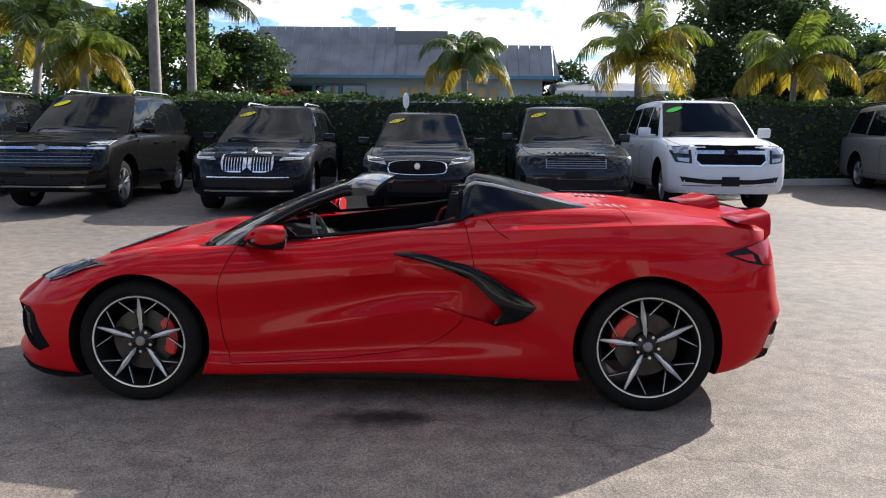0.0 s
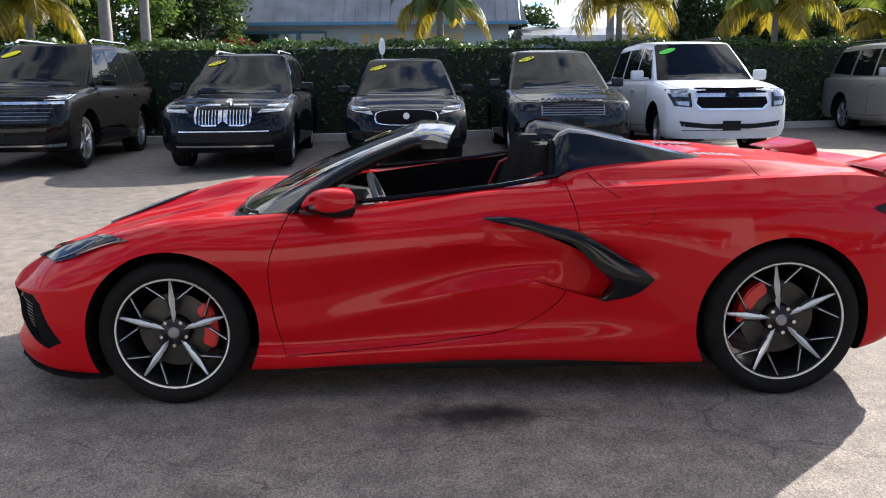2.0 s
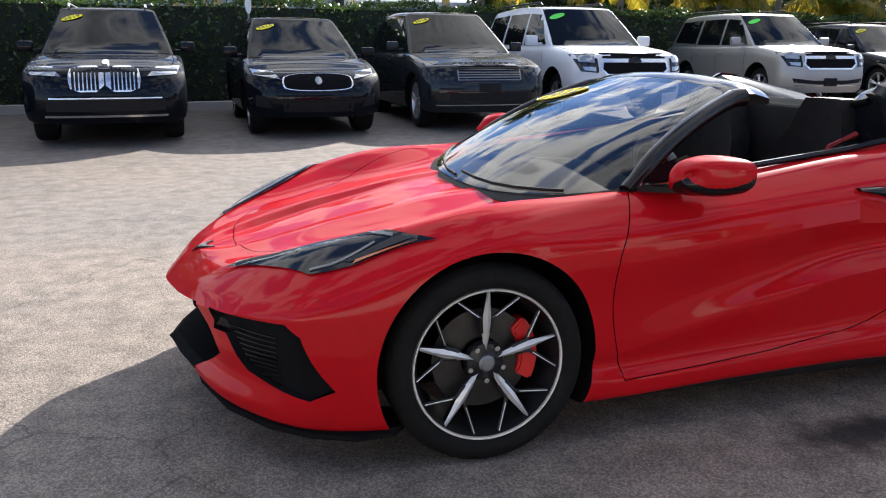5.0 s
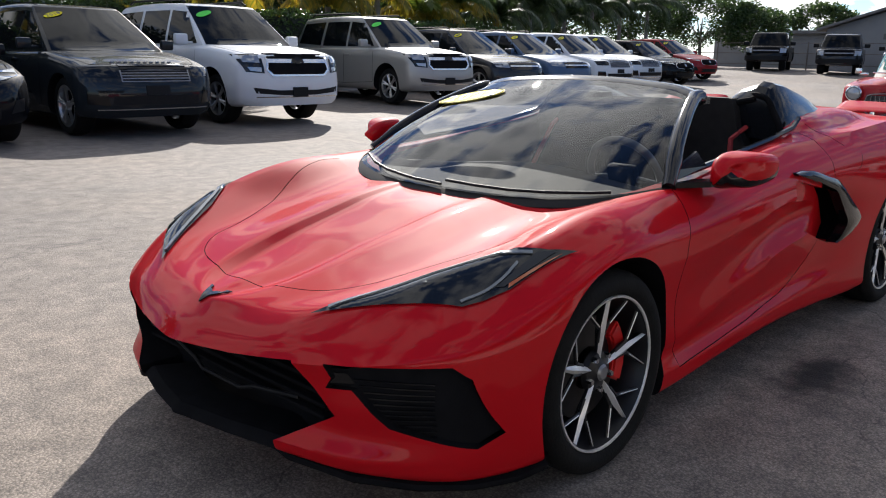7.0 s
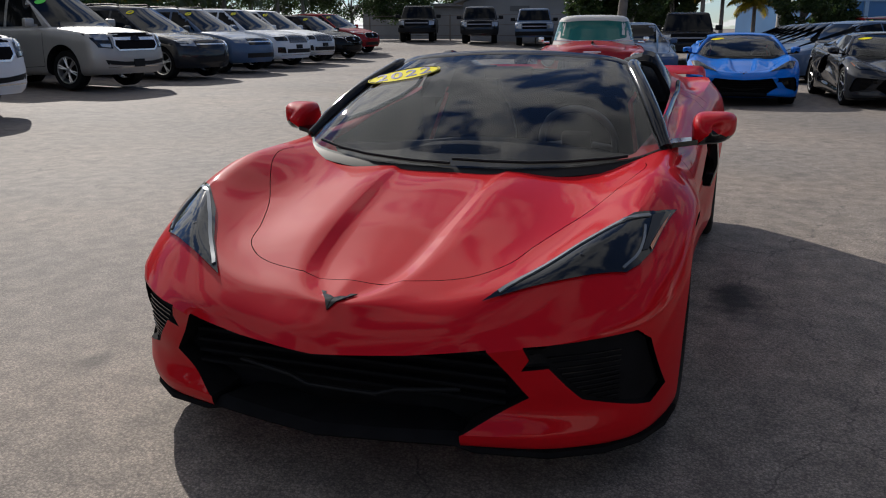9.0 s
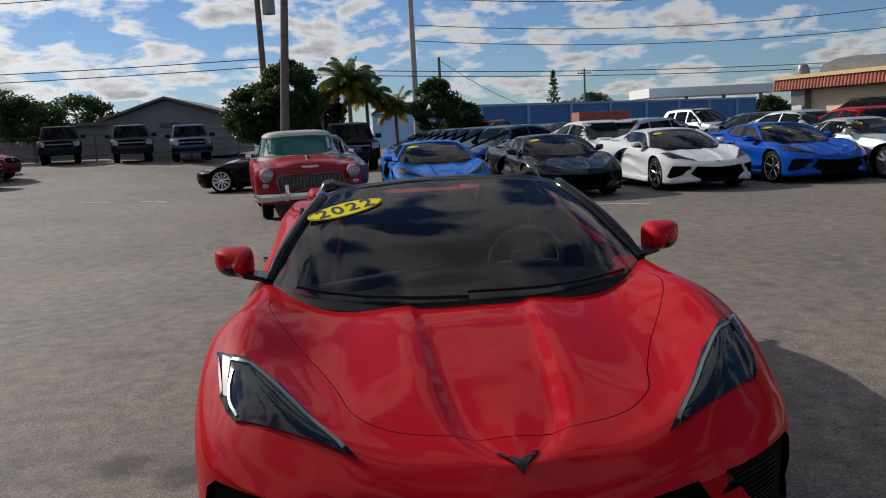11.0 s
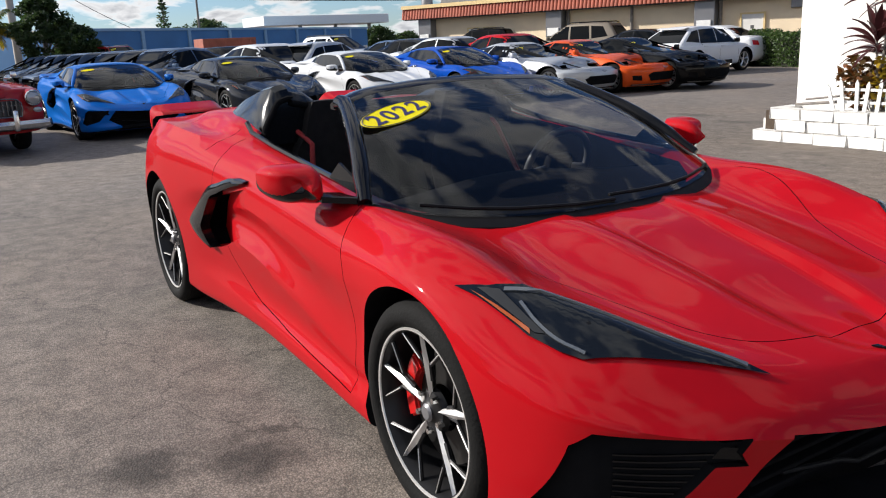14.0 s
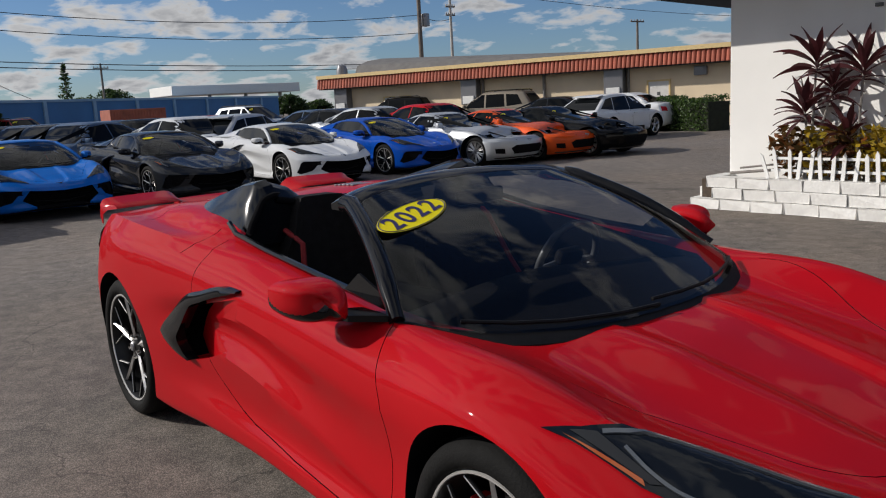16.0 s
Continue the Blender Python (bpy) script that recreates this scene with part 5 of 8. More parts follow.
def suv_form(L, W, H, hood, belt, sill, cabin, soft=1.0, lean=1.0):
    """Two solids for an upright car: the lower body, and the cabin with its flat screens.
    hood: heights at the nose and the screen's foot. cabin: x of the screen's foot and top, the rear's foot and top, and the half
    widths at the belt and the roof."""
    w, x0, x1 = W / 2, -L / 2, L / 2
    xc, xf, xr, xq, yb, yr = cabin
    hf, hr = hood
    lower, rows = bmesh.new(), []
    reach = .30 * soft ** .6
    xs = [(x0 + reach * (k / .992) ** (6 / soft), k, hf - .03 * (1 - k), .02) for k in (0, .25, .45, .62, .76, .86, .925, .965, .992)]
    n = 7
    start = x0 + reach
    for i in range(1, n + 1):
        f = i / n
        xs.append((start + (xc + .1 - start) * f, .992 + .008 * min(f * 2, 1), hf + (hr - hf) * f ** .75, 0))
    for x in (-.3, .3, .9, 1.5, x1 - .5):
        if x > xc + .2:
            xs.append((x, 1.0, belt - .01, 0))
    xs += [(x1 - .28, .995, belt - .01, .0), (x1 - .14, .975, belt - .01, .02), (x1 - .06, .945, belt - .03, .05), (x1 - .02, .90, belt - .06, .09), (x1, .84, belt - .10, .14)]
    for x, k, top, up in xs:
        y, sh = w * k, min(top - .035, belt - .03)
        lo = sill + up
        half = [(0, lo), (y * .90, lo), (y * .965, lo + .05), (y * .99, lo + .14), (y, lo + (sh - lo) * .45), (y * .995, lo + (sh - lo) * .78), (y * .985, sh - .035), (y * .955, sh), (y * .90, top - .012), (y * .62, top + .002), (y * .30, top + .012), (0, top + .014)]
        # the face leans back above the bumper and tucks in below it
        near = max(0, 1 - (x - x0) / .8) * lean

        def bent(z):
            return x + near * (.13 * soft * max(0, (z - .62) / (hf - .62)) ** 2.2 + .08 * max(0, (.44 - z) / .2))
        rows.append([(bent(z), p, z) for p, z in half] + [(bent(z), -p, z) for p, z in half[-2:0:-1]])
    loft(lower, rows, caps="rear")
    bmesh.ops.remove_doubles(lower, verts=lower.verts, dist=.0005)
    bmesh.ops.recalc_face_normals(lower, faces=lower.faces)
    # cabin
    top_bm, rows = bmesh.new(), []

    def plan(f, inset):
        xa, xb, y = xc + (xf - xc) * f + inset, xr + (xq - xr) * f - inset, yb + (yr - yb) * f ** 1.15 - inset
        r, pts = .10, []
        for q in range(9):
            t = -1 + 2 * q / 8
            pts.append((xa + .13 * t * t, t * (y - r)))
        for q in (1, 2):
            b = math.pi / 2 * q / 3
            pts.append((xa + .13 + r * (1 - math.cos(b)), y - r + r * math.sin(b)))
        for q in range(9):
            pts.append((xa + .13 + r + (xb - r - xa - .13 - r) * q / 8, y - .015 * (2 * q / 8 - 1) ** 2))
        for q in (1, 2):
            b = math.pi / 2 * q / 3
            pts.append((xb - r + r * math.sin(b), y - .015 - r + r * math.cos(b)))
        for q in range(7):
            t = 1 - 2 * q / 6
            pts.append((xb, t * (y - r - .015)))
        for px, py in [p for p in pts[9:22]][::-1]:
            pts.append((px, -py))
        return pts
    mid, half_l = (xf + xq) / 2, (xq - xf) / 2
    for f, inset, z in ((0, 0, belt - .05), (.3, 0, None), (.6, 0, None), (.9, 0, None), (1, 0, H - .075), (1.03, .012, H - .045), (1.03, .04, H - .020), (1.03, .10, H - .006), (1.03, .30, H + .006), (1.03, .55, H + .010)):
        z = belt - .05 + (H - .075 - belt + .05) * f if z is None else z
        bend = .05 * min(max((z - belt) / (H - belt), 0), 1) ** 3
        rows.append([(px, py, z - bend * ((px - mid) / half_l) ** 2) for px, py in plan(f, inset)])
    loft(top_bm, rows)
    return lower, top_bm


def car(name, label, table, colour, wheels, windows, screen, front, lamps, extra=None, rim_mat=None, group="", spokes=6, glass_mat=None, seams=(), category="car", sticker_at=None, form=None, top=None):
    """A parked car. wheels: (front x, rear x, half track, radius, rim, width). windows: outlines in x, z. screen: outline in y, z.
    front: a list of (part name, outline in y, z, material, lift). lamps: the same, mirrored."""
    c = thing(name, label, category, group=group)
    gm = glass_mat or CAR_GLASS
    if form:
        lower, cabin = form
        both = lower.copy()
        me = bpy.data.meshes.new("cabin")
        cabin.to_mesh(me)
        both.from_mesh(me)
        skin = BVHTree.FromBMesh(both)
        both.free()
        bpy.data.meshes.remove(me)
        body = part("body", lower, [colour], c, smooth=True)
        part("cabin", cabin, [top or colour], c, "painted roof and pillars", smooth=True, sharp=32)
    else:
        body = part("body", shell(table, 6, 4), [colour], c, smooth=True)
        skin = bvh_of(body)
    xf, xr, ht, r, rim, wd = wheels
    bm = bmesh.new()
    for x in (xf, xr):
        for s in (-1, 1):
            bmesh.ops.create_cone(bm, cap_ends=True, segments=40, radius1=r * 1.13, radius2=r * 1.13, depth=.7, matrix=Matrix.Translation((x, s * (ht - .15), r)) @ Matrix.Rotation(radians(90), 4, "X"))
    carve(body, bm, BLACK_MATT)
    for p in body.data.polygons:
        p.use_smooth = True
    body.data.set_sharp_from_angle(angle=radians(40))
    for s in (-1, 1):
        for o in windows:
            part("side_window", cover(skin, o, (0, s * 1.5, 0), .10, .004, u=(1, 0, 0), v=(0, 0, 1), d=(0, -s, 0)), gm, c, smooth=True, sharp=60)
        for line in seams:
            part("door_seam", strip(skin, [(x, s * 1.6, z) for x, z in line], (0, -s, 0), .008, .002, .004, step=.12), BLACK_MATT, c)
    if screen:
        part("windscreen", cover(skin, screen, (-4, 0, 0), .10, .004, u=(0, 1, 0), v=(0, 0, 1), d=(1, 0, 0)), gm, c, "dark reflecting windscreen", smooth=True, sharp=60) if not callable(screen) else screen(c, skin)
    if screen:
        xn, w = min(p[0] for p in table[0]), max(p[1] for p in table[4])
        xc = table[5][0][0] - (.16 if form else .06)
        edge = smoothed([(xc, w * .86), (xn + .62, w * .83), (xn + .42, w * .76), (xn + .34, w * .45), (xn + .32, 0)], 3)
        part("bonnet_seam", strip(skin, [(x, y, 3.5) for x, y in edge] + [(x, -y, 3.5) for x, y in edge[-2::-1]], (0, 0, -1), .010, .002, .004, step=.14), BLACK_MATT, c)
    if screen and category == "car":
        zb = min(z for y, z in screen)
        part("rear_window", cover(skin, [(y * .88, zb + .04 + (z - zb) * .8) for y, z in screen], (4.5, 0, 0), .10, .004, u=(0, 1, 0), v=(0, 0, 1), d=(-1, 0, 0)), gm, c, smooth=True, sharp=60)
        for s in (-1, 1):
            part("tail_lamp", cover(skin, [(s * (ht - .26), zb - .24), (s * (ht - .01), zb - .22), (s * (ht - .02), zb - .06), (s * (ht - .22), zb - .08)], (4.5, 0, 0), .08, .006, u=(0, 1, 0), v=(0, 0, 1), d=(-1, 0, 0)), TAIL_RED, c, "red tail lamp", smooth=True)
    if sticker_at:
        sy, sz, sr, sm, text = sticker_at
        hit, nor = drop_on(skin, (-4, sy, sz), (1, 0, 0))
        u = Vector((0, -1, 0))
        u = (u - nor * u.dot(nor)).normalized()
        v = nor.cross(u)
        u, v = u * math.cos(.25) + v * math.sin(.25), v * math.cos(.25) - u * math.sin(.25)
        m = Matrix((u, v, nor)).transposed().to_4x4()
        m.translation = hit + nor * .012
        bm = bmesh.new()
        prism(bm, [(sr * math.cos(a), sr * .40 * math.sin(a)) for a in [k * math.tau / 28 for k in range(28)]], 0, .003, "z")
        bmesh.ops.transform(bm, matrix=m, verts=bm.verts)
        st = part("window_sticker", bm, sm, c, "oval window sticker")
        if text:
            digits(st, text, m @ Matrix.Translation((0, 0, .004)), sr)
        else:
            for k in range(4):
                bm = bmesh.new()
                box(bm, (sr * (-.58 + .32 * k), -sr * .15, .0035), (sr * (-.36 + .32 * k), sr * .15, .005), m=m)
                part("number_bar", bm, INK, st)
    for nm, o, m, lift in front:
        part(nm, cover(skin, o, (-4, 0, 0), .10, lift, thick=max(lift, .003) if lift > .008 else 0, u=(0, 1, 0), v=(0, 0, 1), d=(1, 0, 0)), m, c, smooth=True)
    for nm, o, m, lift in lamps:
        for s in (-1, 1):
            part(nm, cover(skin, [(s * y, z) for y, z in o], (-4, 0, 0), .07, lift, u=(0, 1, 0), v=(0, 0, 1), d=(1, 0, 0)), m, c, smooth=True)
    for x in (xf, xr):
        for s in (-1, 1):
            simple_wheel(c, x, s * (ht + .02), r, r, wd, rim, spokes, rim_mat)
    if extra:
        extra(c, skin)
    return c


def rect(y0, z0, y1, z1):
    return [(y0, z0), (y1, z0), (y1, z1), (y0, z1)]


def mirrors(c, x, y, z, colour, size=1.0):
    for s in (-1, 1):
        bm = bmesh.new()
        box(bm, (x - .05 * size, s * (y + .02), z - .085 * size), (x + .06 * size, s * (y + .25 * size), z + .085 * size), .03 * size)
        box(bm, (x - .02, s * (y - .08), z - .07), (x + .03, s * (y + .05), z - .03), .01)
        part("door_mirror", bm, colour, c, smooth=True)


def rails(c, xa, xb, y, z, m):
    for s in (-1, 1):
        bm = bmesh.new()
        tube(bm, [(xa, s * y, z - .05), (xa + .12, s * y, z), (xb - .12, s * y, z), (xb, s * y, z - .05)], .02, 8)
        part("roof_rail", bm, m, c, smooth=True)


def handles(c, skin, places, m):
    for x, z in places:
        for s in (-1, 1):
            hit, nor = drop_on(skin, (x, s * 1.6, z), (0, -s, 0))
            bm = bmesh.new()
            box(bm, (x - .1, hit.y - .01, z - .018), (x + .1, hit.y + s * .03, z + .018), .01)
            part("door_handle", bm, m, c, smooth=True)


def plate(c, x, z, w=.30):
    bm = bmesh.new()
    box(bm, (x - .012, -w / 2, z - .075), (x + .012, w / 2, z + .075), .006)
    part("plate_holder", bm, BLACK_SATIN, c, "blank black plate holder")


SUV_WIN = [[(-.93, 1.21), (-.44, 1.70), (.08, 1.74), (.08, 1.20)], [(.16, 1.20), (.16, 1.74), (1.06, 1.74), (1.12, 1.21)], [(1.22, 1.22), (1.16, 1.74), (2.05, 1.71), (2.20, 1.26)]]
SUV_SEAMS = [[(-1.0, .45), (-1.02, 1.12)], [(.12, .42), (.12, 1.15)], [(1.16, .80), (1.20, 1.20)], [(-1.0, .45), (.12, .40), (1.0, .42)]]


def tahoe(colour, label, style="split", name="suv"):
    """A large square-shouldered American SUV; style picks its grille."""
    L, W = 5.18, 2.04
    T = car_table(L, W, (.42, .66, .92, 1.16), (1.10, 1.16), -1.62, [(-1.22, 1.16, .8), (-.42, 1.80, .80), (.3, 1.87, .81), (1.3, 1.87, .80), (2.10, 1.82, .78)], 1.2, corner=.16, sill=.28, round_nose=.03)
    badge = [(-.12, .935), (-.05, .935), (-.05, .915), (.05, .915), (.05, .935), (.12, .935), (.10, .985), (.05, .985), (.05, 1.005), (-.05, 1.005), (-.05, .985), (-.10, .985)]
    if style == "split":
        front = [("grille_surround", [(-.64, 1.075), (-.60, .975), (-.63, .83), (-.52, .735), (.52, .735), (.63, .83), (.60, .975), (.64, 1.075)], CHROME, .012),
                 ("grille", [(-.585, 1.06), (-.575, .99), (.575, .99), (.585, 1.06)], BLACK_MATT, .018), ("grille", [(-.565, .93), (-.585, .84), (-.50, .765), (.50, .765), (.585, .84), (.565, .93)], BLACK_MATT, .018),
                 ("badge", badge, BLACK_GLOSS, .026), ("lower_intake", [(-.84, .575), (-.80, .49), (-.30, .455), (.30, .455), (.80, .49), (.84, .575), (.4, .53), (-.4, .53)], BLACK_SATIN, .006), ("bumper_lip", rect(-.80, .425, .80, .44), CHROME, .008)]
        lamps = [("head_lamp", [(.655, .78), (.91, .80), (.985, .97), (.985, 1.05), (.67, 1.055)], LAMP_GLASS, .008), ("lamp_unit", [(.71, .93), (.93, .94), (.95, 1.03), (.71, 1.035)], LAMP_CLEAR, .012), ("lamp_unit", [(.70, .80), (.86, .82), (.89, .87), (.70, .865)], LAMP_CLEAR, .012)]
    else:
        front = [("grille", [(-.84, .985), (-.72, .70), (.72, .70), (.84, .985)], BLACK_GLOSS, .006), ("grille_bar", rect(-.94, .945, .94, .980), CHROME, .016)]
        front += [("grille_slat", rect(-.76 - q * .02, .735 + .05 * q, .76 + q * .02, .743 + .05 * q), DARK_CHROME, .009) for q in range(4)]
        front += [("badge", badge, GREY_TRIM, .03), ("lower_intake", rect(-.70, .42, .70, .53), BLACK_SATIN, .006), ("bumper_lip", rect(-.86, .375, .86, .40), CHROME, .012)]
        lamps = [("head_lamp", [(.70, 1.0), (.98, 1.01), (.985, 1.075), (.74, 1.06)], LAMP_CLEAR, .006), ("lower_trim", [(.62, .37), (.92, .37), (.94, .42), (.72, .41)], LAMP_SILVER, .014)]

    def extra(c, skin):
        mirrors(c, -.82, 1.0, 1.27, colour)
        rails(c, -.1, 1.95, .62, 1.92, BLACK_SATIN if style == "split" else CHROME)
        handles(c, skin, [(-.06, 1.02), (.98, 1.03)], colour)
        plate(c, -2.60, .50)
    c = car(name, label, T, colour, (-1.50, 1.45, .90, .405, .275, .28), SUV_WIN, [(-.86, 1.19), (.86, 1.19), (.695, 1.80), (-.695, 1.80)], front, lamps, extra, seams=SUV_SEAMS, form=suv_form(L, W, 1.87, (1.065, 1.19), 1.19, .28, (-1.36, -.48, 2.46, 2.16, .925, .745)), sticker_at=(.52, 1.67, .16, STICKER_GREEN if style == "split" else STICKER, "2016" if style == "split" else "2021"))
    for o in c.children:
        if o.type == "MESH":
            o.data.transform(Matrix.Diagonal((1, 1, 1.075, 1)))
    return c


def crossover(colour, label, style, L=4.9, W=1.98, H=1.78, name="suv"):
    """A rounder SUV; style picks its nose."""
    k = H / 1.78
    hood = 1.02 * k
    T = car_table(L, W, (.40 * k, .60 * k, .84 * k, 1.10 * k), (hood - .05, hood + .06), -L / 2 + 1.0, [(-1.08, hood + .06, .8), (-.25, H - .06, .77), (.4, H, .78), (1.2, H - .02, .76), (L / 2 - .42, H - .10, .73)], 1.2, corner=.24, sill=.26, round_nose=.07)
    win = [[(-.80, 1.13 * k), (-.25, H - .15), (.10, H - .125), (.12, 1.12 * k)], [(.20, 1.12 * k), (.18, H - .125), (1.0, H - .13), (1.08, 1.14 * k)], [(1.17, 1.15 * k), (1.10, H - .135), (1.62, H - .17), (1.88, 1.22 * k)]]
    scr = [(-.825 * W / 1.98, hood + .09), (.825 * W / 1.98, hood + .09), (.635 * W / 1.98, H - .075), (-.635 * W / 1.98, H - .075)]
    front, lamps = [], []
    if style == "kidney":
        for s in (-1, 1):
            front.append(("grille", rounded([(s * .01, .655), (s * .39, .655), (s * .43, .82), (s * .39, .955), (s * .01, .955)], 1), CHROME, .012))
            for q in range(7):
                y = s * (.07 + q * .047)
                front.append(("grille_slat", rect(y, .675, y + s * .032, .935), BLACK_GLOSS, .018))
        front += [("lower_trim", rect(-.72, .35, .72, .375), CHROME, .012), ("lower_intake", rect(-.70, .42, .70, .56), BLACK_SATIN, .005), ("badge", [(.045 * math.cos(a * math.tau / 12), 1.0 + .03 * math.sin(a * math.tau / 12)) for a in range(12)], CHROME, .012), ("lower_trim", rect(-.66, .57, .66, .585), CHROME, .010)]
        lamps = [("head_lamp", [(.50, .84), (.86, .86), (.92, .96), (.62, .95)], LAMP_CLEAR, .006)]
    elif style == "oval":
        o = rounded([(-.44, .66), (.44, .66), (.52, .76), (.46, .90), (-.46, .90), (-.52, .76)], 2)
        front = [("grille_surround", o, CHROME, .010), ("grille", [(y * .95, .78 + (z - .78) * .92) for y, z in o], BLACK_MATT, .016), ("badge", [(.05 * math.cos(a * math.tau / 14), .79 + .05 * math.sin(a * math.tau / 14)) for a in range(14)], LAMP_CLEAR, .028), ("lower_intake", rect(-.5, .36, .5, .50), BLACK_SATIN, .005)]
        lamps = [("head_lamp", [(.52, .82), (.86, .88), (.90, .96), (.60, .92)], LAMP_CLEAR, .006), ("side_intake", [(.64, .42), (.86, .44), (.86, .60), (.72, .58)], BLACK_SATIN, .006)]
    elif style == "mesh":
        front = [("grille", rect(-.50, .72, .50, .94), GREY_TRIM, .006)]
        for q in range(6):
            z = .735 + q * .036
            front.append(("grille_slat", rect(-.48, z, .48, z + .018), BLACK_GLOSS, .012))
        front += [("lower_intake", rect(-.62, .42, .62, .54), BLACK_SATIN, .005), ("lower_trim", rect(-.8, .36, .8, .375), CHROME, .010), ("bumper_plate", rect(-.17, .55, .17, .67), BLACK_SATIN, .01)]
        lamps = [("head_lamp", [(.54, .78), (.90, .78), (.94, .90), (.54, .92)], LAMP_GLASS, .006), ("side_intake", [(.66, .42), (.90, .44), (.90, .60), (.70, .60)], BLACK_GLOSS, .006)]
    else:
        front = [("grille", rect(-.52, .74, .52, .92), BLACK_GLOSS, .006), ("grille_bar", rect(-.54, .81, .54, .84), CHROME, .014), ("lower_intake", rect(-.62, .40, .62, .52), BLACK_SATIN, .005)]
        lamps = [("head_lamp", [(.56, .78), (.88, .80), (.92, .93), (.58, .92)], LAMP_CLEAR, .006)]
    front = [(n, [(y * W / 1.98, z * k) for y, z in o], m, q) for n, o, m, q in front]
    lamps = [(n, [(y * W / 1.98, z * k) for y, z in o], m, q) for n, o, m, q in lamps]

    def extra(c, skin):
        mirrors(c, -.72, W / 2 - .03, 1.20 * k, colour, .9)
        if style in ("kidney", "plain"):
            rails(c, .0, L / 2 - .65, .54, H + .03, CHROME if style == "kidney" else BLACK_SATIN)
        handles(c, skin, [(-.02, .98 * k), (.95, 1.0 * k)], colour)
        if style == "mesh":
            for q in range(10):
                bm = bmesh.new()
                y = -.43 + q * .095
                hit, nor = drop_on(skin, (-4, y, hood - .06), (1, 0, 0))
                box(bm, (hit.x - .006, y - .025, hood - .075), (hit.x + .01, y + .025, hood - .045), .002)
                part("lettering_bar", bm, GREY_TRIM, c)
    return car(name, label, T, colour, (-L / 2 + .90, L / 2 - 1.02, W / 2 - .09, .385 * k, .275 * k, .27), win, scr, front, lamps, extra, seams=[[(-.92, .42), (-.94, 1.08 * k)], [(.15, .40), (.15, 1.1 * k)], [(1.12, .8), (1.14, 1.12 * k)]], spokes=5, form=suv_form(L, W, H, (hood - .085, hood + .09), 1.11 * k, .25, (-1.24, -.22, L / 2 - .12, L / 2 - .56, W / 2 * .90, W / 2 * .695), {"kidney": 1.3, "mesh": 1.15, "oval": 1.8}.get(style, 1.4)), sticker_at=(.48, H - .19, .15, STICKER, {"kidney": "2019", "oval": "2018", "mesh": "2018"}.get(style, "")))


def hatchback(colour, label, H=1.62, L=4.6):
    """A raked crossover with a black window band, dark cladding and slim tail lamps."""
    W, k = 1.88, H / 1.62
    T = car_table(L, W, (.40, .60, .80, 1.0), (.92 * k, 1.0 * k), -L / 2 + 1.0, [(-1.05, 1.0 * k, .8), (-.2, H - .05, .72), (.5, H, .72), (1.2, H - .1, .7), (L / 2 - .3, 1.1 * k, .7)], 1.1, corner=.3, sill=.26, round_nose=.1)
    win = [[(-.88, 1.04 * k), (-.16, H - .10), (.10, H - .085), (.13, 1.03 * k)], [(.16, 1.03 * k), (.13, H - .085), (.90, H - .11), (1.02, 1.05 * k)], [(1.05, 1.06 * k), (.94, H - .115), (1.24, H - .16), (1.70, 1.12 * k)]]
    front = [("grille", rect(-.50, .66, .50, .82), BLACK_GLOSS, .006), ("lower_intake", rect(-.60, .38, .60, .50), BLACK_SATIN, .005)]
    lamps = [("head_lamp", [(.54, .78), (.86, .80), (.88, .86), (.56, .84)], LAMP_CLEAR, .006)]

    def extra(c, skin):
        mirrors(c, -.66, W / 2 - .05, 1.10 * k, BLACK_GLOSS, .8)
        handles(c, skin, [(-.02, .92 * k), (.88, .95 * k)], colour)
        part("rear_bumper", cover(skin, rect(-.78, .30, .78, .56), (4.5, 0, 0), .10, .012, thick=.012, u=(0, 1, 0), v=(0, 0, 1), d=(-1, 0, 0)), BLACK_SATIN, c, "black rear bumper", smooth=True)
        part("plate_holder", cover(skin, rect(-.24, .68, .24, .80), (4.5, 0, 0), .10, .006, u=(0, 1, 0), v=(0, 0, 1), d=(-1, 0, 0)), BLACK_SATIN, c)
        for s in (-1, 1):
            bm = bmesh.new()
            box(bm, (-.52, s * (W / 2 - .03), .27), (.86, s * (W / 2 + .012), .40), .015)
            part("side_cladding", bm, BLACK_SATIN, c, smooth=True)
        bm = bmesh.new()
        loft(bm, [[(x, -.52, z), (x, .52, z), (x, .50, z - .03), (x, -.50, z - .03)] for x, z in ((L / 2 - 1.02, H - .02), (L / 2 - .78, H - .055))])
        part("roof_spoiler", bm, colour, c, smooth=True)
    return car("hatchback", label, T, colour, (-L / 2 + .90, L / 2 - .95, W / 2 - .09, .355, .25, .25), win, [(-.80, 1.04 * k), (.80, 1.04 * k), (.60, H - .08), (-.60, H - .08)], front, lamps, extra, seams=[[(-.85, .42), (-.86, .98)], [(.14, .40), (.14, 1.02)], [(.98, .7), (1.0, 1.05)]], spokes=5, form=suv_form(L, W, H, (.86 * k, .99 * k), 1.02 * k, .25, (-1.30, -.22, L / 2 - .12, L / 2 - .95, W / 2 * .90, W / 2 * .66), 1.9))


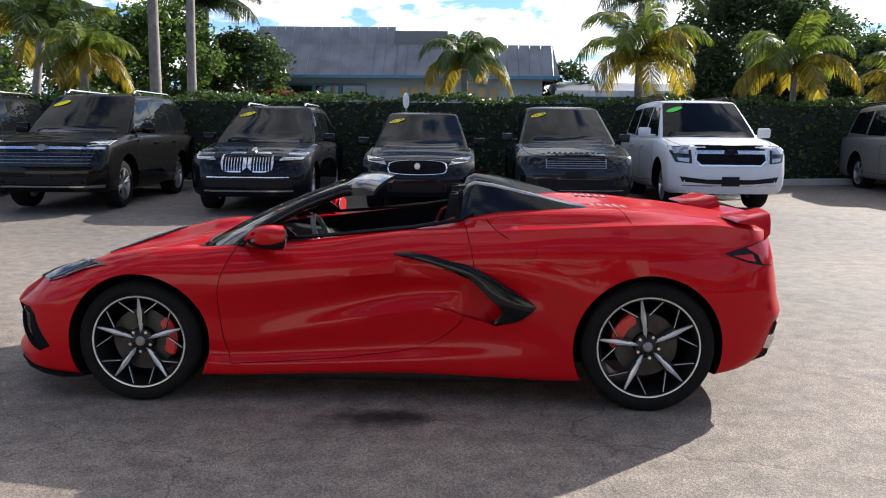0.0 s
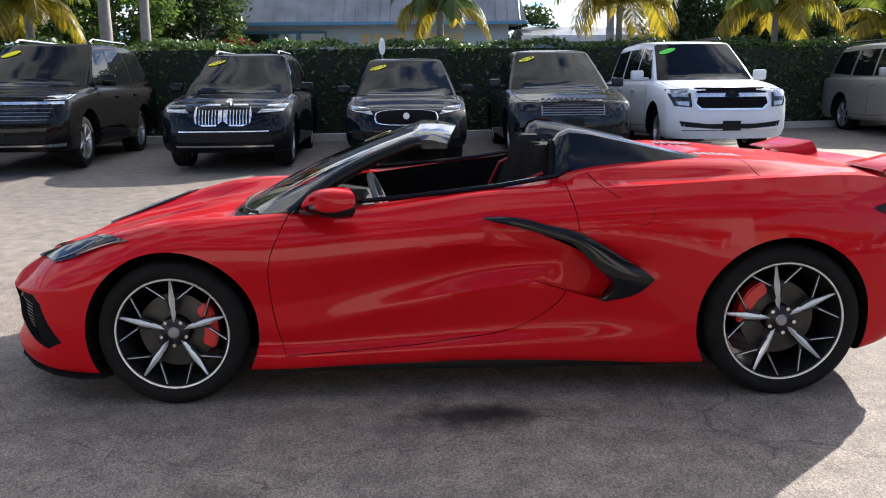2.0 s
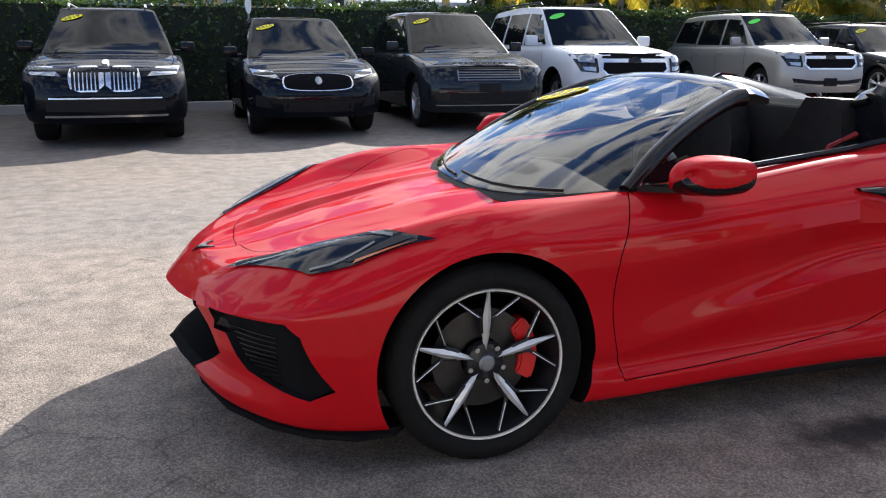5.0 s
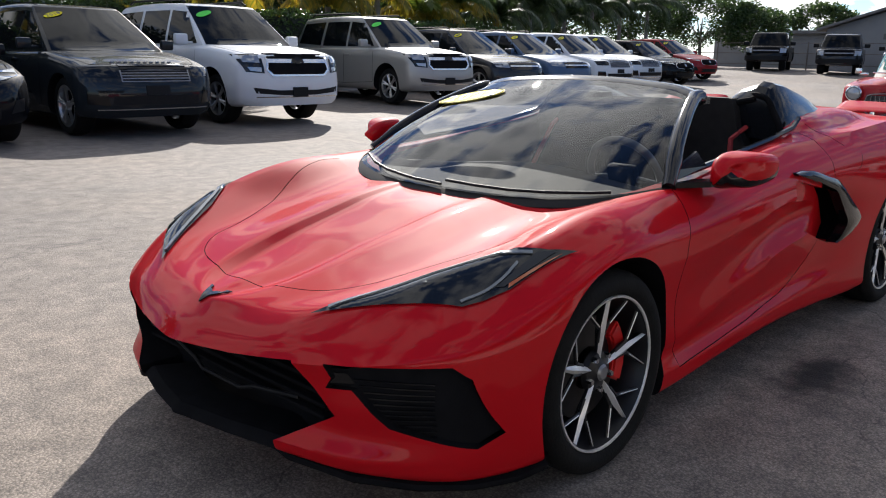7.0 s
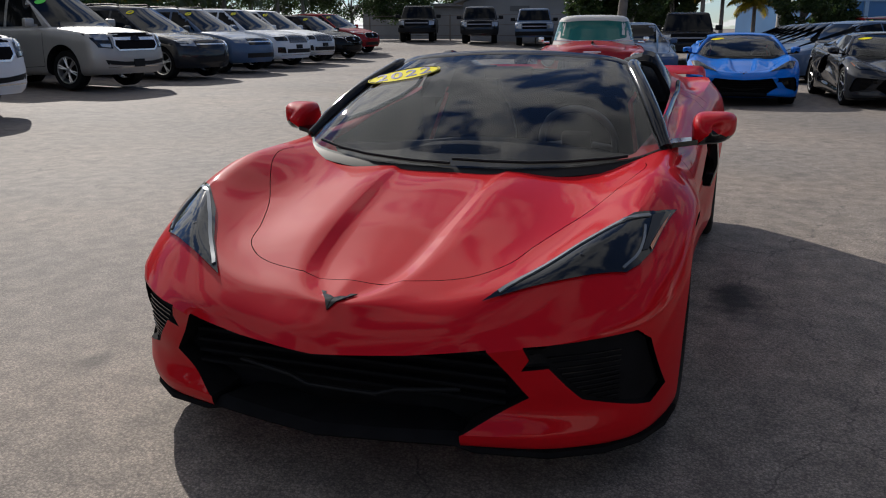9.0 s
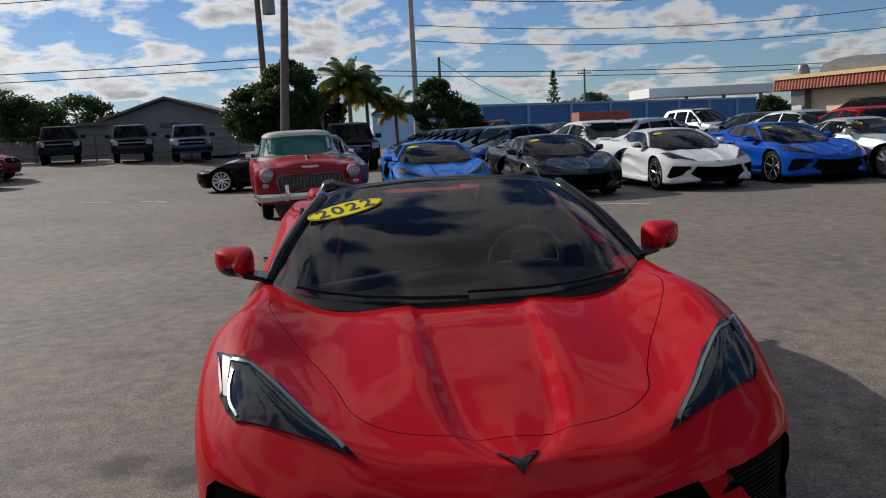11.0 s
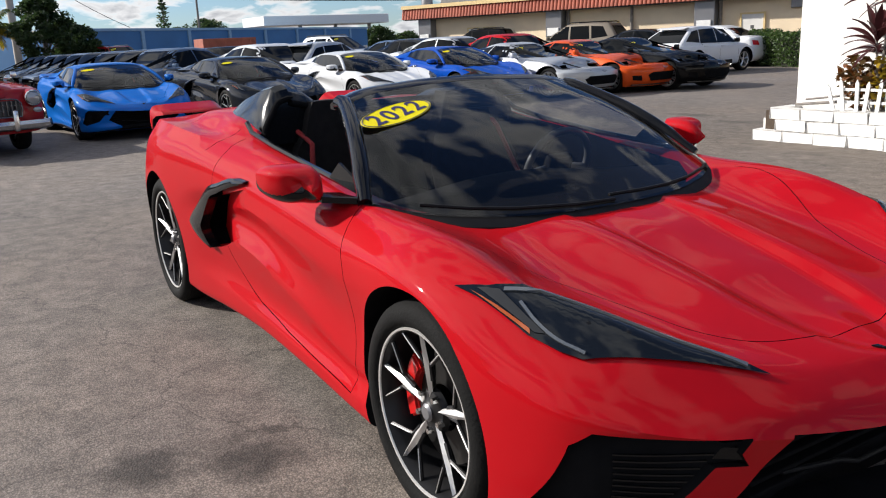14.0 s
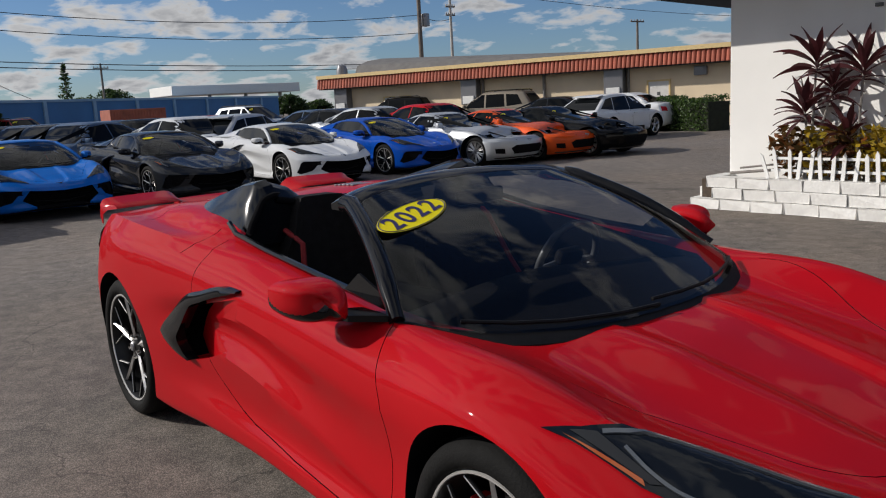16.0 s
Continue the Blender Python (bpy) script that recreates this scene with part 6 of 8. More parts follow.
def coupe(colour, label, rim_mat=None, bonnet=None):
    """A front-engined sports coupe with a long bonnet."""
    L, W, H = 4.5, 1.90, 1.24
    T = car_table(L, W, (.28, .42, .60, .86), (.62, .86), -1.36, [(-.62, .86, .8), (.15, 1.17, .66), (.55, 1.225, .66), (1.1, 1.14, .62), (1.75, 1.0, .66)], .95, corner=.42, sill=.15, round_nose=.16)
    win = [[(-.56, .90), (.06, 1.145), (.56, 1.175), (.66, .92)], [(.70, .92), (.60, 1.175), (1.0, 1.115), (1.38, .98)]]
    front = [("grille", [(-.46, .27), (.46, .27), (.56, .40), (.44, .46), (-.44, .46), (-.56, .40)], BLACK_MATT, .006), ("splitter", rect(-.80, .14, .80, .19), BLACK_GLOSS, .03), ("badge", [(-.09, .56), (0, .535), (.09, .56), (0, .575)], GREY_TRIM, .01)]
    lamps = [("head_lamp", [(.50, .60), (.80, .64), (.86, .74), (.70, .70)], LAMP_GLASS, .006), ("side_intake", [(.66, .28), (.84, .30), (.86, .40), (.70, .40)], BLACK_MATT, .006)]

    def extra(c, skin):
        mirrors(c, -.42, .90, .95, colour, .7)
        bm = cover(skin, [(-1.30, -.10), (-1.08, -.12), (-1.08, .12), (-1.30, .10)], (0, 0, 2), .06, .005, u=(1, 0, 0), v=(0, 1, 0), d=(0, 0, -1))
        part("bonnet_vent", bm, BLACK_SATIN, c)
        if bonnet:
            part("bonnet", cover(skin, rounded([(-2.02, -.52), (-1.6, -.70), (-.80, -.74), (-.80, .74), (-1.6, .70), (-2.02, .52)], 1), (0, 0, 2), .06, .004, u=(1, 0, 0), v=(0, 1, 0), d=(0, 0, -1)), bonnet, c, "silver bonnet", smooth=True)
        for s in (-1, 1):
            bm = cover(skin, [(-.92, .42), (-.70, .46), (-.62, .70), (-.78, .66)], (0, s * 1.5, 0), .05, .006, u=(1, 0, 0), v=(0, 0, 1), d=(0, -s, 0))
            part("fender_vent", bm, BLACK_MATT, c)
        bm = bmesh.new()
        box(bm, (1.98, -.75, .99), (2.20, .75, 1.03), .012)
        part("spoiler", bm, BLACK_GLOSS, c, smooth=True)
    return car("sports_coupe", label, T, colour, (-1.36, 1.34, .87, .335, .25, .28), win, [(-.80, .89), (.80, .89), (.60, 1.185), (-.60, 1.185)], front, lamps, extra, rim_mat=rim_mat, spokes=10, seams=[[(-.55, .30), (-.58, .84)], [(.62, .32), (.66, .90)]], sticker_at=(.42, 1.08, .12, STICKER, ""))


def sedan(colour, label):
    L, W, H = 4.85, 1.86, 1.45
    T = car_table(L, W, (.34, .52, .72, .96), (.76, .94), -1.48, [(-1.0, .95, .8), (-.25, 1.38, .70), (.35, 1.45, .71), (1.1, 1.36, .66), (1.75, 1.06, .78), (2.1, 1.04, .8)], 1.0, corner=.30, sill=.20, round_nose=.10)
    win = [[(-.86, .98), (-.24, 1.34), (.27, 1.395), (.29, .97)], [(.33, .97), (.31, 1.395), (.98, 1.335), (1.46, 1.03)]]
    front = [("grille", rect(-.42, .46, .42, .66), BLACK_GLOSS, .006), ("grille_bar", rect(-.44, .57, .44, .60), CHROME, .012)]
    lamps = [("head_lamp", [(.48, .62), (.82, .64), (.86, .75), (.56, .73)], LAMP_CLEAR, .006)]

    def extra(c, skin):
        mirrors(c, -.68, .90, 1.02, colour, .75)
    return car("sedan", label, T, colour, (-1.45, 1.40, .86, .33, .235, .22), win, [(-.82, .98), (.82, .98), (.655, 1.395), (-.655, 1.395)], front, lamps, extra, seams=[[(-.78, .35), (-.82, .95)], [(.30, .34), (.30, .97)]], spokes=7)


def pickup(colour, label, lift=.0):
    L, W, H = 5.7, 2.02, 1.92
    T = car_table(L, W, (.50, .72, .96, 1.18), (1.16, 1.22), -1.92, [(-1.50, 1.22, .8), (-.85, 1.84, .74), (-.2, 1.92, .75), (.75, 1.88, .73), (.95, 1.24, .9), (1.2, 1.22, .9), (2.6, 1.22, .9)], 1.2, corner=.16, sill=.38, round_nose=.03)
    win = [[(-1.15, 1.29), (-.82, 1.76), (-.30, 1.80), (-.28, 1.28)], [(-.20, 1.28), (-.22, 1.80), (.60, 1.79), (.70, 1.30)]]
    front = [("grille", rect(-.62, .84, .62, 1.12), BLACK_MATT, .006), ("grille_bar", rect(-.62, .95, .62, 1.0), GREY_TRIM, .018), ("bumper", rect(-.95, .52, .95, .72), BLACK_SATIN, .05)]
    lamps = [("head_lamp", [(.66, .86), (.94, .88), (.95, 1.08), (.66, 1.10)], LAMP_CLEAR, .006)]

    def extra(c, skin):
        mirrors(c, -1.1, .98, 1.34, BLACK_SATIN, 1.1)
    return car("pickup_truck", label, T, colour, (-1.85, 1.80, .90, .44, .27, .30), win, [(-.83, 1.28), (.83, 1.28), (.72, 1.80), (-.72, 1.80)], front, lamps, extra, rim_mat=RIM_BLACK, seams=[[(-1.25, .5), (-1.25, 1.16)], [(-.24, .5), (-.24, 1.2)]], category="truck", form=suv_form(L, W, H, (1.16, 1.22), 1.24, .42, (-1.55, -.95, .95, .80, .94, .80)))


def round_cabin(lower, cabin, belt, H):
    """Lower body with a domed cabin of rounded plan. cabin: x of the screen's foot and top, the rear's foot and top, half widths."""
    xc, xf, xr, xq, yb, yr = cabin
    bm, rows = bmesh.new(), []
    for f, s, z in ((0, 1, belt - .05), (.5, 1, None), (.85, 1, None), (1, 1, H - .17), (1, .975, H - .10), (1, .92, H - .055), (1, .80, H - .022), (1, .58, H - .004), (1, .28, H + .004)):
        z = belt - .05 + (H - .12 - belt) * f if z is None else z
        xa, xb, y = xc + (xf - xc) * f, xr + (xq - xr) * f, yb + (yr - yb) * f
        cx, hx, ring = (xa + xb) / 2, (xb - xa) / 2 * s, []
        for k in range(48):
            c, q = math.cos(k * math.tau / 48), math.sin(k * math.tau / 48)
            ring.append((cx + hx * math.copysign(abs(c) ** .52, c), y * s * math.copysign(abs(q) ** .52, q), z))
        rows.append(ring)
    loft(bm, rows)
    return lower, bm


def classic_sedan():
    """A rounded-nose American two-tone saloon of the fifties."""
    IVORY = paint("ivory_roof_paint", (0.48, 0.465, 0.42))
    GRILLE = mat("dark_grille", (0.05, 0.05, 0.05), .4, .6)
    L, W, H = 4.95, 1.88, 1.57
    T = car_table(L, W, (.40, .60, .84, 1.02), (.98, 1.05), -1.55, [(-.95, 1.06, .8), (-.45, 1.46, .70), (.2, 1.54, .71), (.95, 1.46, .66), (1.45, 1.08, .82), (2.2, 1.0, .8)], 1.0, corner=.14, sill=.28, round_nose=.03)
    win = [[(-.55, 1.09), (-.38, 1.44), (.10, 1.46), (.10, 1.08)], [(.18, 1.08), (.18, 1.46), (.86, 1.44), (1.10, 1.09)]]

    def extra(c, skin):
        for s in (-1, 1):
            # hooded round head lamps
            lamp = new("head_lamp")
            lamp.parent = c
            lamp.matrix_local = Matrix.Translation((-2.50, s * .73, .81)) @ Matrix.Diagonal((1, .84, .84, 1))
            bm = bmesh.new()
            lathe(bm, [(.0, 0), (.06, .006), (.10, .02), (.112, .045)], 28)
            bmesh.ops.transform(bm, matrix=Matrix.Rotation(radians(-90), 4, "Z"), verts=bm.verts)
            part("lamp_lens", bm, LAMP_CLEAR, lamp, "round glass lens", smooth=True)
            bm = bmesh.new()
            lathe(bm, [(.105, .03), (.118, .015), (.135, .03), (.15, .12), (.16, .40)], 28)
            bmesh.ops.transform(bm, matrix=Matrix.Rotation(radians(-90), 4, "Z"), verts=bm.verts)
            for f in bm.faces:
                f.material_index = 0 if f.calc_center_median().x < .05 else 1
            part("lamp_bezel", bm, [CHROME, CLASSIC_RED], lamp, "chrome bezel in a red hood", smooth=True)
            bm = bmesh.new()
            bmesh.ops.create_uvsphere(bm, u_segments=16, v_segments=10, radius=.05, matrix=Matrix.Translation((-2.49, s * .76, .64)) @ Matrix.Diagonal((.6, 1.2, .8, 1)))
            part("park_lamp", bm, LAMP_CLEAR, c, smooth=True)
            bm = bmesh.new()
            box(bm, (-2.66, s * .42 - .04, .36), (-2.55, s * .42 + .04, .66), .03)
            part("bumper_guard", bm, CHROME, c, smooth=True)
        # raised bonnet between the wings
        bm, rows = bmesh.new(), []
        for x, w, h in ((-2.47, .30, -.05), (-2.43, .42, .02), (-2.34, .50, .055), (-2.1, .54, .075), (-1.7, .56, .085), (-1.3, .58, .085), (-.98, .58, .075)):
            z = .955 + .075 * (x + 2.47) / 1.5
            rows.append([(x, y * w, z + h - .075 * abs(y) ** 2.6) for y in np.linspace(-1, 1, 15)] + [(x, w, z - .12), (x, -w, z - .12)])
        loft(bm, rows)
        part("bonnet", bm, CLASSIC_RED, c, "raised red bonnet", smooth=True, sharp=50)
        bm = bmesh.new()
        loft(bm, [[(x, y, .37), (x - .05, y, .395), (x - .06, y, .45), (x - .02, y, .50), (x + .04, y, .50), (x + .04, y, .37)] for x, y in ((-2.32, -.97), (-2.46, -.90), (-2.54, -.6), (-2.57, 0), (-2.54, .6), (-2.46, .90), (-2.32, .97))])
        part("front_bumper", bm, CHROME, c, "chrome front bumper", smooth=True)
        for q in range(17):
            bm = bmesh.new()
            y = -.48 + q * .06
            box(bm, (-2.505, y - .006, .58), (-2.47, y + .006, .78), .004)
            part("grille_slat", bm, DARK_CHROME, c)
        for q in range(2):
            bm = bmesh.new()
            box(bm, (-2.505, -.52, .645 + q * .07), (-2.475, .52, .653 + q * .07), .003)
            part("grille_slat", bm, DARK_CHROME, c)
        bm = bmesh.new()
        pts = smoothed([(-2.50, -.54, .56), (-2.50, -.555, .67), (-2.49, -.535, .785), (-2.50, -.50, .795), (-2.50, 0, .80), (-2.50, .50, .795), (-2.49, .535, .785), (-2.50, .555, .67), (-2.50, .54, .56), (-2.50, 0, .555), (-2.50, -.54, .56)], 3)
        tube(bm, pts, .011, 6, caps=False)
        part("grille_frame", bm, DARK_CHROME, c, smooth=True)
        bm = bmesh.new()
        box(bm, (-2.50, -.15, .915), (-2.47, .15, .945), .01)
        box(bm, (-2.49, -.10, .905), (-2.46, .10, .918), .004)
        part("badge", bm, CHROME, c)
        bm = bmesh.new()
        tube(bm, [(-2.1, 0, 1.06), (-2.25, 0, 1.085), (-1.9, 0, 1.09), (-1.5, 0, 1.10)], [.02, .025, .015, .008], 8)
        part("hood_ornament", bm, CHROME, c, smooth=True)
        bm = bmesh.new()
        tube(bm, [(-.84, -.72, 1.10), (-.93, -.4, 1.095), (-.95, 0, 1.095), (-.93, .4, 1.095), (-.84, .72, 1.10)], .012, 6)
        part("screen_trim", bm, CHROME, c, smooth=True)
        mirrors(c, -.62, .90, 1.12, CHROME, .5)
    front = [("grille", [(-.54, .56), (.54, .56), (.555, .67), (.535, .785), (-.535, .785), (-.555, .67)], GRILLE, .004), ("apron", [(-.88, .27), (.88, .27), (.90, .45), (-.90, .45)], BLACK_MATT, .004)]
    return car("classic_car", "red fifties saloon with an ivory roof and chrome bumper", T, CLASSIC_RED, (-1.45, 1.47, .80, .34, .22, .19), win, rounded([(-.70, 1.10), (.70, 1.10), (.66, 1.36), (.54, 1.46), (-.54, 1.46), (-.66, 1.36)], 1), front, [], extra, rim_mat=CHROME, spokes=8, glass_mat=CAR_GLASS_GREEN, top=IVORY, form=round_cabin(suv_form(L, W, H, (.955, 1.03), 1.03, .30, (-.86, -.46, 1.62, 1.10, .84, .75), 1.25, .35)[0], (-.98, -.50, 1.72, 1.12, .80, .69), 1.05, H), seams=[[(-.62, .40), (-.66, 1.0)], [(.14, .40), (.14, 1.0)]])


def park(ob, x, y, heading):
    """Stands a vehicle with its middle at x, y; heading: degrees by which its nose turns from -x, anticlockwise."""
    ob.matrix_world = pose(x, y, rise(x, y), 0, 0, heading)
    return ob


def park_nose(ob, nx, ny, heading, half):
    """Stands a vehicle by the middle of its nose."""
    a = radians(heading)
    return park(ob, nx + half * math.cos(a), ny + half * math.sin(a), heading)


def again(ob, nx, ny, heading, half, swap=None, label="", group=""):
    c = copy_thing(ob, Matrix())
    park_nose(c, nx, ny, heading, half)
    if swap:
        recolour(c, swap)
    return tagged(c, label, "", group)


# the north row, noses to the south
white_suv = park_nose(tahoe(WHITE_PAINT, "white full-size SUV with a black and chrome grille"), 4.88, 9.1, 90, 2.59)
again(white_suv, 10.5, 11.0, 87, 2.59, {WHITE_PAINT: SILVER_PAINT}, "silver full-size SUV parked before the hedge")
black_suv = park_nose(tahoe(BLACK_PAINT, "black full-size SUV with chrome grille bars", "bars"), -6.5, 7.9, 92, 2.59)
again(black_suv, -9.7, 8.3, 92, 2.59, {BLACK_PAINT: NAVY_PAINT}, "dark full-size SUV at the end of the row")
park_nose(crossover(NAVY_PAINT, "dark blue SUV with a chrome twin grille", "kidney", 5.1, 2.0, 1.82), -3.2, 8.05, 92, 2.55)
oval_suv = park_nose(crossover(NAVY_PAINT, "dark SUV with an oval mesh grille", "oval", 4.75, 1.95, 1.72), -.46, 8.4, 91, 2.38)
mesh_suv = park_nose(crossover(GREY_PAINT, "dark grey SUV with a silver mesh grille", "mesh", 5.0, 2.02, 1.86), 2.2, 8.75, 90, 2.5)
plain_suv = park_nose(crossover(CHARCOAL_PAINT, "charcoal SUV parked in the row", "plain", 4.95, 1.98, 1.82), 14.1, 11.6, 86, 2.48)
again(plain_suv, 17.2, 12.1, 86, 2.48, {CHARCOAL_PAINT: STEEL_PAINT}, "dark blue SUV parked in the row")
again(mesh_suv, 20.3, 12.6, 85, 2.5, {GREY_PAINT: WHITE_PAINT}, "white SUV with a mesh grille")
again(mesh_suv, 23.1, 13.1, 85, 2.5, {GREY_PAINT: LIGHT_SILVER_PAINT}, "pale silver SUV with a mesh grille")
again(oval_suv, 26.6, 13.6, 80, 2.38, {NAVY_PAINT: BLACK_PAINT}, "black people carrier parked in the row")
again(oval_suv, 30.2, 14.4, 80, 2.38, {NAVY_PAINT: DARK_RED_PAINT}, "dark red crossover at the row's end")

# sports cars east of the show car, noses to the west
park_nose(classic_sedan(), 9.95, 1.33, 9, 2.5)
C8 = [(10.85, -1.10, 3, BLUE_PAINT, "bright blue mid-engined sports car"), (10.9, -3.72, 6, CHARCOAL_PAINT, "charcoal mid-engined sports car"), (11.05, -6.4, 6, WHITE_PAINT, "white mid-engined sports car"), (11.15, -8.9, 7, DEEP_BLUE_PAINT, "deep blue mid-engined sports car")]
hard_top = None
for x, y, h, m, lab in C8:
    if hard_top is None:
        hard_top = park_nose(sports_car(m, lab, True), x, y, h, 2.33)
        tagged(hard_top, lab, "car", "sports cars in the row")
        recolour(hard_top, {CALIPER: BLACK_SATIN})
    else:
        again(hard_top, x, y, h, 2.33, {C8[0][3]: m}, lab, "sports cars in the row")
gt = park_nose(coupe(LIGHT_SILVER_PAINT, "silver sports coupe parked in the row"), 10.65, -10.95, 9, 2.25)
again(gt, 10.45, -12.65, 10, 2.25, {LIGHT_SILVER_PAINT: ORANGE_PAINT}, "orange sports coupe with black bonnet vent", "sports cars in the row")
again(gt, 9.97, -13.95, 10, 2.25, {LIGHT_SILVER_PAINT: BLACK_PAINT}, "black sports coupe with red trim", "sports cars in the row")

# rows of used cars behind
random.seed(4)
lot = park_nose(sedan(STEEL_PAINT, "steel blue saloon in a tight row"), 15.6, 1.2, 12, 2.42)
park_nose(coupe(BLACK_PAINT, "black sports coupe with a silver bonnet behind the classic car", CHROME, LIGHT_SILVER_PAINT), 20.15, 5.2, 262, 2.25)
WORDS = {STEEL_PAINT: "steel blue", GREY_PAINT: "dark grey", CHARCOAL_PAINT: "charcoal", LIGHT_SILVER_PAINT: "silver", WHITE_PAINT: "white", NAVY_PAINT: "navy", DARK_RED_PAINT: "dark red", BEIGE_PAINT: "beige", DEEP_BLUE_PAINT: "deep blue", BLACK_PAINT: "black"}


def used(x, y, turn, m, high=False):
    c = copy_thing(plain_suv if high else lot, Matrix())
    park(c, x, y, turn + random.uniform(-2, 2))
    recolour(c, {CHARCOAL_PAINT: m} if high else {STEEL_PAINT: m})
    tagged(c, WORDS[m] + (" SUV" if high else " saloon") + " among the used cars", "car", "used cars")


# a tight slanting row of dark saloons that runs away eastward, noses to the north-west
for k, m in enumerate((STEEL_PAINT, CHARCOAL_PAINT, STEEL_PAINT, NAVY_PAINT, STEEL_PAINT, GREY_PAINT, STEEL_PAINT, NAVY_PAINT, CHARCOAL_PAINT)):
    used(19.4 + k * 2.7, -3.6 + k * .06, -58, m)
# pale and dark cars behind the sports cars
used(17.6, -5.9, 14, WHITE_PAINT)
used(18.6, -12.3, 18, LIGHT_SILVER_PAINT)
used(23.6, -6.9, 20, NAVY_PAINT)
used(22.8, -12.9, 196, CHARCOAL_PAINT)
used(26.0, -9.6, 196, DARK_RED_PAINT)
used(30.6, -8.0, 20, STEEL_PAINT)
used(28.4, -15.8, 16, STEEL_PAINT)
used(35.5, -16.2, 16, LIGHT_SILVER_PAINT, True)
used(31.6, -12.2, 196, GREY_PAINT)
used(37.2, -11.4, 14, CHARCOAL_PAINT)
used(36.2, -7.6, 194, STEEL_PAINT)
used(41.6, -9.2, 14, DARK_RED_PAINT)
used(42.8, -13.4, 194, NAVY_PAINT)
used(45.4, -7.6, 14, DARK_RED_PAINT, True)
used(46.5, -18.2, 194, GREY_PAINT)

# pickups before the grey house
truck = park_nose(pickup(BLACK_PAINT, "black pickup truck facing the lot"), 38.0, 15.4, 18, 2.85)
again(truck, 38.0, 11.9, 16, 2.85, {BLACK_PAINT: CHARCOAL_PAINT}, "charcoal pickup truck facing the lot")
again(truck, 38.5, 9.1, 14, 2.85, {BLACK_PAINT: STEEL_PAINT}, "blue-grey pickup truck facing the lot")
again(truck, 27.8, .8, 6, 2.85, {BLACK_PAINT: BLACK_PAINT}, "black pickup truck standing among the used cars")

# ---------------------------------------------------------------- plants
def leaf_mat(name, a, b, through=0.35):
    """Leaves that let light through, with a tint of their own each."""
    m = bpy.data.materials.new(name)
    m.use_nodes = True
    n, l = m.node_tree.nodes, m.node_tree.links
    p = n["Principled BSDF"]
    out = n["Material Output"]
    geo, mx, tr, ms = n.new("ShaderNodeNewGeometry"), n.new("ShaderNodeMix"), n.new("ShaderNodeBsdfTranslucent"), n.new("ShaderNodeMixShader")
    mx.data_type = "RGBA"
    mx.inputs[6].default_value, mx.inputs[7].default_value = (*a, 1), (*b, 1)
    l.new(geo.outputs["Random Per Island"], mx.inputs[0])
    l.new(mx.outputs[2], p.inputs["Base Color"])
    l.new(mx.outputs[2], tr.inputs[0])
    p.inputs["Roughness"].default_value = 0.45
    ms.inputs[0].default_value = through
    l.new(p.outputs[0], ms.inputs[1]); l.new(tr.outputs[0], ms.inputs[2]); l.new(ms.outputs[0], out.inputs[0])
    return m


HEDGE_LEAF = leaf_mat("hedge_leaf", (0.028, 0.060, 0.014), (0.080, 0.136, 0.028))
TREE_LEAF = leaf_mat("broad_leaf", (0.022, 0.046, 0.013), (0.062, 0.100, 0.028), .5)
BRIGHT_LEAF = leaf_mat("bright_leaf", (0.044, 0.092, 0.018), (0.120, 0.190, 0.034), .6)
PALM_YELLOW = leaf_mat("yellow_palm_leaf", (0.110, 0.130, 0.014), (0.380, 0.250, 0.022), .6)
PALM_LIME = leaf_mat("lime_palm_leaf", (0.060, 0.105, 0.016), (0.200, 0.235, 0.028), .55)
PALM_GREEN = leaf_mat("green_palm_leaf", (0.040, 0.080, 0.018), (0.112, 0.152, 0.032), .45)
PALM_DARK = leaf_mat("dark_palm_leaf", (0.020, 0.040, 0.013), (0.060, 0.088, 0.024), .4)
TI_LEAF = leaf_mat("dark_red_leaf", (0.045, 0.009, 0.013), (0.11, 0.028, 0.03), .35)
CROTON = leaf_mat("croton_leaf", (0.19, 0.062, 0.012), (0.060, 0.050, 0.014), .35)
CROTON_Y = leaf_mat("yellow_croton_leaf", (0.440, 0.288, 0.016), (0.320, 0.240, 0.024), .4)
BARK = mat("grey_palm_bark", (0.23, 0.21, 0.19), 0.85, vary=0.3, scale=6, bump=0.6, bump_scale=18)
# near-black: the shade inside a hedge is put into this colour
DARK_CORE = mat("hedge_inner_shade", (0.016, 0.020, 0.010), 0.9, vary=0.4, scale=9)
WOOD_POLE = mat("weathered_pole_wood", (0.16, 0.135, 0.115), 0.85, vary=0.25, scale=3, bump=0.3, bump_scale=40)
CONCRETE = mat("pale_concrete", (0.42, 0.40, 0.37), 0.85, vary=0.15, scale=2, bump=0.2, bump_scale=50)


